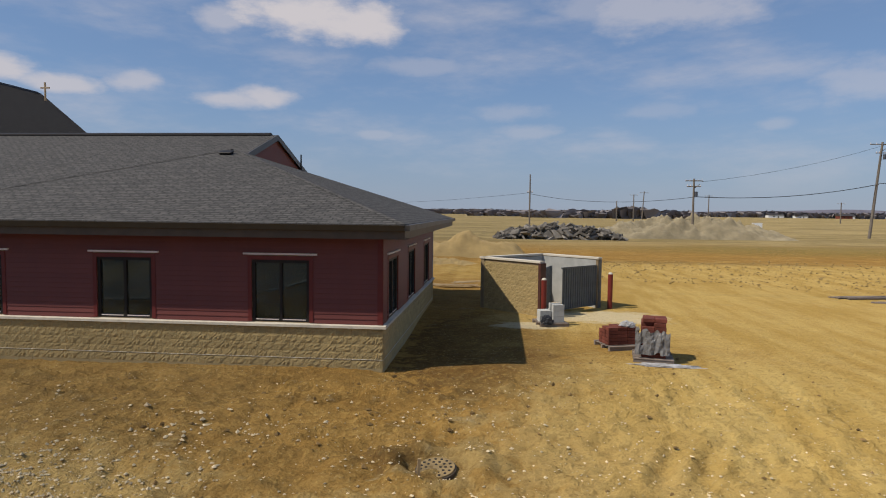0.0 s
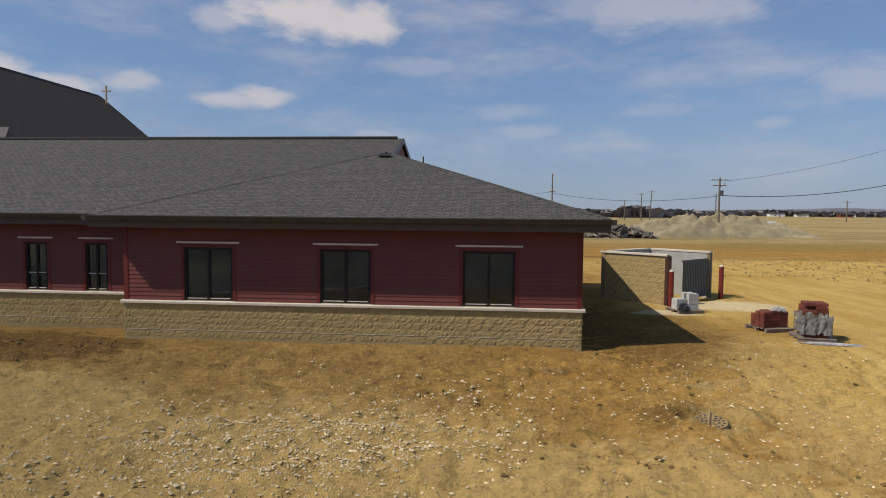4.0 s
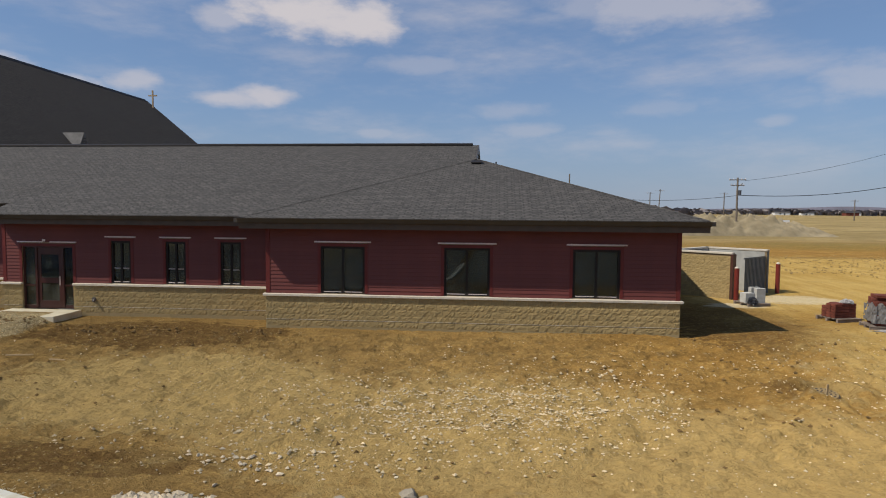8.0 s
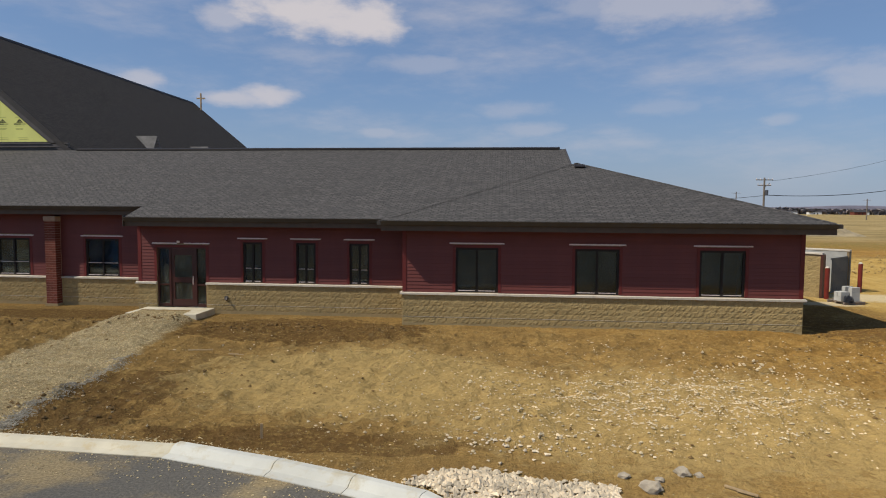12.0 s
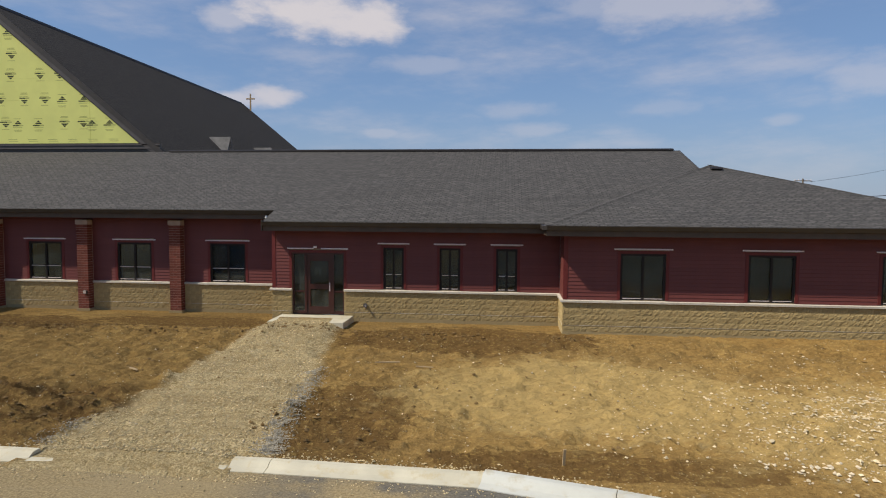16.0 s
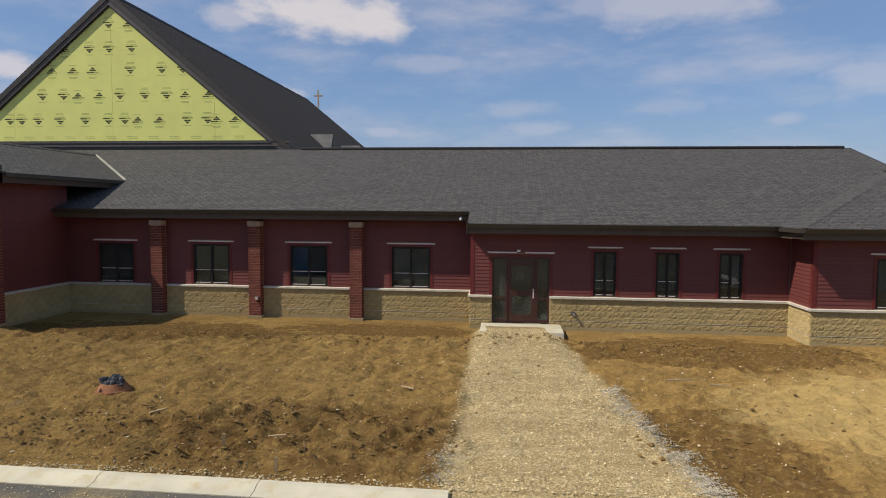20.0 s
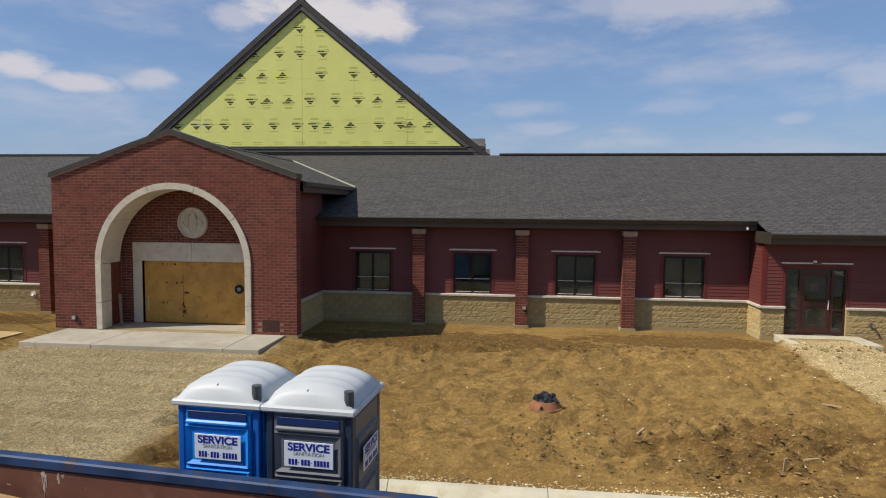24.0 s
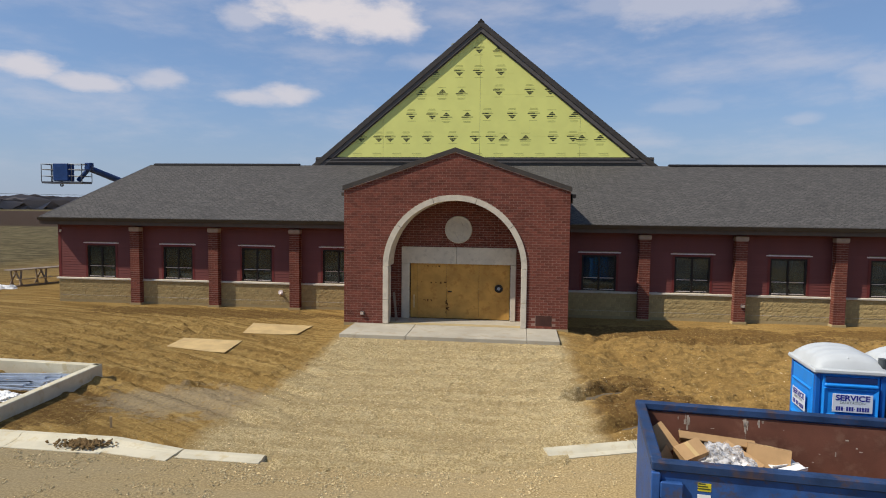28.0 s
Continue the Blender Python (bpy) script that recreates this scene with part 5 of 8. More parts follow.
# recess behind the arch
IN_Y = 15.50
inner = thing("porch_recess", None, "shaded brick porch recess behind the arch", "porch", "", "structure")
part("side_wall", boxed(CX - RO - 0.25, CX - RO - 0.02, PY + 0.42, IN_Y, 0.1, 6.0), BRICK, inner)
part("side_wall", boxed(CX + RO + 0.02, CX + RO + 0.25, PY + 0.42, IN_Y, 0.1, 6.0), BRICK, inner)
part("porch_ceiling", boxed(CX - RO - 0.25, CX + RO + 0.25, PY + 0.42, IN_Y + 0.3, 5.75, 5.85), BRONZE_LIGHT, inner)
OP0, OP1, OPZ = -49.70, -45.53, 2.77
part("mortar_core", cells(bmesh.new(), CX - RO - 0.02, CX + RO + 0.02, 0.1, 5.75, IN_Y + 0.003, IN_Y + 0.3, [(OP0, OP1, 0.0, OPZ)]), MORTAR, inner)
bm = bmesh.new()
for s, e, z in brick_layout(PFOOT, 5.72, lambda z: [(CX - RO, -50.04), (-45.30, CX + RO)] if z < 3.46 else [(CX - RO, CX + RO)]):
    box(bm, s + 0.008, e - 0.008, IN_Y, IN_Y + 0.05, z + 0.008, z + BR_H - 0.008)
tagged(part("brickwork", bm, BRICK, inner), kind="stuff")
for a in ((-50.04, -47.75, OPZ, 3.46), (-47.74, -45.31, OPZ, 3.46), (-50.04, OP0, 0.47, OPZ - 0.008), (OP1, -45.31, 0.47, OPZ - 0.008)):
    part("surround_stone", boxed(a[0], a[1], IN_Y - 0.05, IN_Y + 0.25, a[2], a[3], bevel=0.01), STONE, inner, "pale cast stone door surround")
board = thing("boarded_doorway", None, "orange plywood sheets boarding up the porch doorway", "plywood door")
xs = [OP0 + 0.02, -49.38, -48.16, -46.82, OP1 - 0.02]
for i, (a, b) in enumerate(zip(xs, xs[1:])):
    off = (0.0, 0.018, 0.004, 0.018)[i]
    part("plywood_sheet", boxed(a + 0.004, b - 0.004, IN_Y + 0.10 - off, IN_Y + 0.12 - off, 0.49, OPZ - 0.01), PLYWOOD, board)
rg = random.Random(3)
bm = bmesh.new()
for k in range(34):
    x, z = rg.choice([(-49.1 + 0.16 * (k % 6), 2.62), (-49.2 + 0.2 * (k % 6), 1.95), (-49.1 + 0.5 * rg.random(), 1.2), (-48.2 + 0.15 * rg.random(), 0.7 + 0.5 * rg.random())])
    w = rg.uniform(0.01, 0.03)
    box(bm, x + rg.uniform(-0.04, 0.04) - w, x + w, IN_Y + 0.079, IN_Y + 0.081, z + rg.uniform(-0.03, 0.03), z + rg.uniform(0.04, 0.07))
part("knots_and_screws", bm, matter("dark_knots", (0.12, 0.05, 0.012), 0.8), board)
bm = bmesh.new()
tube(bm, (-46.00, IN_Y + 0.05, 1.78), (-46.00, IN_Y + 0.095, 1.78), 0.17, sides=20)
part("lock_plate", bm, FRAME, board, "round black hole cover")
tube(bm := bmesh.new(), (-46.00, IN_Y + 0.04, 1.78), (-46.00, IN_Y + 0.052, 1.78), 0.07, sides=14)
part("lock_centre", bm, matter("grey_ring", (0.2, 0.22, 0.26), 0.5), board)
part("hasp", boxed(-48.10, -47.93, IN_Y + 0.06, IN_Y + 0.08, 1.58, 1.63), FRAME, board)
part("paper_strip", boxed(-49.55, -49.50, IN_Y + 0.07, IN_Y + 0.074, 0.9, 1.45), matter("faded_strip", (0.55, 0.42, 0.22), 0.7), board, "faded paper strip")

medal = thing("medallion", None, "round cast stone medallion with an interlaced relief", "medallion")
MZ, MY = 4.19, IN_Y - 0.02
part("disc", tube(bmesh.new(), (CX + 0.02, MY + 0.03, MZ), (CX + 0.02, MY - 0.05, MZ), 0.57, 0.545, sides=40), STONE, medal)


def ring(cx, cz, rx, rz, y0, y1, t, n=28):
    bm = bmesh.new()
    loops = []
    for y in (y0, y1):
        for k in (1.0, 0.0):
            loops.append([bm.verts.new((cx + (rx - t * (1 - k)) * math.cos(2 * math.pi * i / n), y, cz + (rz - t * (1 - k)) * math.sin(2 * math.pi * i / n))) for i in range(n)])
    for i in range(n):
        j = (i + 1) % n
        o0, i0, o1, i1 = loops
        bm.faces.new((o1[i], o1[j], i1[j], i1[i]))
        bm.faces.new((o0[i], o0[j], o1[j], o1[i]))
        bm.faces.new((i1[i], i1[j], i0[j], i0[i]))
    bmesh.ops.recalc_face_normals(bm, faces=bm.faces)
    return bm


for dx, dz, rx, rz in ((0, 0, 0.40, 0.19), (0, 0, 0.19, 0.40), (0, 0, 0.55, 0.55)):
    part("relief_ring", ring(CX + 0.02 + dx, MZ + dz, rx, rz, MY - 0.045, MY - 0.095, 0.05), STONE, medal)

PORCH = matter("dusty_porch_concrete", (0.41, 0.37, 0.29), 0.9, vary=0.12, scale=0.9, bump=0.25, second=(0.35, 0.29, 0.20))
porch = thing("porch_slab", None, "pale broom-finished concrete porch slab", "slab", "", "structure")
for a, b in ((-51.65, -49.2), (-49.19, -44.86), (-44.85, -43.72)):
    part("slab_bay", boxed(a, b, 11.88, PY + 0.02, 0.18, 0.465, bevel=0.012), PORCH, porch)
part("slab_bay", boxed(CX - RO, CX + RO, PY + 0.03, IN_Y + 0.1, 0.18, 0.460), PORCH, porch)
part("footing", boxed(PX0 - 0.02, PX1 + 0.02, PY - 0.01, PY + 0.44, -0.2, PFOOT - 0.005), SMOOTH_BLOCK, portal)

# roof behind the gable
proof = thing("roof_porch", None, "small shingled gable roof behind the brick portal", "roof", "", "structure")
PE, PRZ = 4.52, PTOP - 0.06
EZ = PRZ - PE * SLOPE


def main_y(z):
    return RIDGE_Y - (RIDGE_Z - z) / SLOPE


for s in (-1, 1):
    part("slope", slab(bmesh.new(), [(CX, PY + 0.42, PRZ), (CX + s * PE, PY + 0.42, EZ), (CX + s * PE, main_y(EZ), EZ), (CX, main_y(PRZ), PRZ)], 0.05), SHINGLE_Y, proof)
    x = CX + s * PE
    part("fascia", boxed(min(x, x - s * 0.03), max(x, x - s * 0.03), PY + 0.43, main_y(EZ) + 0.2, EZ - 0.36, EZ - 0.03), BRONZE_LIGHT, proof)
    part("gutter", boxed(min(x, x + s * 0.12), max(x, x + s * 0.12), PY + 0.43, main_y(EZ) - 0.1, EZ - 0.15, EZ - 0.012), BRONZE, proof)
    part("soffit", boxed(*sorted((x - s * 0.03, CX + s * (PX1 - CX - 0.45))), PY + 0.43, main_y(EZ), EZ - 0.36, EZ - 0.335), BRONZE_LIGHT, proof)
    a, b = Vector((x, main_y(EZ), EZ + 0.012)), Vector((CX, main_y(PRZ), PRZ + 0.012))
    part("valley_flashing", slab(bmesh.new(), [a + Vector((0, 0.02, 0.01)), b + Vector((0, 0.02, 0.01)), b + Vector((0, 0.17, 0.06)), a + Vector((0, 0.17, 0.06))], 0.01), matter("flashing", (0.30, 0.29, 0.24), 0.5), proof, "pale metal valley flashing")
part("ridge_cap", prism(bmesh.new(), [(-0.15, -0.05), (0.15, -0.05), (0.0, 0.035)], PY + 0.5, main_y(PRZ)), SHINGLE_Y, proof, "", pose(CX, 0, PRZ + 0.02))
M = corner_turn(PX1 - 0.42, PY + 0.42, 90)
siding_wall("wall_portal_side", M, LONG_Y - PY - 0.40, [], 0.2, EZ - 0.33, "deeply shaded red siding beside the portal", trims=((0.0, 0.1),))
part("core", boxed(PX0 + 0.12, PX0 + 0.35, PY + 0.42, LONG_Y, -0.2, EZ - 0.3), TRIM_RED, thing("wall_portal_west", None, "plain red side wall of the portal", "wall", "", "structure"))

# ---- brick piers along the long wall ----
PIER_W, PIER_Y = 0.47, 17.93
for cx in (-63.62, -59.62, -55.62, -39.77, -35.77, -31.77):
    pier = thing("brick_pier", pose(cx - PIER_W / 2, PIER_Y, 0), "slender red brick pier with a cast stone cap", "pier", "piers along the wall", "structure")
    part("mortar_core", boxed(0.004, PIER_W - 0.004, 0.003, LONG_Y - PIER_Y, 0.3, 3.80), MORTAR, pier)
    part("cap", boxed(-0.03, PIER_W + 0.03, -0.03, LONG_Y - PIER_Y - 0.03, 3.80, 3.985, bevel=0.01), CAP, pier, "buff cast stone cap")
    part("foot", boxed(-0.05, PIER_W + 0.05, -0.04, LONG_Y - PIER_Y - 0.03, -0.1, 0.31), SMOOTH_BLOCK, pier, "grey concrete footing block")
    row, z = 0, 0.315
    while z + BR_H < 3.80:
        cut = (0.0, BR_L, PIER_W) if row % 2 else (0.0, PIER_W - BR_L, PIER_W)
        for a, b in zip(cut, cut[1:]):
            pending_bricks.append((pier, a + (0.004 if a else 0), z + 0.008, b - a - 0.004, LONG_Y - PIER_Y - 0.04, 0.0))
        z += BR_H
        row += 1

# ---- church behind ----
GY, AP_Z = 27.30, 16.02
CS = (AP_Z - 7.56) / 10.29
church = thing("church", None, "tall church with a steep dark roof and unfinished yellow gable", "church")
FAR_Y = 61.5
HB = 12.6
for s in (-1, 1):
    part("roof_slope", slab(bmesh.new(), [(CX + 0.03, GY - 0.14, AP_Z), (CX + 0.03, FAR_Y, AP_Z), (CX + 0.03 + s * HB, FAR_Y, AP_Z - HB * CS), (CX + 0.03 + s * HB, GY - 0.14, AP_Z - HB * CS)], 0.16), SHINGLE_SHADED, church)
    for k, (drop, y0, y1, th) in enumerate(((0.02, -0.19, -0.13, 0.36), (0.32, -0.14, -0.05, 0.34), (0.60, -0.06, 0.02, 0.14))):
        part("rake_trim", slab(bmesh.new(), [(CX + 0.03, GY + y0, AP_Z - drop), (CX + 0.03 + s * HB * 0.83, GY + y0, AP_Z - drop - HB * 0.83 * CS), (CX + 0.03 + s * HB * 0.83, GY + y1, AP_Z - drop - HB * 0.83 * CS), (CX + 0.03, GY + y1, AP_Z - drop)], th), (BRONZE, TRIM_GREY, BRONZE)[k], church)
part("ridge_vent", prism(bmesh.new(), [(-0.2, -0.16), (0.2, -0.16), (0.0, 0.06)], GY - 0.2, FAR_Y - 0.4), FRAME, church, "black ridge vent strip", pose(CX + 0.03, 0, AP_Z + 0.02))
part("gable_wall", prism(bmesh.new(), [(CX - 10.0, 7.3), (CX + 10.06, 7.3), (CX + 0.03, 15.4)], GY + 0.03, GY + 0.3), INSIDE, church)
part("rear_gable", prism(bmesh.new(), [(CX - 11.2, 6.0), (CX + 11.2, 6.0), (CX + 0.03, AP_Z - 0.25)], FAR_Y - 0.9, FAR_Y - 0.6), BRONZE, church)
for z0, z1, y in ((7.60, 7.76, -0.08), (7.76, 7.84, -0.16), (7.84, 7.95, -0.10), (7.95, 8.01, -0.14), (8.01, 8.08, -0.06)):
    part("base_trim", boxed(CX - 10.0, CX + 10.05, GY + y, GY + 0.03, z0, z1), TRIM_GREY if y < -0.12 else BRONZE, church)

insul = thing("insulation_panel", None, "yellow foil-faced insulation boards with black printed marks", "insulation")
BW, BH, TOP_IN = 2.92, 1.22, 15.32
marks, faint, rg = bmesh.new(), bmesh.new(), random.Random(8)
z = 8.08
while z < TOP_IN - 0.1:
    z1 = min(z + BH, TOP_IN - 0.02)
    for k in range(-4, 4):
        x0, x1 = CX + 0.03 + k * BW + (0.006 if k % 2 == 0 else 0.0005), CX + 0.03 + (k + 1) * BW - (0.006 if k % 2 else 0.0005)
        # clip the board to the gable's slopes
        lim0, lim1 = (TOP_IN - z) / CS, (TOP_IN - z1) / CS
        c = CX + 0.03
        lo0, hi0 = max(x0, c - lim0), min(x1, c + lim0)
        lo1, hi1 = max(x0, c - lim1), min(x1, c + lim1)
        if hi0 - lo0 < 0.05:
            continue
        pts = [(lo0, z + 0.0015), (hi0, z + 0.0015)]
        if hi1 > lo1:
            if hi1 < hi0 and x1 > c and x1 <= c + lim0:
                pts.append((x1, TOP_IN - (x1 - c) * CS))
            pts += [(hi1, z1 - 0.0015)]
            if lo1 < hi1 - 0.01:
                pts.append((lo1, z1 - 0.0015))
            if lo1 > lo0 and x0 < c and x0 >= c - lim0:
                pts.append((x0, TOP_IN - (c - x0) * CS))
        else:
            xe = x0 if x0 > c - 0.1 else x1
            pts.append((xe, TOP_IN - abs(xe - c) * CS))
        bm = prism(bmesh.new(), pts, GY, GY + 0.028)
        bmesh.ops.recalc_face_normals(bm, faces=bm.faces)
        part("board", bm, FOAM, insul)
    z += BH
# printed emblems: a roof shape pointing up or down beside a bold bar, with thin bars of small print round it
PRINTS = {14.35: "-1.5d -0.1d 1.05u", 13.05: "-2.7u -1.25d -0.1d 1.2d", 11.9: "-3.5u -2.25u -1.1u 1.1d 2.9d 4.1d",
          10.53: "-4.1d -2.85d -2.0u -0.75u 0.45d 1.9d 3.15d 4.2u 5.5u",
          9.19: "-7.2d -6.1d -5.4d -4.4d -3.1d -1.6d -0.25d 0.7d 1.45u 2.7u 4.3d 5.45d 5.95u 7.0u"}
for zr, spots in PRINTS.items():
    for spot in spots.split():
        x, s = CX + 0.03 + float(spot[:-1]), 1 if spot[-1] == "u" else -1
        zc = zr - s * 0.10
        for p0, q0, q1, k in ((0.13, 0.19, 0.29, 0.1), (0.225, 0.085, 0.17, 0.62)):
            vs = [marks.verts.new((x + p, GY - 0.002, zc + s * q)) for p, q in ((-p0, q0), (p0, q0), (p0 * k, q1), (-p0 * k, q1))]
            marks.faces.new(vs if s > 0 else vs[::-1])
        wide = rg.uniform(0.30, 0.36)
        box(marks, x - wide, x + wide * 0.2, GY - 0.003, GY - 0.001, zc - 0.02, zc + 0.045)
        box(faint, x + wide * 0.25, x + wide, GY - 0.003, GY - 0.001, zc - 0.02, zc + 0.045)
        for q, half in ((-0.10, 0.30), (-0.24, 0.26), (-0.30, 0.22), (0.40, 0.26)):
            box(faint, x - half, x + half * rg.uniform(0.7, 1.0), GY - 0.003, GY - 0.001, zc + s * q - 0.014, zc + s * q + 0.014)
for k in range(13):
    x = CX - 7.4 + k * 1.22
    box(faint, x - 0.3, x + 0.26, GY - 0.003, GY - 0.001, 8.30, 8.33)
    box(faint, x - 0.26, x + 0.3, GY - 0.003, GY - 0.001, 8.20, 8.225)
tagged(part("black_print", marks, INK, insul, "rows of black printed shapes"), kind="stuff")
tagged(part("faint_print", faint, PRINT, insul, "faint printed bars"), kind="stuff")

cross = thing("roof_cross", pose(CX + 1.35, 60.4, AP_Z - 0.95), "slim pale metal cross on the church ridge", "cross")
GOLD = matter("pale_gold_metal", (0.42, 0.30, 0.18), 0.5, 0.3, vary=0.1)
part("upright", boxed(-0.07, 0.07, -0.07, 0.07, 0.0, 1.85, bevel=0.01), GOLD, cross)
part("arm", boxed(-0.48, 0.48, -0.065, 0.065, 1.22, 1.36, bevel=0.01), GOLD, cross)

DORMER_GREY = matter("dormer_grey", (0.13, 0.125, 0.12), 0.85)
for y in (37.3, 45.2):
    d = thing("roof_dormer_vent", None, "small grey louvred dormer vent on the steep roof", "dormer", "dormer vents")
    xf, hw, top = CX + 9.55, 0.78, AP_Z - 7.85 * CS
    zb = AP_Z - 9.55 * CS - 0.1
    bm = bmesh.new()
    a = [bm.verts.new(p) for p in ((xf, y - hw, zb), (xf, y + hw, zb), (xf, y, top))]
    ridge = bm.verts.new((CX + 7.9, y, top))
    bl, br = (bm.verts.new((xf - 0.1, y + k * hw, zb + 0.02)) for k in (-1, 1))
    bm.faces.new((a[0], a[2], ridge, bl))
    bm.faces.new((a[1], br, ridge, a[2]))
    bm.faces.new(a)
    bmesh.ops.recalc_face_normals(bm, faces=bm.faces)
    part("hood", bm, DORMER_GREY, d)
    for k in range(6):
        zz = zb + 0.15 + 0.22 * k
        w = hw * (1 - (zz + 0.12 - zb) / (top - zb)) - 0.05
        if w > 0.05:
            part("louvre", boxed(xf + 0.01, xf + 0.05, y - w, y + w, zz, zz + 0.08), BRONZE, d)

# ---- side door and stoop ----
dm = front(0, MID_Y)
door = thing("door_1", dm, "dark red glazed door between two tall sidelights", "door", "", "structure")
D0, D1, DZ0, DZ1 = DOOR
ww = D1 - D0
f = 0.06
for a in ((D0, D0 + f, DZ0, DZ1), (D1 - f, D1, DZ0, DZ1), (D0 + f, D1 - f, DZ1 - f, DZ1), (D0 + 0.235 * ww, D0 + 0.275 * ww, DZ0, DZ1 - f), (D0 + 0.755 * ww, D0 + 0.795 * ww, DZ0, DZ1 - f), (D0 + f, D1 - f, DZ0, DZ0 + 0.03)):
    part("door_frame", boxed(a[0], a[1], 0.06, 0.18, a[2], a[3]), DOOR_RED, door)
for a, b in ((D0 + f, D0 + 0.235 * ww), (D0 + 0.795 * ww, D1 - f)):
    for z0, z1 in ((DZ0 + 0.12, 1.30), (1.36, DZ1 - f)):
        part("sidelight", boxed(a, b, 0.11, 0.12, z0, z1), GLASS, door).visible_shadow = False
    part("side_rail", boxed(a, b, 0.08, 0.15, 1.30, 1.36), DOOR_RED, door)
    part("side_rail", boxed(a, b, 0.08, 0.15, DZ0 + 0.03, DZ0 + 0.12), DOOR_RED, door)
L0, L1 = D0 + 0.275 * ww, D0 + 0.755 * ww
leaf = part("door_leaf", cells(bmesh.new(), L0 + 0.005, L1 - 0.005, DZ0 + 0.035, DZ1 - f - 0.005, 0.09, 0.14, [(L0 + 0.13, L1 - 0.13, 1.62, 2.50), (L0 + 0.13, L1 - 0.13, 0.75, 1.42)]), DOOR_RED, door)
for z0, z1 in ((1.62, 2.50), (0.75, 1.42)):
    part("glass", boxed(L0 + 0.13, L1 - 0.13, 0.11, 0.118, z0, z1), GLASS, leaf).visible_shadow = False
part("handle", tube(bmesh.new(), (L1 - 0.07, 0.05, 1.35), (L1 - 0.07, 0.05, 1.68), 0.016), LINTEL, leaf, "steel pull handle")
part("notice", boxed(L0 + 0.30, L0 + 0.56, 0.122, 0.125, 1.98, 2.26), WHITE, leaf, "white paper notice")
part("bell_box", boxed(-25.70, -25.58, -0.05, -0.03, 3.0, 3.08), LINTEL, door)
stoop = thing("stoop", None, "pale concrete stoop slab before the side door", "stoop", "", "structure")
part("slab_bay", boxed(-26.93, -24.14, 15.42, MID_Y - 0.10, 0.12, 0.455, bevel=0.012), CONCRETE, stoop)

# ---- portable toilets ----
def text_mesh(words, size, material, stretch=1.0, bold=0.0):
    """Flat lettering as a mesh that faces -y, centred on its origin."""
    cu = bpy.data.curves.new("letters", "FONT")
    cu.body, cu.size, cu.align_x, cu.align_y, cu.extrude, cu.offset = words, size, "CENTER", "CENTER", 0.0008, bold
    ob = bpy.data.objects.new("letters", cu)
    scene.collection.objects.link(ob)
    bpy.context.view_layer.update()
    me = bpy.data.meshes.new_from_object(ob.evaluated_get(bpy.context.evaluated_depsgraph_get()))
    bpy.data.objects.remove(ob)
    me.transform(Matrix.Diagonal((stretch, 1, 1, 1)))
    me.transform(pose(0, 0, 0, 90))
    me.materials.clear()
    me.materials.append(material)
    return me


WORDS = (text_mesh("SERVICE", 0.128, SIGN_BLUE, 1.12, 0.004), text_mesh("SANITATION", 0.066, SIGN_GREY, 1.0))
NUM_BARS = tuple((-0.25 + 0.0395 * k, -0.25 + 0.0395 * k + (0.029 if k not in (3, 7) else 0.012)) for k in range(13) if k != 12) + ((0.224, 0.252),)


def sign_plate(owner, m):
    plate = part("sign", boxed(-0.305, 0.305, -0.008, 0.0, -0.155, 0.155, bevel=0.004), SIGN_WHITE, owner, "white sign with blue lettering", m)
    part("lettering", WORDS[0], None, plate, "the word SERVICE", pose(0, -0.0105, 0.085))
    part("lettering", WORDS[1], None, plate, "the word SANITATION", pose(0, -0.0105, 0.008))
    for a, b in NUM_BARS:
        part("printed_bar", boxed(a, b, -0.0105, -0.009, *((-0.128, -0.058) if b - a > 0.02 else (-0.10, -0.088))), SIGN_BLUE, plate)


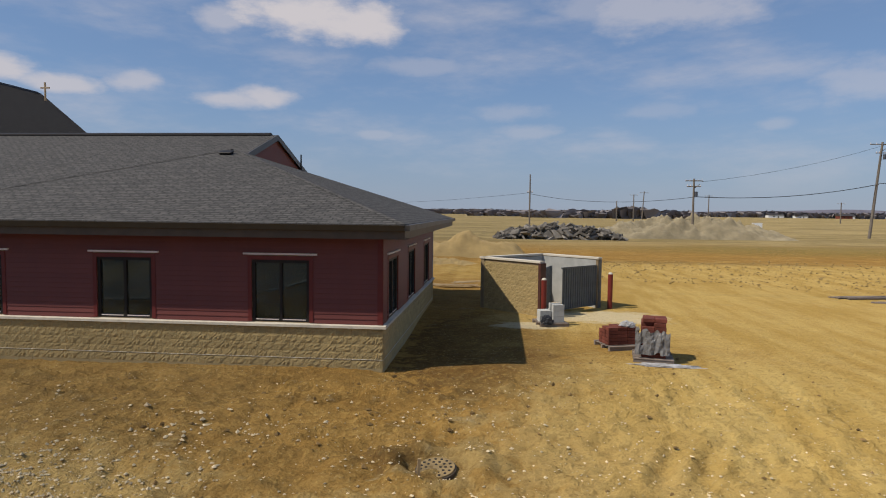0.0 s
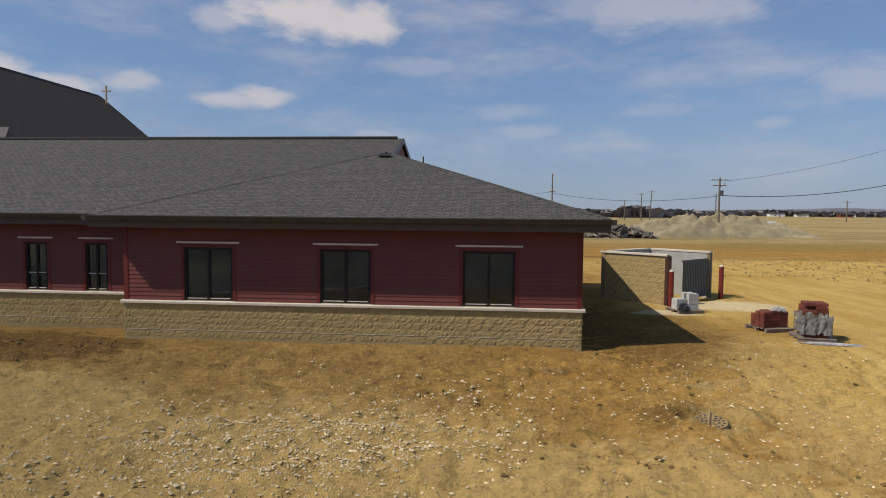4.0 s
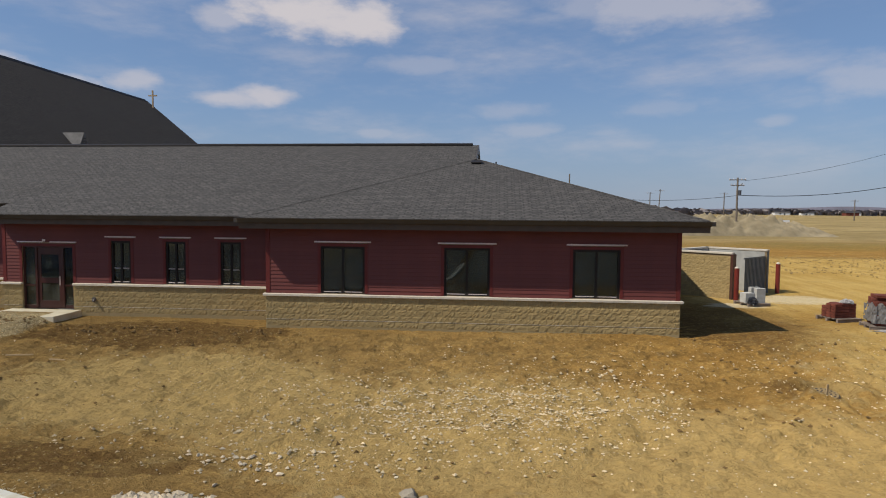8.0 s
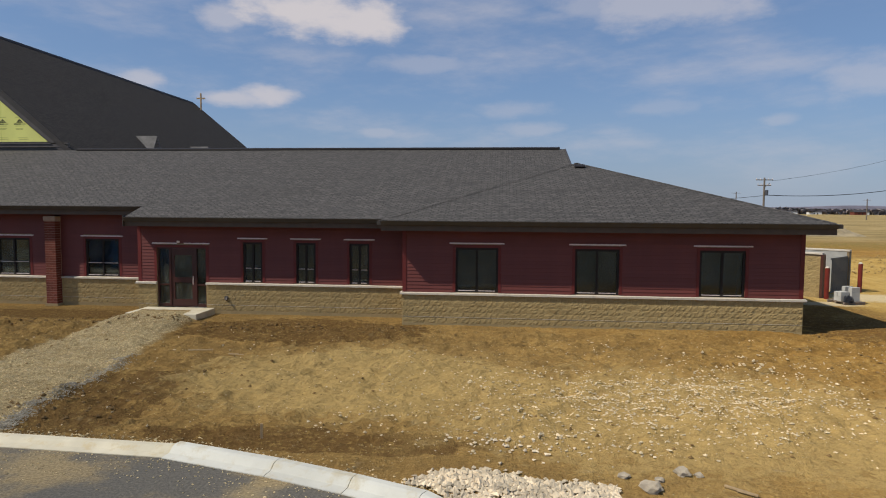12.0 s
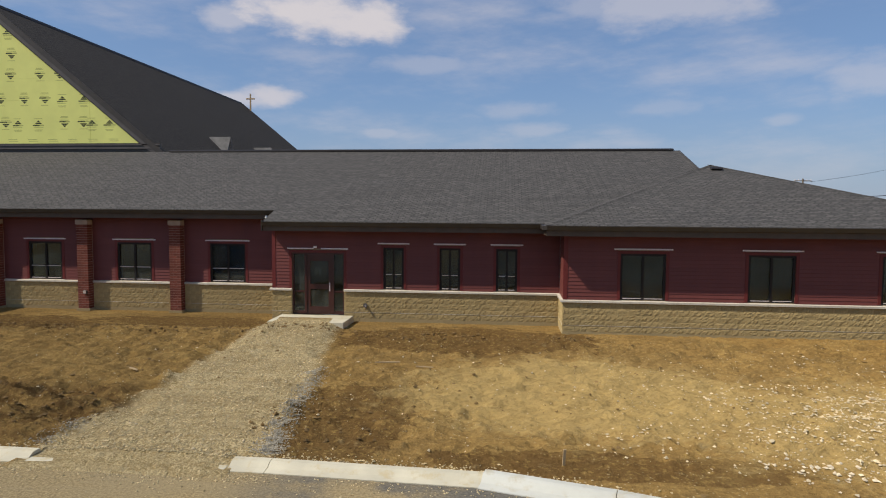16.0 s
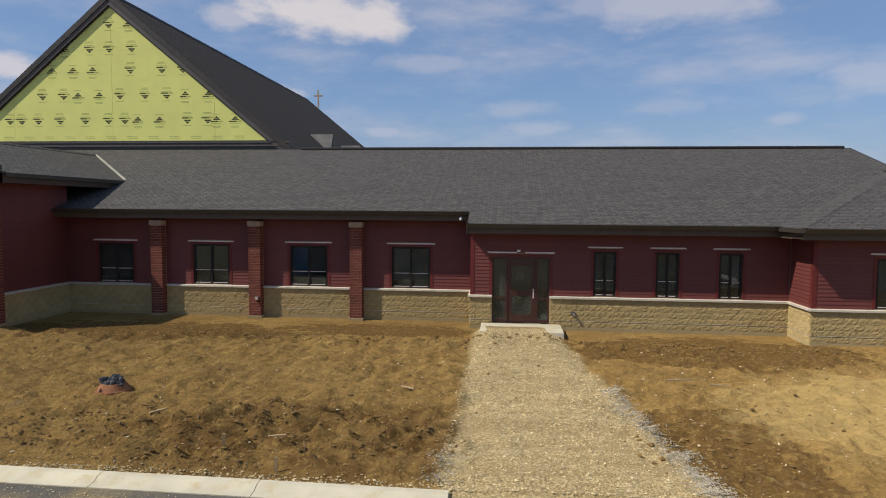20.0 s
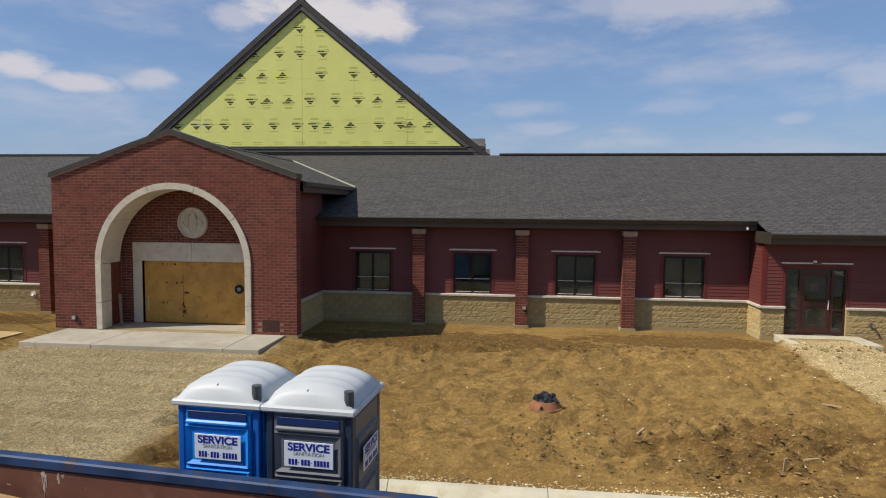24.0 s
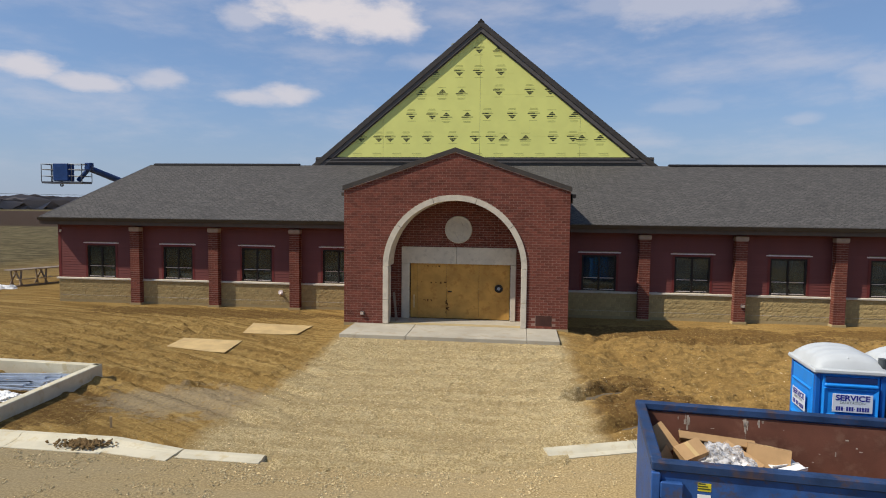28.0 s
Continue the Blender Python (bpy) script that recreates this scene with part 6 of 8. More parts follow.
def toilet(name_label, m, body, trim):
    """A moulded plastic cabin: corner posts, panelled door and sides, vent slots, domed ribbed roof, vent pipe."""
    t = thing("portable_toilet", m, name_label, "portable toilet", "portable toilets by the kerb")
    w, d, h = 1.08, 1.14, 2.385
    part("base", boxed(-w / 2 - 0.02, w / 2 + 0.02, -0.02, d + 0.02, 0.0, 0.16, bevel=0.015), POTTY_NAVY, t)
    part("shell", boxed(-w / 2 + 0.03, w / 2 - 0.03, 0.03, d - 0.03, 0.14, h), body, t)
    for x in (-w / 2, w / 2 - 0.09):
        for y in (0.0, d - 0.09):
            part("corner_post", boxed(x, x + 0.09, y, y + 0.09, 0.14, h, bevel=0.015), trim, t)
    panel = part("door", boxed(-w / 2 + 0.11, w / 2 - 0.11, -0.012, 0.03, 0.18, h - 0.06, bevel=0.012), body, t)

    def tray(owner, u0, u1, z0, z1, mm, depth=0.045, inset=0.11, lift=None):
        """A sunk panel with sloping margins."""
        lift = inset if lift is None else lift
        bm = bmesh.new()
        o = [bm.verts.new(v) for v in ((u0, -0.03, z0), (u1, -0.03, z0), (u1, -0.03, z1), (u0, -0.03, z1))]
        i = [bm.verts.new(v) for v in ((u0 + inset, -0.03 + depth, z0 + lift), (u1 - inset, -0.03 + depth, z0 + lift), (u1 - inset, -0.03 + depth, z1 - lift), (u0 + inset, -0.03 + depth, z1 - lift))]
        for k in range(4):
            j = (k + 1) % 4
            bm.faces.new((o[k], o[j], i[j], i[k]))
        bm.faces.new(i)
        b = [bm.verts.new(v) for v in ((u0 - 0.02, 0.012, z0 - 0.02), (u1 + 0.02, 0.012, z0 - 0.02), (u1 + 0.02, 0.012, z1 + 0.02), (u0 - 0.02, 0.012, z1 + 0.02))]
        for k in range(4):
            j = (k + 1) % 4
            bm.faces.new((b[k], b[j], o[j], o[k]))
        part("pressed_panel", bm, body, owner, "", mm)

    tray(panel, -w / 2 + 0.13, w / 2 - 0.13, 1.66, 2.13, pose(0, -0.014, 0), 0.045, 0.10, 0.06)
    tray(panel, -w / 2 + 0.13, w / 2 - 0.13, 0.30, 1.60, pose(0, -0.014, 0), 0.045, 0.10, 0.10)
    sign_plate(t, pose(0.02, -0.046, 1.895))
    part("vent_slot", boxed(-w / 2 + 0.15, w / 2 - 0.15, -0.030, -0.005, 2.225, 2.325, bevel=0.008), POTTY_NAVY, t, "dark louvred vent strip")
    part("vent_hood", boxed(-w / 2 + 0.13, w / 2 - 0.13, -0.060, -0.005, 2.155, 2.215, bevel=0.02), body, t)
    part("door_latch", boxed(w / 2 - 0.17, w / 2 - 0.12, -0.06, -0.02, 1.06, 1.22, bevel=0.008), FRAME, t)
    for s, rot in ((1, 90), (-1, -90)):
        mm = pose(s * (w / 2 - 0.012), d / 2, 0, 0, 0, rot)
        wall = part("side_panel", boxed(-d / 2 + 0.11, d / 2 - 0.11, -0.012, 0.03, 0.18, h - 0.06, bevel=0.012), body, t, "", mm)
        tray(wall, -d / 2 + 0.15, d / 2 - 0.15, 1.42, 2.05, pose(0, -0.014, 0), 0.03, 0.06)
        tray(wall, -d / 2 + 0.15, d / 2 - 0.15, 0.30, 1.34, pose(0, -0.014, 0), 0.03, 0.06)
        sign_plate(t, pose(s * (w / 2 + 0.045), d / 2, 1.76, 0, 0, rot))
    # roof: flange and ribbed barrel dome rounded off at front and back
    part("roof_flange", boxed(-w / 2 - 0.05, w / 2 + 0.05, -0.06, d + 0.06, h - 0.01, h + 0.07, bevel=0.02), POTTY_ROOF, t)
    bm = bmesh.new()
    nu, nv = 18, 26
    grid = []
    for j in range(nv + 1):
        v = j / nv
        row = []
        for i in range(nu + 1):
            u = -1 + 2 * i / nu
            end = min(1.0, (v * (1 - v) * 4) / 0.55)
            rib = 0.020 * (1 if (int(v * 13) % 3 == 1 and 0.12 < v < 0.88) else 0)
            dome = math.sqrt(max(0.0, 1 - (abs(u) ** 2.4)))
            z = h + 0.055 + (0.255 + rib) * dome * (end ** 0.45)
            row.append(bm.verts.new((u * (w / 2 + 0.015), -0.03 + v * (d + 0.06), z)))
        grid.append(row)
    for j in range(nv):
        for i in range(nu):
            bm.faces.new((grid[j][i], grid[j][i + 1], grid[j + 1][i + 1], grid[j + 1][i]))
    part("roof", bm, POTTY_ROOF, t, "white ribbed domed roof", smooth=True)
    part("vent_pipe", tube(bmesh.new(), (w / 2 - 0.06, 0.06, h + 0.02), (w / 2 - 0.06, 0.06, h + 0.27), 0.058, sides=14), matter("dark_grey_pipe", (0.07, 0.08, 0.085), 0.5), t, "dark grey vent pipe")
    part("pipe_boss", boxed(w / 2 - 0.22, w / 2 - 0.05, 0.03, 0.22, h + 0.03, h + 0.12, bevel=0.02), POTTY_ROOF, t)
    part("lifting_lug", boxed(-0.045, -0.025, 0.05, 0.12, h + 0.20, h + 0.26, bevel=0.008), POTTY_ROOF, t)
    return t


toilet("bright blue portable toilet with a white domed roof", pose(-39.63, 1.10, 0.02, 0, 0, -4), POTTY_BLUE, POTTY_MID)
toilet("dark grey portable toilet with a white domed roof", pose(-38.47, 1.02, 0.02, 0, 0, -4), POTTY_GREY, POTTY_SLATE)


# ---- roll-off container with rubbish ----
SK_L, SK_W, SK_H = 6.28, 2.56, 1.89
sk = thing("rubbish_container", pose(-43.12, 0.76, 0.0, 0, 0, -5.6), "worn blue steel roll-off container, rusty inside, part filled", "dumpster")
t = 0.06
for nm, b in (("side_wall", (0, SK_L, -t, 0)), ("side_wall", (0, SK_L, -SK_W, -SK_W + t)), ("end_wall", (0, t, -SK_W + t, -t)), ("end_wall", (SK_L - t, SK_L, -SK_W + t, -t))):
    part(nm, boxed(b[0], b[1], b[2], b[3], 0.25, SK_H - 0.12), SKIP_BLUE, sk)
for b in ((t, SK_L - t, -t - 0.012, -t), (t, SK_L - t, -SK_W + t, -SK_W + t + 0.012), (t, t + 0.012, -SK_W + t + 0.012, -t - 0.012), (SK_L - t - 0.012, SK_L - t, -SK_W + t + 0.012, -t - 0.012)):
    part("lining", boxed(b[0], b[1], b[2], b[3], 0.35, SK_H - 0.14), SKIP_RUST, sk, "rust-brown scratched inside plate")
part("floor_plate", boxed(t, SK_L - t, -SK_W + t, -t, 0.28, 0.36), SKIP_RUST, sk)
for b in ((-0.05, SK_L + 0.05, -0.10, 0.05), (-0.05, SK_L + 0.05, -SK_W - 0.05, -SK_W + 0.10), (-0.05, 0.10, -SK_W + 0.10, -0.10), (SK_L - 0.10, SK_L + 0.05, -SK_W + 0.10, -0.10)):
    part("top_rail", boxed(b[0], b[1], b[2], b[3], SK_H - 0.125, SK_H, bevel=0.018), SKIP_RAIL, sk)
for i in range(9):
    x = 0.35 + i * (SK_L - 0.7) / 8
    part("rib", boxed(x - 0.06, x + 0.06, 0.0, 0.09, 0.25, SK_H - 0.14, bevel=0.012), SKIP_BLUE, sk)
part("corner_post", boxed(-0.05, 0.06, -SK_W - 0.07, -SK_W, 0.2, SK_H - 0.14, bevel=0.012), SKIP_BLUE, sk)
for z in (0.55, 1.0, 1.42):
    part("hinge_block", boxed(0.06, 0.34, -SK_W - 0.08, -SK_W, z, z + 0.22, bevel=0.015), SKIP_BLUE, sk)
for y in (-0.55, -SK_W + 0.4):
    part("skid_rail", boxed(0.05, SK_L - 0.05, y, y + 0.15, 0.06, 0.25), SKIP_BLUE, sk)
for x in (0.5, SK_L - 0.6):
    for y in (-0.30, -SK_W + 0.18):
        part("roller", tube(bmesh.new(), (x, y, 0.12), (x, y + 0.12, 0.12), 0.12, sides=14), IRON, sk)
for z, colour, lb in ((1.54, matter("yellow_sticker", (0.6, 0.5, 0.03), 0.5), "yellow warning sticker"), (1.39, WHITE, "white sticker")):
    part("sticker", boxed(0.52, 0.68, -SK_W - 0.006, -SK_W - 0.001, z, z + 0.105), colour, sk, lb)
bars = bmesh.new()
for k in range(3):
    box(bars, 0.52, 0.67 - 0.03 * k, -SK_W - 0.009, -SK_W - 0.006, 1.565 + 0.032 * k, 1.58 + 0.032 * k)
part("sticker_bars", bars, INK, sk)
scr, rg = bmesh.new(), random.Random(12)
for x, z, h in ((0.74, 1.74, 0.22), (0.78, 1.74, 0.30), (0.80, 1.70, 0.16), (0.63, 1.70, 0.10), (1.66, 1.74, 0.34), (1.69, 1.74, 0.26), (1.63, 1.73, 0.08), (1.86, 1.74, 0.14), (1.92, 1.72, 0.05)):
    for k in range(5):
        w, d = rg.uniform(0.004, 0.016), rg.uniform(0.03, 0.5) * h
        zz = z - rg.random() * (h - d)
        box(scr, x - w + rg.uniform(-0.012, 0.012), x + w, -t - 0.0155, -t - 0.0125, zz - d, zz)
for k in range(34):
    x, z = rg.uniform(0.4, SK_L - 0.3), rg.uniform(0.8, 1.65)
    w, h = rg.uniform(0.004, 0.03), rg.uniform(0.004, 0.02)
    if k % 4 == 0:
        w, h = 0.005, rg.uniform(0.04, 0.12)
    box(scr, x - w, x + w, -t - 0.0155, -t - 0.0125, z - h, z)
tagged(part("scraped_paint", scr, matter("bare_pale_scars", (0.42, 0.36, 0.30), 0.7), sk, "pale scratches on the rust"), kind="stuff")


def carton(name, m, sx, sy, sz, label, flaps=True):
    """A cardboard box with walls, floor and bent flaps."""
    c = thing(name, m, label, "cardboard box", "rubbish in the container")
    w = 0.008
    for b in ((0, sx, 0, w), (0, sx, sy - w, sy), (0, w, w, sy - w), (sx - w, sx, w, sy - w)):
        part("wall", boxed(b[0], b[1], b[2], b[3], 0, sz), CARD, c)
    part("base", boxed(w, sx - w, w, sy - w, 0, w), CARD, c)
    if flaps:
        part("flap", boxed(0, sx, 0, w, 0, sy * 0.48), CARD, c, "", pose(0, 0, sz, 62))
        part("flap", boxed(0, sx, 0, w, 0, sy * 0.48), CARD, c, "", pose(0, sy, sz, -78))
    else:
        part("lid", boxed(w, sx - w, w, sy - w, sz - w, sz), CARD, c)
        part("tape", boxed(sx * 0.42, sx * 0.58, w, sy - w, sz, sz + 0.002), PLY_RAW, c)
    return c


SKM = pose(-43.12, 0.76, 0.0, 0, 0, -5.6)
bm = bmesh.new()
gx, gy = 34, 14
vv = [[bm.verts.new((0.08 + 3.4 * i / gx, -0.09 - (SK_W - 0.18) * j / gy, 0.37 + 0.82 * (1 - blend(3.4 * i / gx, 1.7, 3.1)) * (0.6 + 0.4 * math.sin(math.pi * j / gy)) + 0.10 * noise.noise((i * 0.4, j * 0.5, 2)))) for i in range(gx + 1)] for j in range(gy + 1)]
for j in range(gy):
    for i in range(gx):
        bm.faces.new((vv[j][i], vv[j + 1][i], vv[j + 1][i + 1], vv[j][i + 1]))
ob = part("rubbish_heap", bm, SKIP_RUST, None, "", SKM)
tagged(ob, "heap of dirty building rubbish under the boxes", "rubbish", "", "stuff")
for mm, s, lb, fl in (
    (pose(0.62, -0.98, 1.12, 24, -16, 26), (0.42, 0.30, 0.26), "closed brown cardboard box with a white label", False),
    (pose(0.66, -1.48, 1.06, -8, 10, -14), (0.46, 0.32, 0.24), "torn brown cardboard box lying on the heap", True),
    (pose(1.28, -1.72, 1.00, 12, 8, -14), (0.48, 0.34, 0.24), "open brown cardboard box with bent flaps", True),
    (pose(1.56, -0.62, 1.10, -16, 4, -10), (0.60, 0.24, 0.42), "large tan cardboard carton propped on its side", False)):
    c = carton("cardboard_box", SKM @ mm, *s, lb, fl)
    if "label" in lb:
        part("label_sticker", boxed(0.22, 0.36, -0.003, -0.001, 0.05, 0.17), WHITE, c, "white paper label")
for mm, s, lb in (
    (pose(0.62, -0.36, 1.44, 10, 3, -2), (1.15, 0.22), "long flattened cardboard sheet lying on the rubbish"),
    (pose(0.66, -0.24, 1.36, 16, 4, 3), (1.05, 0.16), "second flattened cardboard sheet with a bent edge"),
    (pose(0.30, -0.72, 1.22, 52, -30, 24), (0.36, 0.44), "upright torn flap of tan cardboard"),
    (pose(0.26, -1.20, 1.02, 64, -16, 66), (0.62, 0.26), "bent strip of brown cardboard"),
    (pose(0.50, -1.35, 1.10, 80, 12, 66), (0.55, 0.22), "narrow brown cardboard strip on edge"),
    (pose(1.98, -1.15, 0.98, 8, 16, -24), (0.78, 0.46), "tan cardboard sheet lying on the rubbish"),
    (pose(1.20, -0.52, 1.40, 22, 22, -34), (0.62, 0.20), "folded brown cardboard flap")):
    c = thing("cardboard_sheet", SKM @ mm, lb, "cardboard", "rubbish in the container")
    part("sheet", boxed(0, s[0], 0, s[1], -0.006, 0.006), CARD, c)
    part("bent_edge", boxed(0, s[0], 0, 0.10, -0.005, 0.005), CARD, c, "", pose(0, 0, 0, -55))


def crumple(name, m, rx, ry, rz, material, label, cat, seed, rough=0.4):
    """A crumpled sheet or bag: a lumpy folded skin."""
    bm = bmesh.new()
    bmesh.ops.create_icosphere(bm, subdivisions=5, radius=1.0)
    for v in bm.verts:
        p = v.co
        k = 1 + rough * (abs(noise.noise(p * 2.2 + Vector((seed, 0, 0)))) * 1.4 - 0.3) + rough * 0.6 * (0.3 - abs(noise.noise(p * 4.5 + Vector((0, seed, 0))))) + rough * 0.35 * (0.3 - abs(noise.noise(p * 11 + Vector((0, 0, seed)))))
        v.co = Vector((p.x * rx * k, p.y * ry * k, max(-0.12, p.z) * rz * k))
    return tagged(part(name, bm, material, None, "", m), label, cat)


crumple("plastic_wrap", SKM @ pose(1.26, -0.98, 1.22, 18, 0, 20), 0.36, 0.50, 0.24, FILM, "crumpled clear plastic wrap among the boxes", "plastic", 3.3)
crumple("plastic_wrap", SKM @ pose(1.48, -1.40, 1.10, 10, 0, -10), 0.40, 0.30, 0.20, FILM, "bunch of cloudy white plastic film", "plastic", 9.1)
for mm, ln in ((pose(1.90, -0.72, 1.20, 10, -6, 18), 0.42), (pose(1.72, -1.02, 1.12, 8, -10, 22), 0.72)):
    c = thing("metal_strip", SKM @ mm, "bent pale metal trim strip on the rubbish", "metal trim", "rubbish in the container")
    part("strip", boxed(0, ln, 0, 0.17, 0, 0.012), WHITE if ln < 1 else LINTEL, c)
    part("lip", boxed(0, ln, -0.01, 0.0, 0, 0.05), WHITE if ln < 1 else LINTEL, c)
crumple("foil_scrap", SKM @ pose(4.0, -1.9, 0.42), 0.25, 0.2, 0.12, STEEL, "crumpled silver foil on the container floor", "foil", 5.0)
ob = thing("timber_offcut", SKM @ pose(3.75, -2.0, 0.42, 0, 0, 12), "short tan board on the container floor", "timber")
part("board", boxed(0, 0.6, 0, 0.16, 0, 0.03), LUMBER, ob)

# ---- manholes ----
mh = thing("manhole_riser", pose(-35.30, 8.50, ground_z(-35.3, 8.5) - 0.02), "rust-brown manhole ring topped with crumpled black plastic", "manhole")
part("flange", tube(bmesh.new(), (0, 0, 0.0), (0, 0, 0.07), 0.40, 0.39, sides=28), RUST_PIPE, mh)
part("cone", tube(bmesh.new(), (0, 0, 0.07), (0, 0, 0.22), 0.35, 0.27, sides=28), RUST_PIPE, mh)
bm = bmesh.new()
vs = [bm.verts.new(v) for v in ((-0.16, -0.325, 0.08), (-0.06, -0.352, 0.08), (-0.11, -0.31, 0.18))]
bm.faces.new(vs)
part("notch", bm, matter("dark_notch", (0.03, 0.012, 0.008), 0.9), mh)
for i, (x, y, r) in enumerate(((-0.14, -0.04, 0.13), (0.13, -0.02, 0.14), (0.0, 0.10, 0.15), (0.02, -0.11, 0.10))):
    bm = bmesh.new()
    bmesh.ops.create_icosphere(bm, subdivisions=3, radius=r)
    for v in bm.verts:
        k = 1 + 0.8 * noise.noise(v.co * 9 + Vector((i * 3, 0, 0))) + 0.3 * noise.noise(v.co * 25)
        v.co = v.co * k
        v.co.z *= 0.8
    part("plastic_cover", bm, BLACK_PLASTIC, mh, "crumpled black plastic", pose(x, y, 0.25))
grate = thing("manhole_grate", pose(-0.98, 10.34, ground_z(-0.98, 10.34) + 0.02, 8, -3, 0), "round cast iron grate set in a muddy hole", "manhole")
part("frame", tube(bmesh.new(), (0, 0, -0.05), (0, 0, 0.05), 0.36, 0.345, sides=28), IRON, grate)
part("cover", tube(bmesh.new(), (0, 0, 0.05), (0, 0, 0.075), 0.325, 0.32, sides=28), matter("dusty_iron", (0.25, 0.175, 0.08), 0.85, vary=0.3, scale=6, bump=0.4), grate)
bm = bmesh.new()
for rr in (0.08, 0.165, 0.255):
    n = int(rr * 62)
    for i in range(n):
        a = 2 * math.pi * i / n
        c, s = math.cos(a) * rr, math.sin(a) * rr
        tube(bm, (c, s, 0.0755), (c, s, 0.078), 0.028, sides=6)
part("slots", bm, FRAME, grate, "dark drain slots")


# ---- bin enclosure ----
EA, EB, EC = Vector((-0.74, 25.33)), Vector((1.51, 23.34)), Vector((4.15, 26.02))
ED = EA + EC - EB
EG = 0.40
enc = thing("bin_enclosure", None, "tan block bin enclosure with a pale cap and steel gates", "enclosure")


def enclosure_wall(p, q, z0, z1, label=""):
    d = (q - p)
    ang = math.degrees(math.atan2(d.y, d.x))
    mm = pose(p.x, p.y, 0, 0, 0, ang)
    w = part("wall", boxed(0.0, d.length, 0.03, 0.20, z0 - 0.5, z1), MASONRY, enc, label, mm)
    part("cap", boxed(-0.04, d.length + 0.04, -0.03, 0.24, z1, z1 + 0.09, bevel=0.012), STONE, w, "pale cast stone cap")
    return w, d.length


CMU = matter("pale_smooth_block", (0.46, 0.45, 0.41), 0.95, vary=0.1, bump=0.25)
front_wall, fl_len = enclosure_wall(EA, EB, EG, 2.42)
enclosure_wall(ED, EA, EG, 2.42)
enclosure_wall(EC, ED, EG, 2.42)
part("lining", boxed(0.1, (EC - ED).length - 0.1, -0.217, -0.205, EG, 2.40), CMU, enc, "pale grey smooth inner face", pose(ED.x, ED.y, 0, 0, 0, math.degrees(math.atan2((EC - ED).y, (EC - ED).x))))
part("lining", boxed(0.22, (EA - ED).length - 0.1, 0.205, 0.217, EG, 2.40), CMU, enc, "pale grey smooth inner face", pose(ED.x, ED.y, 0, 0, 0, math.degrees(math.atan2((EA - ED).y, (EA - ED).x))))
rg = random.Random(2)
zz, row = EG - 0.1, 0
while zz + 0.2 < 2.45:
    u = 0.0 if row % 2 else -0.2
    while u < fl_len - 0.02:
        s, e = max(0.0, u), min(fl_len, u + 0.4)
        if e - s > 0.06:
            part("block", block_mesh(e - s, rg.randrange(7)), None, enc, m=pose(EA.x, EA.y, 0, 0, 0, math.degrees(math.atan2((EB - EA).y, (EB - EA).x))) @ pose(s, 0.03, zz))
        u += 0.4
    zz += 0.203
    row += 1
gdir = (EC - EB)
gang = math.degrees(math.atan2(gdir.y, gdir.x))
glen = gdir.length
for u in (glen - 0.16,):
    part("gate_post", boxed(u, u + 0.16, -0.04, 0.16, EG - 0.2, 2.42), GATE_GREY, enc, "", pose(EB.x, EB.y, 0, 0, 0, gang))


def gate(mm, width):
    g = part("gate", boxed(0, width, 0.02, 0.06, EG + 0.15, EG + 0.22), GATE_GREY, enc, "grey corrugated steel gate leaf", mm)
    part("gate_rail", boxed(0, width, 0.02, 0.06, 2.13, 2.20), GATE_GREY, g)
    n = int(width / 0.14)
    for i in range(n):
        a = i * width / n
        bm = bmesh.new()
        w = width / n
        prof = [(a, 0.0), (a + w * 0.45, 0.0), (a + w * 0.55, 0.03), (a + w * 0.9, 0.03), (a + w, 0.0)]
        lo = [bm.verts.new((x, y, EG + 0.18)) for x, y in prof]
        hi = [bm.verts.new((x, y, 2.18)) for x, y in prof]
        for k in range(4):
            bm.faces.new((lo[k], lo[k + 1], hi[k + 1], hi[k]))
        part("corrugation", bm, GATE_GREY, g)
    return g


G = pose(EB.x, EB.y, 0, 0, 0, gang)
part("end_post", boxed(-0.05, 0.25, -0.09, 0.03, EG - 0.2, 2.43), matter("red_brown_steel", (0.075, 0.030, 0.022), 0.5), enc, "red-brown steel post at the wall's end", G)
gate(G @ pose(glen - 0.17 - 2.25, 0.02, 0), 2.25)
gate(G @ pose(0.18, 0.02, 0, 0, 0, 28), 1.75)
for x, y in ((1.66, 23.10), (4.50, 25.75)):
    b = thing("bollard", pose(x, y, ground_z(x, y) - 0.02), "dark red steel bollard with a domed pale top", "bollard", "bollards by the enclosure")
    part("post", tube(bmesh.new(), (0, 0, 0), (0, 0, 1.42), 0.10, sides=16), RED_POST, b)
    bm = bmesh.new()
    bmesh.ops.create_uvsphere(bm, u_segments=14, v_segments=6, radius=0.10)
    part("top", bm, STONE, b, "pale domed concrete fill", pose(0, 0, 1.40))

# ---- masonry on pallets ----
def pallet(m, label="grey timber pallet on the clay"):
    p = thing("pallet", m, label, "pallet", "pallets on the site")
    for i in range(6):
        part("deck_board", boxed(-0.5, 0.5, -0.5 + i * 0.18, -0.5 + i * 0.18 + 0.11, 0.10, 0.125), GREY_WOOD, p)
    for y in (-0.48, -0.03, 0.40):
        part("bearer", boxed(-0.5, 0.5, y, y + 0.08, 0.0, 0.10), GREY_WOOD, p)
    return p


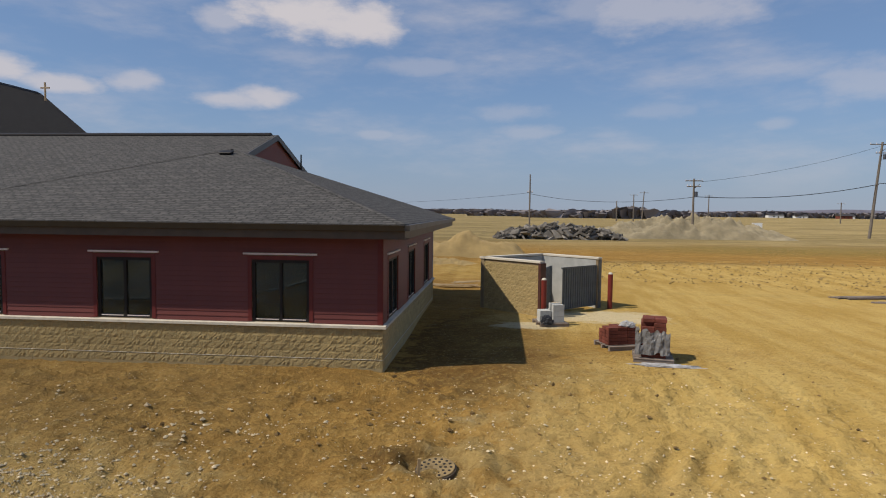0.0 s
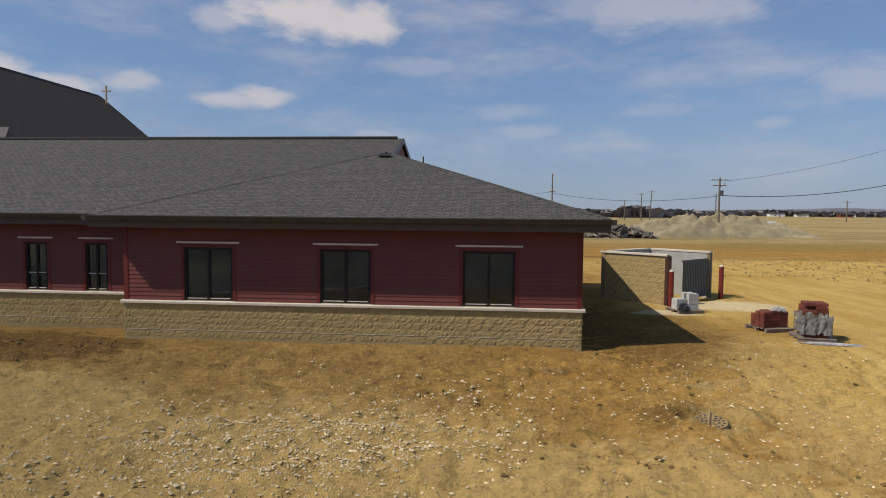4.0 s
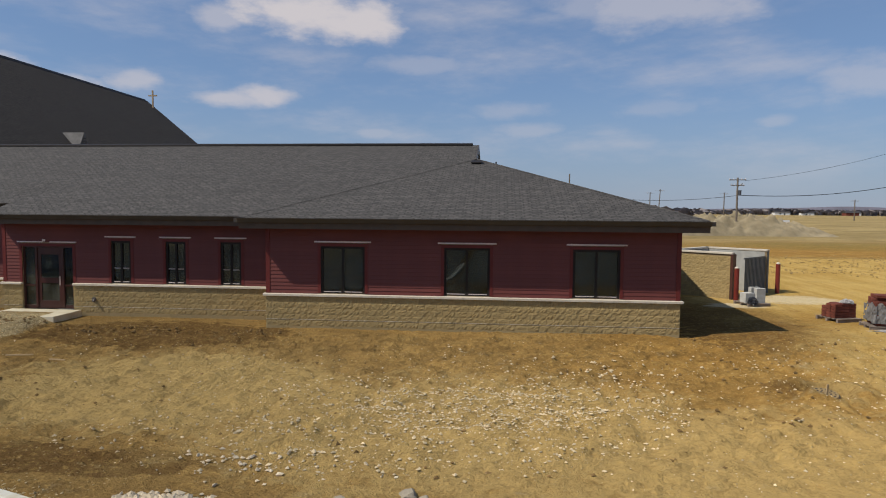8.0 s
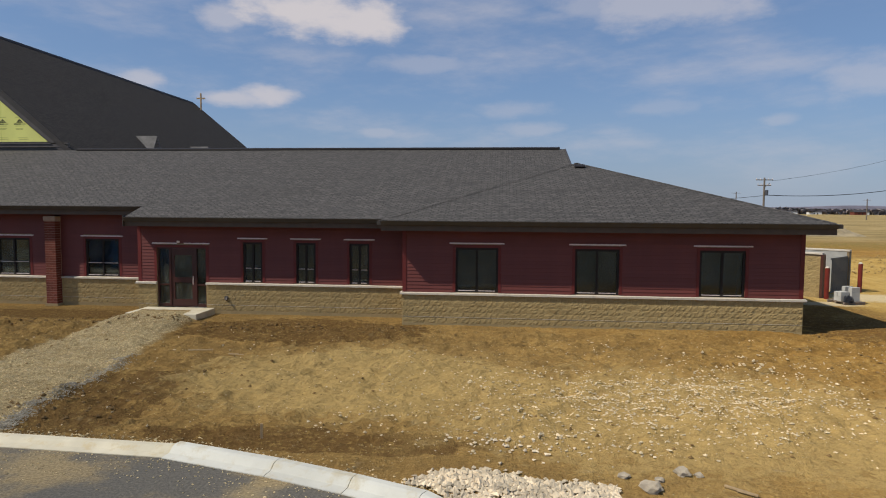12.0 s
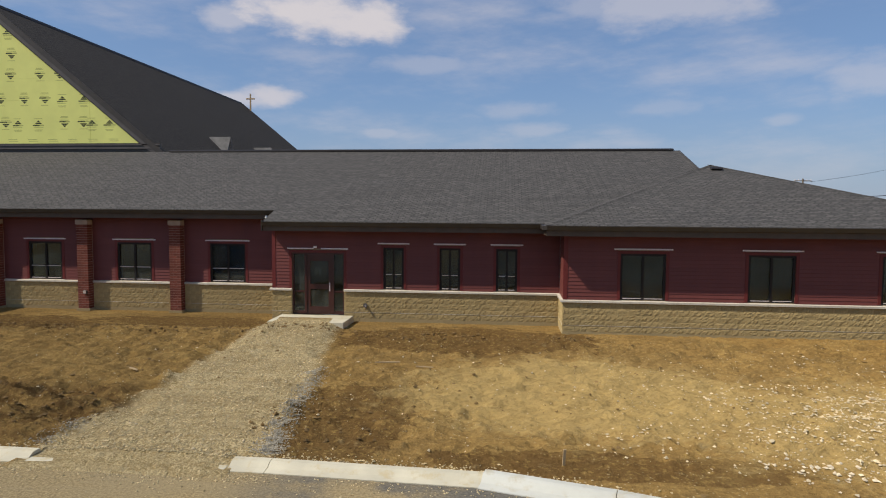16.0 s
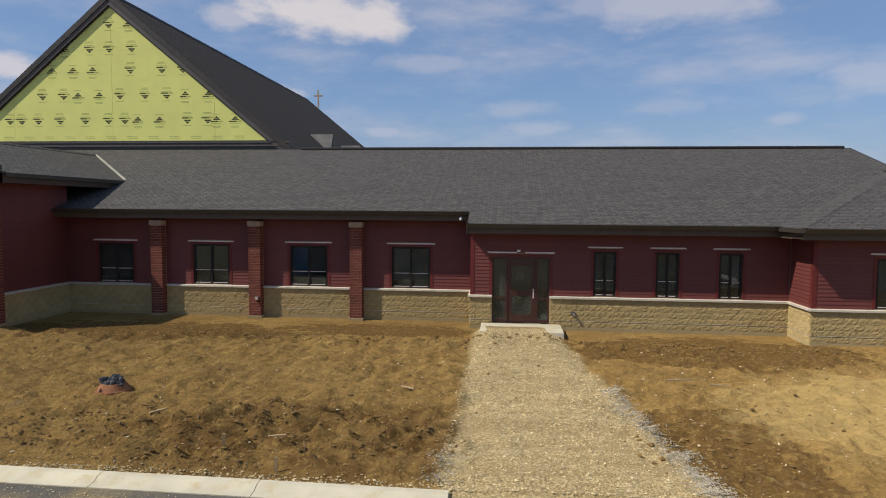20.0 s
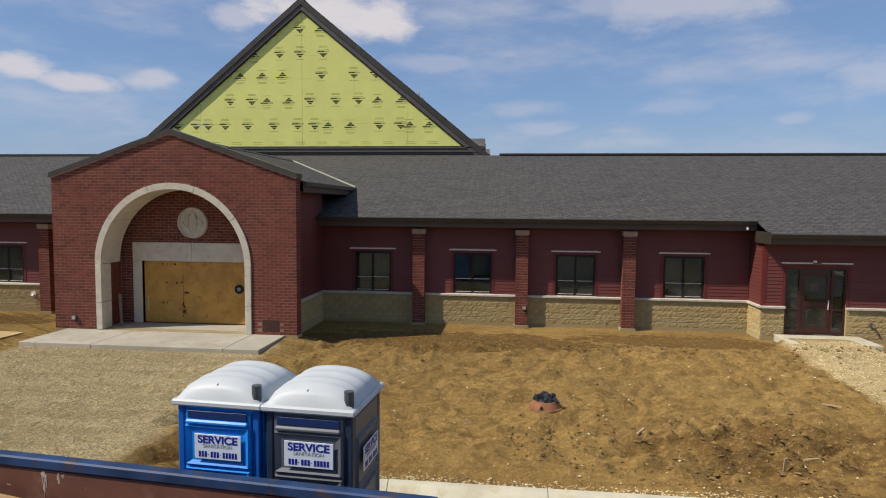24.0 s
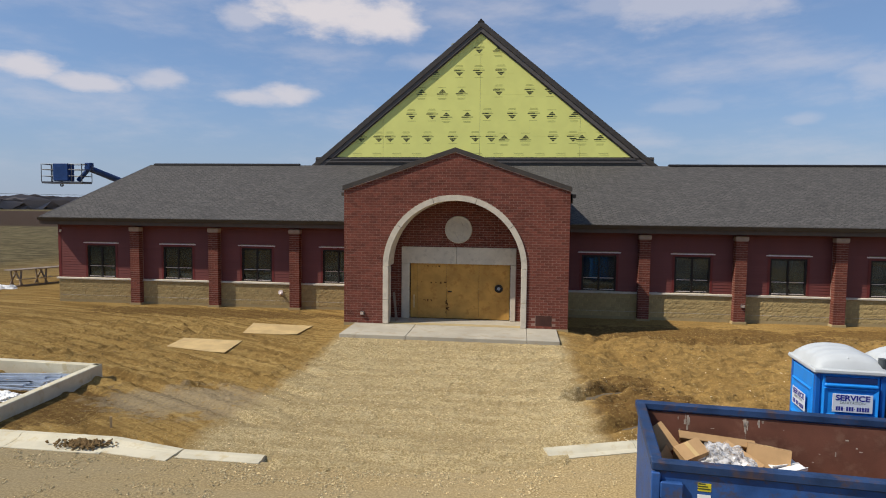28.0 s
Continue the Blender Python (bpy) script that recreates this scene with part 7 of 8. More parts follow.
def brick_stack(m, nx, ny, nz, label, sx=0.30, sy=0.10, sz=0.10):
    s = thing("brick_stack", m, label, "bricks", "stacked bricks")
    rg = random.Random(nx * 7 + nz)
    me = bpy.data.meshes.new("brick")
    bm = boxed(0.004, sx - 0.004, 0.004, sy * 2 - 0.006, 0.004, sz - 0.004, bevel=0.004)
    bm.to_mesh(me)
    bm.free()
    me.materials.append(BRICK)
    for k in range(nz):
        for j in range(ny):
            for i in range(nx):
                if k == nz - 1 and rg.random() < 0.18:
                    continue
                part("brick", me, None, s, m=pose(-nx * sx / 2 + i * sx + rg.uniform(-0.008, 0.008), -ny * sy + j * 2 * sy, k * sz))
    return s


gz = ground_z(4.15, 16.9)
PM = pose(4.10, 16.95, gz, 0, 0, -10)
pallet(PM)
brick_stack(PM @ pose(0, 0, 0.126), 2, 4, 9, "tall stack of new red bricks wrapped in torn plastic")
brick_stack(PM @ pose(0.03, 0.02, 1.03), 2, 3, 1, "red bricks laid on top of the wrapped stack")
PM2 = pose(3.45, 18.35, ground_z(3.45, 18.35), 0, 0, 18)
pallet(PM2)
brick_stack(PM2 @ pose(0, 0, 0.126), 3, 3, 5, "leaning stack of new red bricks on a pallet")


def drape(m, w, h, seed, label, material=None, fold=0.05):
    """A torn sheet hanging with folds."""
    bm = bmesh.new()
    n, k = 26, 18
    g = []
    for j in range(k + 1):
        g.append([bm.verts.new((-w / 2 + w * i / n, -fold * (0.6 + noise.noise((i * 0.35, j * 0.12, seed)) + 0.5 * noise.noise((i * 0.9, j * 0.4, seed + 5))), h * (j / k) * (1 - 0.18 * noise.noise((i * 0.3, 0, seed))) )) for i in range(n + 1)])
    for j in range(k):
        for i in range(n):
            if noise.noise((i * 0.22, j * 0.22, seed + 20)) < 0.55:
                bm.faces.new((g[j][i], g[j][i + 1], g[j + 1][i + 1], g[j + 1][i]))
    bmesh.ops.delete(bm, geom=[v for v in bm.verts if not v.link_faces], context="VERTS")
    return tagged(part("plastic_sheet", bm, material or GREY_FILM, None, "", m), label, "plastic sheet")


drape(PM @ pose(-0.04, -0.46, 0.22), 0.86, 0.62, 1.5, "torn cloudy plastic sheet draped round a brick stack")
drape(PM @ pose(-0.36, 0.0, 0.24, 0, 0, -90), 0.84, 0.60, 4.5, "torn cloudy plastic hanging from a brick stack")
crumple("plastic_sheet", pose(4.25, 16.25, ground_z(4.25, 16.25), 0, 0, -4), 0.75, 0.16, 0.05, PLASTIC, "white plastic sheeting bunched on the ground", "plastic sheet", 7.7, rough=0.5)
crumple("plastic_sheet", PM2 @ pose(0.25, -0.1, 0.625), 0.22, 0.2, 0.12, PLASTIC, "white plastic scrap beside the bricks", "plastic sheet", 2.1)

CM = pose(1.80, 21.75, ground_z(1.8, 21.75), 0, 0, 14)
pallet(CM, "grey timber pallet under concrete blocks")
cm = thing("block_stack", CM @ pose(0, 0, 0.126), "small stack of pale grey concrete blocks", "blocks")
for x, y, z in ((0.0, -0.2, 0), (0.0, 0.2, 0), (0.0, -0.2, 0.2), (0.0, 0.2, 0.2), (0.0, -0.2, 0.4), (0.03, 0.2, 0.4), (-0.42, 0.1, 0), (-0.44, -0.12, 0), (-0.42, 0.1, 0.2), (-0.43, -0.12, 0.2)):
    part("block", cells(bmesh.new(), x, x + 0.39, z, z + 0.19, y - 0.1, y + 0.09, []), CMU, cm)
crumple("black_bag", CM @ pose(-0.25, -0.42, 0.13), 0.20, 0.16, 0.24, BLACK_PLASTIC, "black plastic bag on a pallet", "bag", 6.0)

# ---- loose timber ----
rg = random.Random(21)


def boards(x, y, ang, n, ln, label, spread=0.5, mat=None):
    s = thing("timber_pile", pose(x, y, ground_z(x, y), 0, 0, ang), label, "timber")
    for i in range(n):
        part("board", boxed(0, ln * rg.uniform(0.7, 1.0), 0, 0.14, 0, 0.04), mat or GREY_WOOD, s, "", pose(rg.uniform(-0.3, 0.3), (i % 5) * 0.17 - spread / 2 + rg.uniform(-0.05, 0.05), 0.045 * (i // 5), 0, 0, rg.uniform(-4, 4)))
    return s


boards(15.9, 30.4, 14, 9, 3.4, "pile of weathered grey planks on the clay")
boards(16.8, 29.4, -6, 3, 2.6, "few grey planks lying on the clay")
boards(-3.6, 31.8, 0, 6, 3.0, "pale form boards beside the building", mat=LUMBER)
boards(-2.4, 33.8, 22, 4, 2.4, "scattered pale form boards", mat=LUMBER)
for pts, lb in ((((-57.45, 10.36), (-55.0, 9.75), (-55.18, 11.48), (-57.5, 11.56)), "weathered plywood sheet lying flat on the clay"), (((-55.7, 12.65), (-53.53, 12.65), (-53.46, 14.25), (-56.05, 14.38)), "warped plywood sheet with a lifted corner")):
    bm = bmesh.new()
    n = 8
    g = []
    for j in range(n + 1):
        row = []
        for i in range(n + 1):
            a = Vector(pts[0]).lerp(Vector(pts[1]), i / n)
            b = Vector(pts[3]).lerp(Vector(pts[2]), i / n)
            p = a.lerp(b, j / n)
            flat = sum(ground_z(p.x + 0.2 * u, p.y + 0.2 * v) for u in (-2, -1, 0, 1, 2) for v in (-2, -1, 0, 1, 2)) / 25
            row.append((p.x, p.y, flat + 0.03 + 0.03 * blend(i / n, 0.7, 1.0) * (1 - j / n)))
        g.append(row)
    top = [[bm.verts.new(v) for v in row] for row in g]
    low = [[bm.verts.new((v[0], v[1], v[2] - 0.02)) for v in row] for row in g]
    for j in range(n):
        for i in range(n):
            bm.faces.new((top[j][i], top[j][i + 1], top[j + 1][i + 1], top[j + 1][i]))
            bm.faces.new((low[j][i], low[j + 1][i], low[j + 1][i + 1], low[j][i + 1]))
    for i in range(n):
        bm.faces.new((low[0][i], low[0][i + 1], top[0][i + 1], top[0][i]))
        bm.faces.new((top[i][n], low[i][n], low[i + 1][n], top[i + 1][n]))
    tagged(part("plywood_sheet", bm, PLY_RAW), lb, "plywood", "plywood sheets on the clay")

# ---- low concrete frame with steel studs ----
pad = thing("concrete_curb_box", None, "low pale concrete curb walls round a storage bay", "curb wall")
for p, q in (((-57.25, 6.70), (-56.78, 0.9)), ((-57.25, 6.70), (-64.5, 6.95))):
    d = Vector((q[0] - p[0], q[1] - p[1], 0))
    ang = math.degrees(math.atan2(d.y, d.x))
    y0, y1 = (-0.22, 0.0) if p[1] > q[1] else (0.0, 0.22)
    part("curb", boxed(-0.0, d.length, y0, y1, -0.2, 0.42, bevel=0.015), CONCRETE, pad, "", pose(p[0], p[1], 0, 0, 0, ang))
studs = thing("steel_studs", pose(-60.9, 4.75, 0.06, 0, 0, 5), "bundle of shiny galvanised steel studs", "steel studs")
for i in range(26):
    part("stud", boxed(0, 2.9, 0, 0.09, 0, 0.04), STEEL, studs, "", pose(rg.uniform(-0.5, 0.5), (i % 9) * 0.15 + rg.uniform(-0.03, 0.03), 0.045 * (i // 9), 0, 0, rg.uniform(-6, 6)))
crumple("white_sheet", pose(-58.5, 4.3, 0.1), 0.6, 0.3, 0.12, WHITE, "white wrapped bundle beside the studs", "sheet", 3.9)

# ---- trestle bench ----
tr = thing("plank_trestle", pose(-74.7, 22.6, ground_z(-74.7, 22.6), 0, 0, 68), "long grey timber trestle bench", "trestle")
for k in range(3):
    part("top_plank", boxed(0, 5.2, -0.42 + 0.28 * k, -0.17 + 0.28 * k, 0.92, 0.97), GREY_WOOD, tr)
for x in (0.3, 1.7, 3.2, 4.8):
    for s in (-1, 1):
        part("leg", tube(bmesh.new(), (x, s * 0.25, 0.92), (x + 0.25, s * 0.55, 0.0), 0.05, sides=4), GREY_WOOD, tr)
        part("leg", tube(bmesh.new(), (x + 0.35, s * 0.25, 0.92), (x + 0.1, s * 0.55, 0.0), 0.05, sides=4), GREY_WOOD, tr)
part("lower_plank", boxed(0.2, 5.0, -0.75, -0.50, 0.40, 0.44), LUMBER, tr)
part("ground_sill", boxed(-0.2, 5.4, -0.62, -0.5, 0.0, 0.09), GREY_WOOD, tr)
crumple("plastic_sheet", pose(-74.6, 21.6, ground_z(-74.6, 21.6), 0, 0, 20), 1.1, 0.45, 0.20, WHITE, "white plastic sheet bunched beside the trestle", "plastic sheet", 8.2)

# ---- boom lift ----
lift = thing("boom_lift", pose(-71.9, 25.6, 0), "blue boom lift with a raised railed work basket", "boom lift")
bx0, bx1, by0, by1, bz = -2.55, 0.15, -0.45, 0.45, 6.30
part("basket_floor", boxed(bx0, bx1, by0, by1, bz, bz + 0.12), LIFT_DARK, lift)
for z in (6.75, 7.15, 7.48):
    for y in (by0, by1):
        part("rail", tube(bmesh.new(), (bx0, y, z), (bx1, y, z), 0.025, sides=6), LIFT_DARK, lift)
    for x in (bx0, bx1):
        part("rail", tube(bmesh.new(), (x, by0, z), (x, by1, z), 0.025, sides=6), LIFT_DARK, lift)
for i in range(5):
    x = bx0 + (bx1 - bx0) * i / 4
    for y in (by0, by1):
        part("stanchion", tube(bmesh.new(), (x, y, bz + 0.1), (x, y, 7.48), 0.025, sides=6), LIFT_DARK, lift)
part("control_box", boxed(-1.75, -0.75, -0.50, 0.10, 6.45, 7.52, bevel=0.03), LIFT_BLUE, lift, "dark blue control console")
part("hook", ring(-1.55, 6.22, 0.11, 0.11, -0.03, 0.03, 0.05), LIFT_DARK, lift)
part("jib", tube(bmesh.new(), (-0.5, 0.1, 6.5), (0.35, 0.2, 7.42), 0.14, sides=8), LIFT_BLUE, lift)
part("boom", tube(bmesh.new(), (0.0, 0.2, 7.32), (3.2, 18.0, 2.3), 0.20, 0.27, sides=8), LIFT_BLUE, lift)
part("knuckle", boxed(0.0, 0.35, 0.0, 0.4, 7.15, 7.6, bevel=0.03), LIFT_BLUE, lift)
part("chassis", boxed(2.4, 4.4, 15.5, 19.0, 0.5, 2.3, bevel=0.1), LIFT_BLUE, lift)
for x in (2.3, 4.2):
    for y in (16.0, 18.5):
        part("wheel", tube(bmesh.new(), (x, y, 0.45), (x + 0.35, y, 0.45), 0.45, sides=18), BLACK_PLASTIC, lift)

# ---- small fittings on the walls ----
for x, y, z, lb in ((-35.66, PIER_Y - 0.045, 1.00, "grey outlet box on a brick pier"), (-51.35, PY - 0.045, 0.86, "small white hose outlet on the brick portal")):
    o = thing("outlet_box", pose(x, y, z), lb, "outlet box", "outlet boxes")
    part("box", boxed(-0.08, 0.08, -0.045, 0.045, -0.07, 0.07, bevel=0.01), TRIM_GREY, o)
    part("cover", boxed(-0.06, 0.06, -0.055, -0.045, -0.05, 0.05), CAP, o)
for x, y, z, r, m in ((-56.4, LONG_Y, 0.98, 0.12, LINTEL), (-23.7, MID_Y, 0.85, 0.08, TRIM_GREY)):
    o = thing("wall_outlet_pipe", pose(x, y - 0.02, z), "round metal pipe outlet with a collar on the block wall", "pipe outlet", "pipe outlets")
    part("collar", tube(bmesh.new(), (0, 0, 0), (0, -0.05, 0), r, sides=18), m, o)
    part("stub", tube(bmesh.new(), (0.02, -0.05, 0), (0.05, -0.13, -0.08), r * 0.45, sides=12), m, o)
for x, y, z in ((-27.75, LONG_EAVE - 0.02, main_z(LONG_EAVE) - 0.26), (-67.75, LONG_Y - 0.02, 3.75)):
    o = thing("camera_dome", pose(x, y, z), "small white dome camera under the eave", "camera", "cameras under the eaves")
    part("mount", boxed(-0.04, 0.04, -0.03, 0.04, -0.02, 0.05, bevel=0.008), WHITE, o)
    bm = bmesh.new()
    bmesh.ops.create_uvsphere(bm, u_segments=12, v_segments=8, radius=0.045)
    part("dome", bm, WHITE, o, "", pose(0, -0.03, -0.04))
o = thing("attic_vent", pose(-9.62, 21.5, WZ + (21.5 - WY) * SLOPE + 0.02, 18.4), "low dark square roof vent", "roof vent")
part("cap", boxed(-0.24, 0.24, -0.16, 0.16, 0.03, 0.08, bevel=0.02), FRAME, o)
part("skirt", boxed(-0.20, 0.20, -0.12, 0.12, -0.04, 0.03), FRAME, o)
o = thing("plumbing_stack", pose(-8.85, 27.4, 6.0), "thin black vent pipe above the wing roof", "vent pipe")
part("pipe", tube(bmesh.new(), (0, 0, 0), (0, 0, 0.75), 0.035, sides=10), FRAME, o)
part("collar", tube(bmesh.new(), (0, 0, 0), (0, 0, 0.08), 0.14, 0.07, sides=10), FRAME, o)
o = thing("leaning_board", pose(-50.12, 14.85, 0.47), "short grey board leaning inside the porch", "board")
part("board", boxed(-0.045, 0.045, -0.02, 0.02, 0, 1.15), GREY_WOOD, o, "", pose(0, 0, 0, -6, -7, 0))

# ---- stones, clods and litter ----
OCTA = ((1, 0, 0), (-1, 0, 0), (0, 1, 0), (0, -1, 0), (0, 0, 1), (0, 0, -1))
OCTF = ((0, 2, 4), (2, 1, 4), (1, 3, 4), (3, 0, 4), (2, 0, 5), (1, 2, 5), (3, 1, 5), (0, 3, 5))


def stones(name, spots, material, label, category, sink=0.35):
    """Many irregular stones as one mesh; spots: x, y, size."""
    gen = np.random.default_rng(len(spots))
    base = np.array(OCTA, float)
    verts, faces = [], []
    for i, (x, y, s) in enumerate(spots):
        k = gen.uniform(0.6, 1.25, (6, 1)) * base
        k[:, :2] += gen.uniform(-0.25, 0.25, (6, 2))
        k *= np.array((gen.uniform(0.8, 1.4), gen.uniform(0.8, 1.2), gen.uniform(0.5, 0.85)))
        a = gen.uniform(0, 6.28)
        c, d = math.cos(a), math.sin(a)
        z = ground_z(x, y) if not (-62 < x < -11.5 and y < kerb_y(x)) else 0.0
        for p in k * s:
            verts.append((x + c * p[0] - d * p[1], y + d * p[0] + c * p[1], z + p[2] + s * sink))
        faces += [tuple(6 * i + j for j in f) for f in OCTF]
    me = bpy.data.meshes.new(name)
    me.from_pydata(verts, [], faces)
    me.materials.append(material)
    return tagged(new(name, me), label, category, "", "stuff")


rg = random.Random(77)


def scatter(n, cx, cy, rx, ry, lo, hi, ymin=4.6):
    out = []
    while len(out) < n:
        a, r = rg.uniform(0, 6.28), math.sqrt(rg.random())
        x, y = cx + rx * r * math.cos(a), cy + ry * r * math.sin(a)
        if y > ymin and (y < 15.2 or x > -2.6) and not (-52 < x < -43 and y > 11.8):
            out.append((x, y, lo + (hi - lo) * rg.random() ** 2.5))
    return out


spots = scatter(3000, -9.0, 8.2, 2.8, 1.5, 0.009, 0.040) + scatter(1500, -9.5, 8.0, 4.8, 2.6, 0.009, 0.045) + scatter(600, -12, 6.0, 5, 1.6, 0.008, 0.045) + scatter(1900, -5, 9, 12, 5.5, 0.008, 0.040) + scatter(1500, 3, 10, 6, 5, 0.007, 0.034) + scatter(400, -6.5, 9.2, 2.2, 1.6, 0.010, 0.05) + scatter(60, -12, 6.2, 1.6, 0.9, 0.02, 0.07)
spots += scatter(900, -27, 9, 16, 5, 0.006, 0.04) + scatter(120, -6, 11.5, 3, 1.0, 0.02, 0.07)
stones("scattered_stones", spots, PALE_STONE, "pale stones scattered over the clay", "stones")
dirt = [(rg.gauss(-54.15, 0.27), rg.gauss(1.83, 0.10), rg.uniform(0.015, 0.05)) for _ in range(420)]
stones("kerb_dirt", dirt, CLOD, "brown dirt spilt over the kerb", "dirt", 2.2)
stones("clay_clods", scatter(1500, -31.5, 6.4, 4.8, 1.7, 0.008, 0.06) + scatter(160, -22, 6.8, 1.8, 2.0, 0.015, 0.07) + scatter(160, -58, 10, 8, 3.5, 0.008, 0.05) + scatter(600, -30, 15.0, 7, 1.0, 0.01, 0.07) + scatter(250, -20, 14.6, 4.5, 0.8, 0.02, 0.08)
       + scatter(500, -41.8, 7.2, 1.6, 1.8, 0.008, 0.05) + scatter(500, -10, 9.5, 12, 4.8, 0.010, 0.06) + scatter(350, -34, 11, 9, 5.0, 0.010, 0.06) + scatter(300, 2, 12, 8, 6, 0.015, 0.07), CLOD, "dark brown clods of turned clay", "clods")
stones("far_clods", scatter(3200, 24, 44, 22, 12, 0.02, 0.10), SAND, "yellow clods over the graded ground", "clods")
lane_spots = []
while len(lane_spots) < 11000:
    y = rg.uniform(3.6, 16.0)
    half = 1.35 + 0.07 * (16 - y)
    x = -25.3 - 0.075 * (y - 10) + half * rg.uniform(-1.05, 1.05) * (1 + 0.1 * noise.noise((y * 0.7, 2, 2)))
    if y < 15.75:
        lane_spots.append((x, y, 0.007 + 0.022 * rg.random() ** 2))
while len(lane_spots) < 21000:
    y = rg.uniform(0.5, 11.8)
    x = -47.6 + rg.uniform(-1, 1) * (4.0 + 0.03 * (13 - y)) * (1 + 0.08 * noise.noise((y * 0.6, 5, 2)))
    if y > 0.8:
        lane_spots.append((x, y, 0.008 + 0.020 * rg.random() ** 3))
stones("path_gravel", lane_spots, TAN_STONE, "loose tan crushed stone of the paths", "gravel", 0.25)
edge = [(-25.3 - 0.075 * (v - 10) + (1.40 + 0.07 * (16 - v)) + 0.10 * noise.noise((v * 1.3, 1, 1)) + max(-0.4, min(0.4, rg.gauss(0, 0.15))), v, rg.uniform(0.010, 0.024)) for v in (4.7 + 5.6 * rg.random() ** 1.3 for i in range(3600))]
edge += [(-25.3 - 0.075 * (v - 10) - (1.40 + 0.07 * (16 - v)) - rg.gauss(0.05, 0.16), v, rg.uniform(0.010, 0.022)) for v in (4.7 + 1.6 * rg.random() ** 1.5 for i in range(350))]
stones("edge_gravel", edge, matter("grey_gravel", (0.40, 0.355, 0.265), 0.95, vary=0.2, island=0.3), "grey gravel along the edge of the path", "gravel")
kerbside = [(x, kerb_y(x) + abs(rg.gauss(0.08, 0.12)), rg.uniform(0.01, 0.028)) for x in (rg.uniform(-43, -12.6) for _ in range(2600))]
kerbside += [(x, kerb_y(x) - 0.5 - abs(rg.gauss(0, 0.5)), rg.uniform(0.008, 0.022)) for x in (rg.uniform(-57, -14) for _ in range(2600)) if kerb_y(x) > -5]
while len(kerbside) < 12500:
    x, y = rg.uniform(-58, -43.5), rg.uniform(-2.2, 2.0)
    if y < kerb_y(x) - 0.3 and noise.noise((x * 0.9, y * 1.6, 4.0)) + 0.5 * noise.noise((x * 3.0, y * 4.0, 1.0)) > 0.08 + 0.2 * rg.random():
        kerbside.append((x, y, 0.008 + 0.020 * rg.random() ** 2))
stones("kerb_gravel", kerbside, TAN_STONE, "fine tan gravel spilt along the kerb", "gravel")
rip = []
while len(rip) < 3600:
    x = rg.uniform(-14.9, -11.1)
    y = rg.uniform(2.3, 3.35 + 0.55 * noise.noise((x * 1.3, 0.5, 3.0)) + 0.25 * rg.random() ** 3)
    if y > kerb_y(x) + 0.12:
        rip.append((x, y, 0.018 + 0.05 * rg.random() ** 1.6))
rip += [(rg.gauss(-12.6, 0.8), rg.gauss(5.0, 0.35), 0.012 + 0.04 * rg.random() ** 2) for _ in range(110)]
RIPRAP = matter("white_riprap", (0.66, 0.56, 0.40), 0.95, vary=0.15, island=0.25)
stones("stone_heap", rip, RIPRAP, "low heap of white broken stone by the kerb", "stones", 0.5)
RUBBLE_GREY = matter("grey_broken_concrete", (0.40, 0.34, 0.25), 0.95, vary=0.25, scale=5, bump=0.5, second=(0.28, 0.22, 0.14))
for x, y, s in ((-10.56, 3.40, 0.17), (-9.9, 4.05, 0.14), (-9.65, 4.0, 0.08), (-10.35, 3.75, 0.08), (-10.9, 3.85, 0.09)):
    bm = bmesh.new()
    bmesh.ops.create_icosphere(bm, subdivisions=2, radius=s)
    for v in bm.verts:
        v.co *= 1 + 0.55 * noise.noise(v.co * 1.5 / s + Vector((x, y, 0))) + 0.2 * noise.noise(v.co * 5.0 / s)
        v.co.z *= 0.6
    tagged(part("concrete_chunk", bm, RUBBLE_GREY, None, "", pose(x, y, ground_z(x, y) + s * 0.2)), "broken lump of pale concrete on the clay", "concrete lump", "broken concrete lumps")
for x, y, a, ln in ((-22.02, 10.8, 12, 0.7), (-20.9, 11.0, -8, 0.5), (-33.5, 7.0, 60, 0.4), (-30.6, 6.2, 20, 0.35), (-28.6, 9.8, -30, 0.4), (-9.0, 3.3, 140, 0.5), (-7.9, 3.0, 130, 0.4)):
    s = thing("wood_splinter", pose(x, y, ground_z(x, y) + 0.03, 0, 0, a), "pale splintered stick lying on the clay", "stick", "sticks on the clay")
    part("stick", boxed(0, ln, -0.02, 0.02, -0.01, 0.02), LUMBER, s)
    part("sliver", boxed(0.05, ln * 0.6, 0.015, 0.035, 0.0, 0.015), LUMBER, s, "", pose(0, 0, 0, 0, 0, 5))
for x, y in ((-1.2, 9.75), (-17.4, 4.75), (-29.9, 4.8), (-54.2, 2.75), (-31.2, 5.6)):
    s = thing("survey_stake", pose(x, y, ground_z(x, y) - 0.03, 3, 2, 15), "short wooden survey stake in the clay", "stake", "survey stakes")
    part("stake", boxed(-0.025, 0.025, -0.012, 0.012, 0.0, 0.30), LUMBER, s)

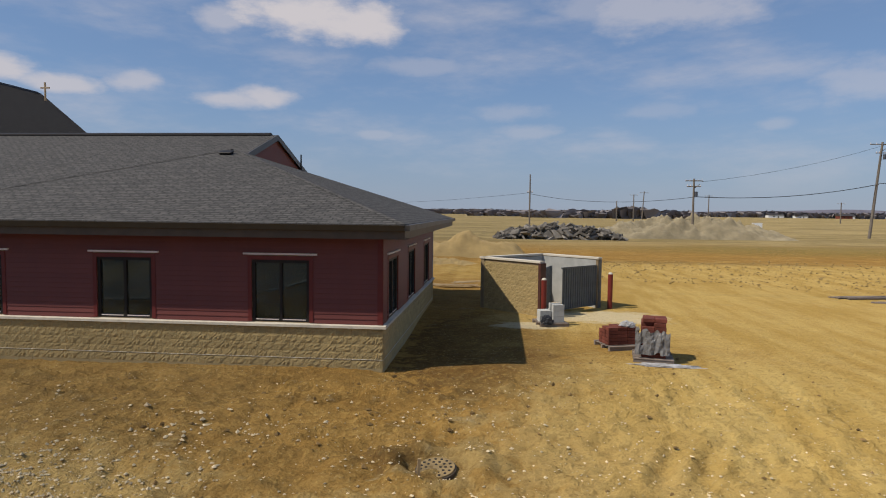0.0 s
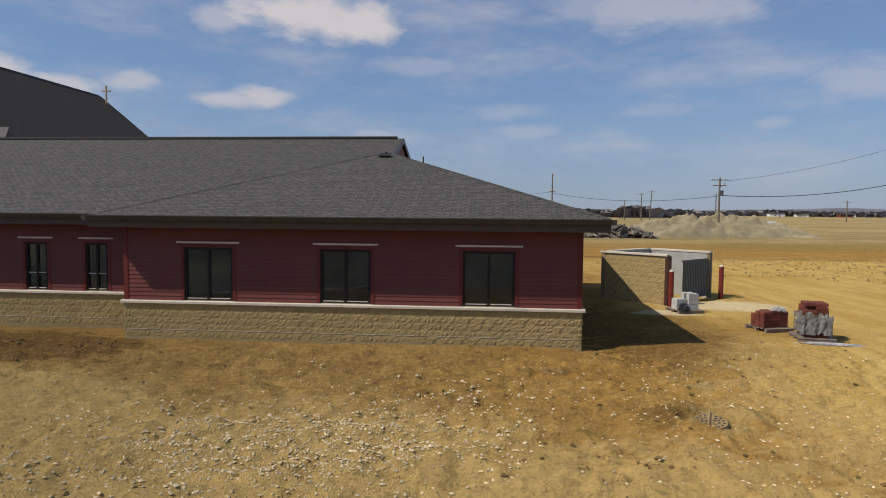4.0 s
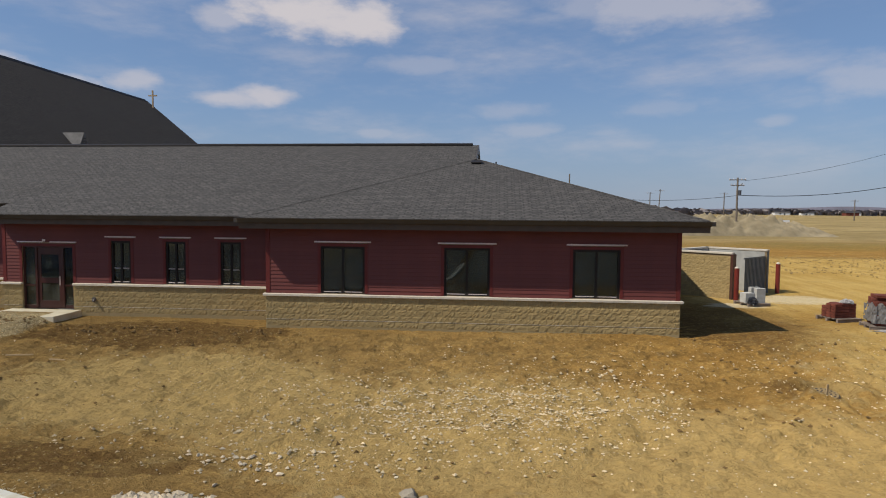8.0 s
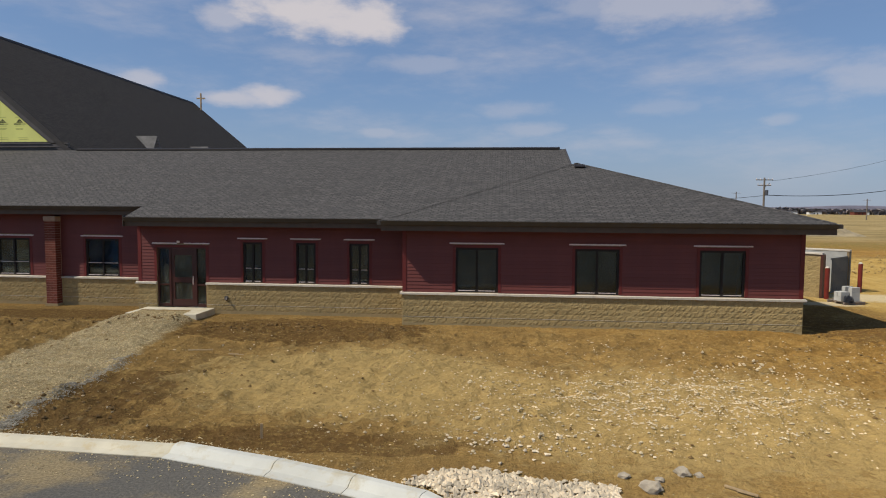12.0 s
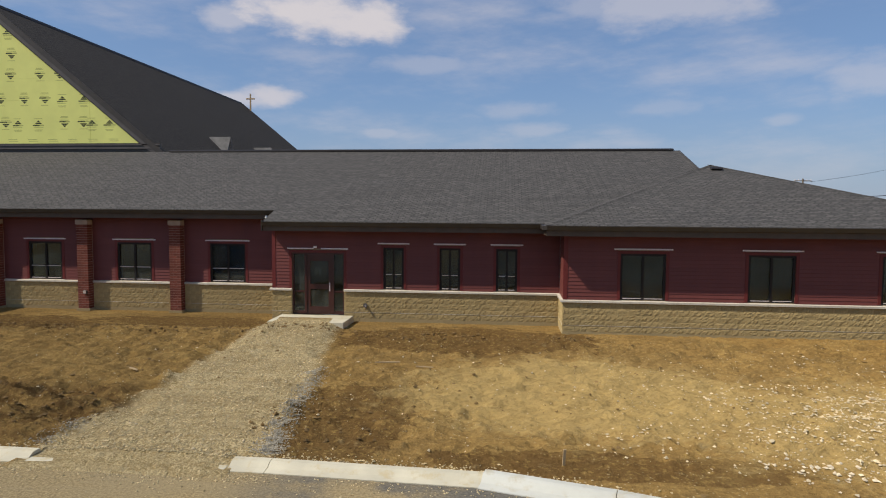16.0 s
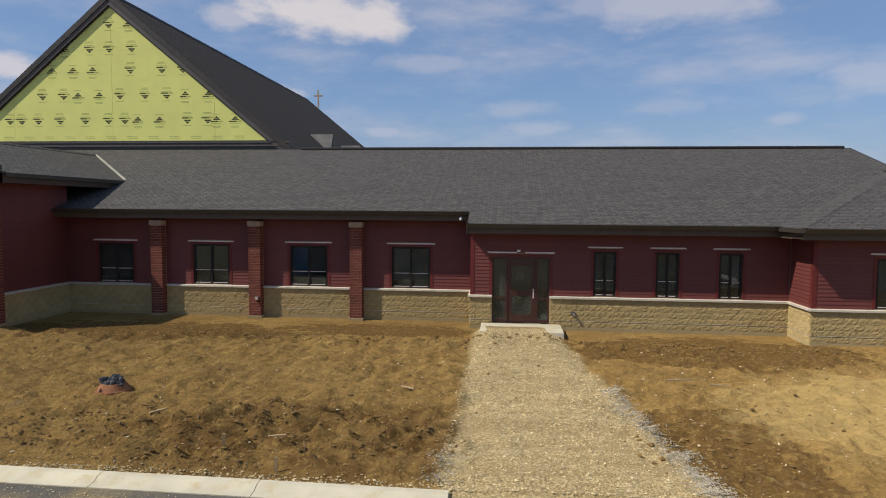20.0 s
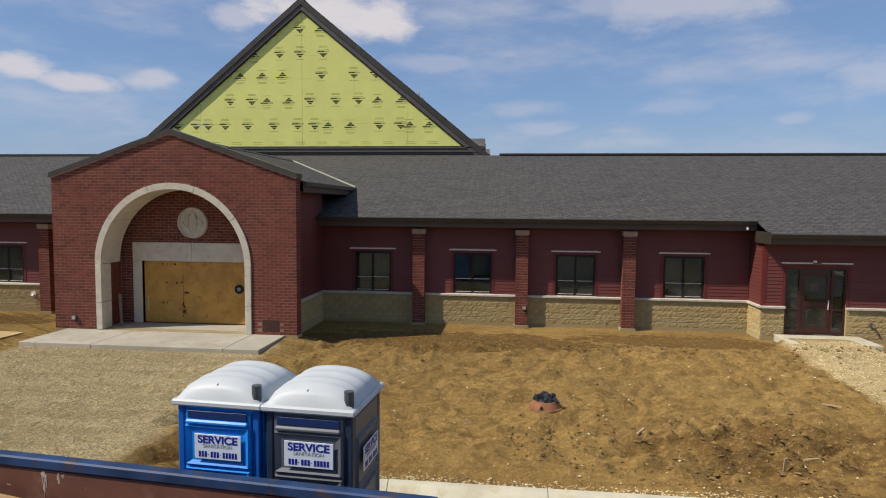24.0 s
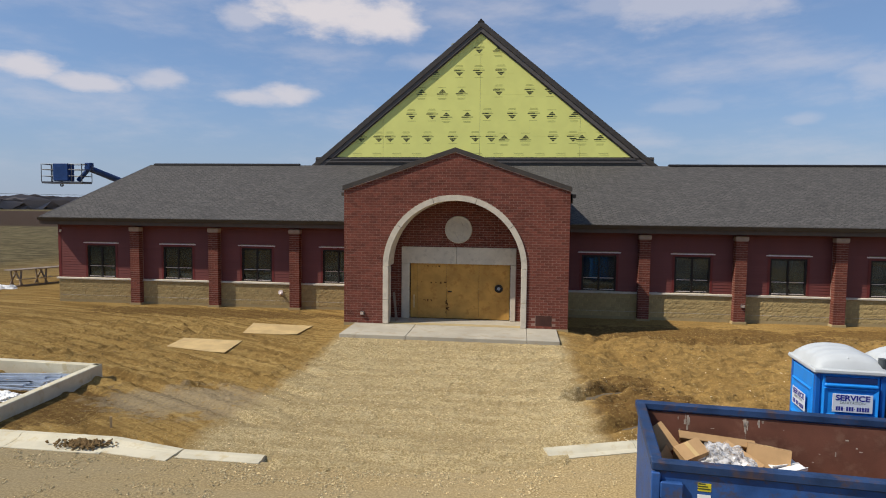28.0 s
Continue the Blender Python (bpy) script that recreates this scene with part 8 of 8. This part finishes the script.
# ---- earth mounds and broken paving ----
def mound(name, x0, x1, y, depth, height, material, label, seed, crag=1.0, z0=0.0):
    bm = bmesh.new()
    nx, ny = 90, 34
    g = []
    for j in range(ny + 1):
        v = j / ny
        row = []
        for i in range(nx + 1):
            u = i / nx
            env = (math.sin(math.pi * u) ** 0.55) * (math.sin(math.pi * v) ** 0.8)
            lump = 0.72 + 0.35 * noise.noise((u * 5 + seed, v * 2, seed)) + crag * (0.16 * noise.noise((u * 14, v * 6, seed)) + 0.10 * noise.noise((u * 31, v * 13, seed)) + 0.06 * noise.noise((u * 60, v * 25, seed)))
            row.append(bm.verts.new((x0 + (x1 - x0) * u, y - depth / 2 + depth * v, z0 - 0.1 + height * env * lump)))
        g.append(row)
    for j in range(ny):
        for i in range(nx):
            bm.faces.new((g[j][i], g[j][i + 1], g[j + 1][i + 1], g[j + 1][i]))
    return tagged(part(name, bm, material, None, "", None, True), label, "earth mound", "earth mounds")


mound("earth_mound", -9.0, 2.6, 60, 13, 2.75, SAND, "heaped yellow sand behind the building", 2.0, 0.45)
mound("earth_mound", -9.5, -1.0, 47, 6, 1.1, SAND, "low bank of yellow clay", 8.0)
mound("earth_mound", 15.5, 47.0, 107, 14, 4.5, GREY_SAND, "long heap of pale excavated soil", 4.6, 2.2)
rub = thing("paving_rubble", None, "heap of broken dark paving slabs", "rubble")
slabs = bmesh.new()
rg2 = random.Random(31)
for k in range(420):
    u = rg2.random()
    x = -0.5 + 18.5 * u
    hgt = 2.1 * (math.sin(math.pi * u) ** 0.5) * rg2.random()
    y = 96 + rg2.uniform(-3.5, 3.5) * (1 - hgt / 4)
    w, d, h = rg2.uniform(0.3, 1.1), rg2.uniform(0.3, 0.8), rg2.uniform(0.08, 0.2)
    m = pose(x, y, max(0.1, hgt), rg2.uniform(-50, 50), rg2.uniform(-45, 45), rg2.uniform(0, 360))
    bm = boxed(-w, w, -d, d, -h, h)
    bm.transform(m)
    if k < 120:
        part("slab_piece", bm, TARRED, rub)
    else:
        tmp = bpy.data.meshes.new("tmp")
        bm.to_mesh(tmp)
        bm.free()
        slabs.from_mesh(tmp)
        bpy.data.meshes.remove(tmp)
tagged(part("small_pieces", slabs, TARRED, rub), kind="stuff")

# ---- utility poles and wires ----
def pole(x, y, top, arms=((0.0, 1.2),), lean=0.0, r=0.17, gear=False):
    p = thing("utility_pole", pose(x, y, -0.1), "weathered wooden utility pole with a crossarm", "utility pole", "utility poles")
    part("mast", tube(bmesh.new(), (0, 0, 0), (lean, 0, top), r * 1.2, r * 0.8, sides=9), POLE_WOOD, p)
    for drop, half in arms:
        a = part("crossarm", boxed(lean - half, lean + half, -0.07, 0.07, top - drop - 0.45, top - drop - 0.30), POLE_WOOD, p)
        for k in (-1, -0.5, 0.5, 1):
            part("insulator", tube(bmesh.new(), (lean + k * (half - 0.08), 0, top - drop - 0.30), (lean + k * (half - 0.08), 0, top - drop - 0.08), 0.06, 0.03, sides=6), LINTEL, a)
    if gear:
        part("transformer", tube(bmesh.new(), (lean + 0.35, -0.2, top - 3.0), (lean + 0.35, -0.2, top - 2.1), 0.25, sides=10), LIFT_DARK, p)
        part("brace", tube(bmesh.new(), (lean, 0, top - 1.6), (lean + 0.9, 0, top - 0.9), 0.05, sides=5), POLE_WOOD, p)
    return p


pole(64.5, 115.5, 17.1, ((0.0, 2.0), (1.5, 1.0)), lean=1.4, r=0.22, gear=True)
pole(31.0, 104.0, 10.0, ((0.0, 1.35), (0.9, 1.1)), r=0.17, gear=True)
pole(6.1, 131.0, 12.1, ((3.3, 0.6),), r=0.16)
pole(62.4, 300.0, 13.0, ((0.0, 2.0),), r=0.25)
pole(66.3, 300.0, 14.4, ((0.3, 2.0),), lean=0.8, r=0.25)
pole(54.6, 300.0, 9.7, ((3.0, 0.1),), r=0.25)
pole(155.0, 300.0, 10.0, ((0.2, 1.8),), r=0.25)
pole(96.5, 300.0, 13.0, ((0.2, 2.0),), r=0.25)
pole(-95.0, 330.0, 11.0, ((0.2, 1.5),), r=0.2)


def wire(a, b, sag, r=0.035):
    w = bpy.data.curves.new("overhead_wire", "CURVE")
    w.dimensions, w.bevel_depth, w.bevel_resolution = "3D", r, 1
    sp = w.splines.new("POLY")
    n = 24
    sp.points.add(n)
    for i in range(n + 1):
        t = i / n
        p = Vector(a).lerp(Vector(b), t)
        sp.points[i].co = (p.x, p.y, p.z - sag * 4 * t * (1 - t), 1)
    w.materials.append(WIRE)
    return tagged(new("overhead_wire", w), "dark overhead wire sagging between utility poles", "wire", "overhead wires")


wire((65.6, 115.5, 9.7), (31.0, 104.0, 7.0), 1.0, 0.06)
wire((66.6, 115.5, 16.6), (32.2, 104.0, 9.4), 0.8, 0.025)
wire((31.0, 104.0, 6.9), (6.1, 131, 8.0), 1.2, 0.04)
wire((6.1, 131.0, 8.2), (-95.0, 330.0, 9.8), 2.0, 0.03)
wire((65.7, 115.5, 9.9), (140.0, 140.0, 11.5), 1.2, 0.06)
wire((66.6, 115.5, 16.4), (140.0, 140.0, 16.5), 1.0, 0.03)
wire((-95.0, 330.0, 10.6), (-420.0, 330.0, 11.5), 1.5, 0.10)

# ---- distance ----
rg = random.Random(91)
gen = np.random.default_rng(4)


def treeline(name, spots, label):
    """Bare winter trees far off: clumps of many thin upright leaf-less crowns, one mesh."""
    verts, faces = [], []
    for x, y, h in spots:
        k = rg.randint(3, 6)
        for _ in range(k):
            ox, oy = rg.gauss(0, h * 0.35), rg.gauss(0, h * 0.3)
            hh, w = h * rg.uniform(0.55, 0.9), h * rg.uniform(0.45, 0.85)
            b = len(verts)
            verts += [(x + ox - w * 0.5, y + oy, -0.5), (x + ox + w * 0.5, y + oy, -0.5), (x + ox + w * rg.uniform(0.7, 1.2), y + oy + w, hh * 0.75), (x + ox + w * rg.uniform(-0.6, 0.6), y + oy, hh), (x + ox - w * rg.uniform(0.7, 1.2), y + oy - w, hh * 0.75), (x + ox, y + oy + w, hh * 0.5)]
            faces += [(b, b + 1, b + 2, b + 4), (b + 4, b + 2, b + 3), (b + 1, b + 5, b + 2), (b + 5, b, b + 4), (b + 2, b + 5, b + 3), (b + 5, b + 4, b + 3)]
    me = bpy.data.meshes.new(name)
    me.from_pydata(verts, [], faces)
    me.materials.append(TWIGS)
    return tagged(new(name, me), label, "trees", "", "stuff")


line = []
for i in range(2600):
    a = rg.uniform(-1.15, 0.95)
    d = rg.uniform(760, 960)
    h = 8.5 * (0.72 + 0.35 * noise.noise((a * 9, 1, 1)) + 0.25 * rg.random())
    if a < -0.55:
        d *= 0.72
        h *= 1.55
    line.append((d * math.sin(a), d * math.cos(a), max(2.5, h)))
treeline("far_woods", line, "distant bare woods along the horizon")
hedge = [(rg.uniform(20, 130), rg.uniform(420, 470), rg.uniform(3, 8)) for _ in range(150)] + [(rg.uniform(80, 92), rg.uniform(410, 430), rg.uniform(8, 10)) for _ in range(26)] + [(rg.uniform(-25, 130), rg.uniform(500, 560), rg.uniform(3, 7)) for _ in range(120)]
treeline("far_hedge", hedge, "distant bare hedgerow trees")
treeline("dry_shrubs", [(rg.uniform(84, 96), rg.uniform(128, 140), rg.uniform(1.2, 2.6)) for _ in range(20)], "dry brown shrubs by the road")
hill = bmesh.new()
prev = None
for i in range(60):
    x = 250 + i * 45
    z = 27 * (math.sin(math.pi * i / 59) ** 1.3) * (0.85 + 0.25 * noise.noise((i * 0.2, 0, 4)))
    cur = [hill.verts.new((x, 2300, -2)), hill.verts.new((x, 2450, z)), hill.verts.new((x, 2700, -2))]
    if prev:
        hill.faces.new((prev[0], cur[0], cur[1], prev[1]))
        hill.faces.new((prev[1], cur[1], cur[2], prev[2]))
    prev = cur
tagged(part("far_hill", hill, matter("far_wooded_hill", (0.12, 0.112, 0.135), 0.98, vary=0.25, scale=0.01, bump=0)), "low wooded hill on the horizon", "hill", "", "structure")
for x, y, w, h, lb in ((-12, 700, 20, 4, "long pale farm shed far off"), (288, 700, 16, 5, "white farmhouse far off"), (330, 640, 12, 5, "pale brick house far off"), (345, 660, 10, 5, "red-roofed house far off"), (312, 690, 12, 4.5, "white barn far off"), (70, 690, 7, 6, "small white farmhouse far off")):
    hs = thing("farm_building", pose(x, y, 0), lb, "farm building", "far farm buildings")
    part("wall", boxed(0, w, 0, 8, 0, h * 0.62), WHITE if "brick" not in lb else BRICK, hs)
    part("roof", prism(bmesh.new(), [(-0.5, 0), (8.5, 0), (4, h * 0.4)], 0, w + 0.6), BRONZE, hs, "", pose(w + 0.3, 0, h * 0.62, 0, 0, 90))
    part("window", boxed(w * 0.3, w * 0.42, -0.05, 0.0, h * 0.2, h * 0.42), FRAME, hs)
    part("door", boxed(w * 0.6, w * 0.68, -0.05, 0.0, 0, h * 0.42), FRAME, hs)
sg = thing("roadside_sign", pose(62, 160, 0), "white roadside sign panel on two posts", "sign")
part("panel", boxed(0, 2.4, 0, 0.1, 0.9, 2.1), WHITE, sg)
for x in (0.3, 2.0):
    part("post", boxed(x, x + 0.1, 0.1, 0.2, -0.1, 2.0), POLE_WOOD, sg)
bm = bmesh.new()
for s in ((-130, 168, 140, 172), (62, 140, 140, 170)):
    box(bm, s[0], s[2], s[1], s[1] + 6, 0.0, 0.10)
tagged(part("far_road", bm, CONCRETE), "pale road crossing the fields", "road", "", "structure")

# ---- pieces of the walls ----
rng = random.Random(5)
smooth_meshes = {}


def smooth_mesh(length):
    """A plain ground-level block with a flat face."""
    key = round(length, 2)
    if key not in smooth_meshes:
        me = bpy.data.meshes.new("block")
        bm = boxed(0.003, length - 0.003, -0.020, 0.04, 0.002, 0.201)
        bm.normal_update()
        bm.to_mesh(me)
        bm.free()
        me.materials.append(SMOOTH_BLOCK)
        smooth_meshes[key] = me
    return smooth_meshes[key]


for w, u, z, length, smooth_course in pending_blocks:
    part("block", smooth_mesh(length) if smooth_course else block_mesh(length, rng.randrange(7)), None, w, m=pose(u, 0, z))
for w, u, z, length in pending_planks:
    part("plank", plank_mesh(length), None, w, m=pose(u, 0.03, z))
brick_meshes = {}
for w, u, z, length, depth, y in pending_bricks:
    key = (round(length, 3), round(depth, 3))
    if key not in brick_meshes:
        me = bpy.data.meshes.new("brick")
        bm = boxed(0, length, 0, depth, 0, BR_H - 0.016)
        bm.normal_update()
        bm.to_mesh(me)
        bm.free()
        me.materials.append(BRICK)
        brick_meshes[key] = me
    part("brick", brick_meshes[key], None, w, m=pose(u, y, z))
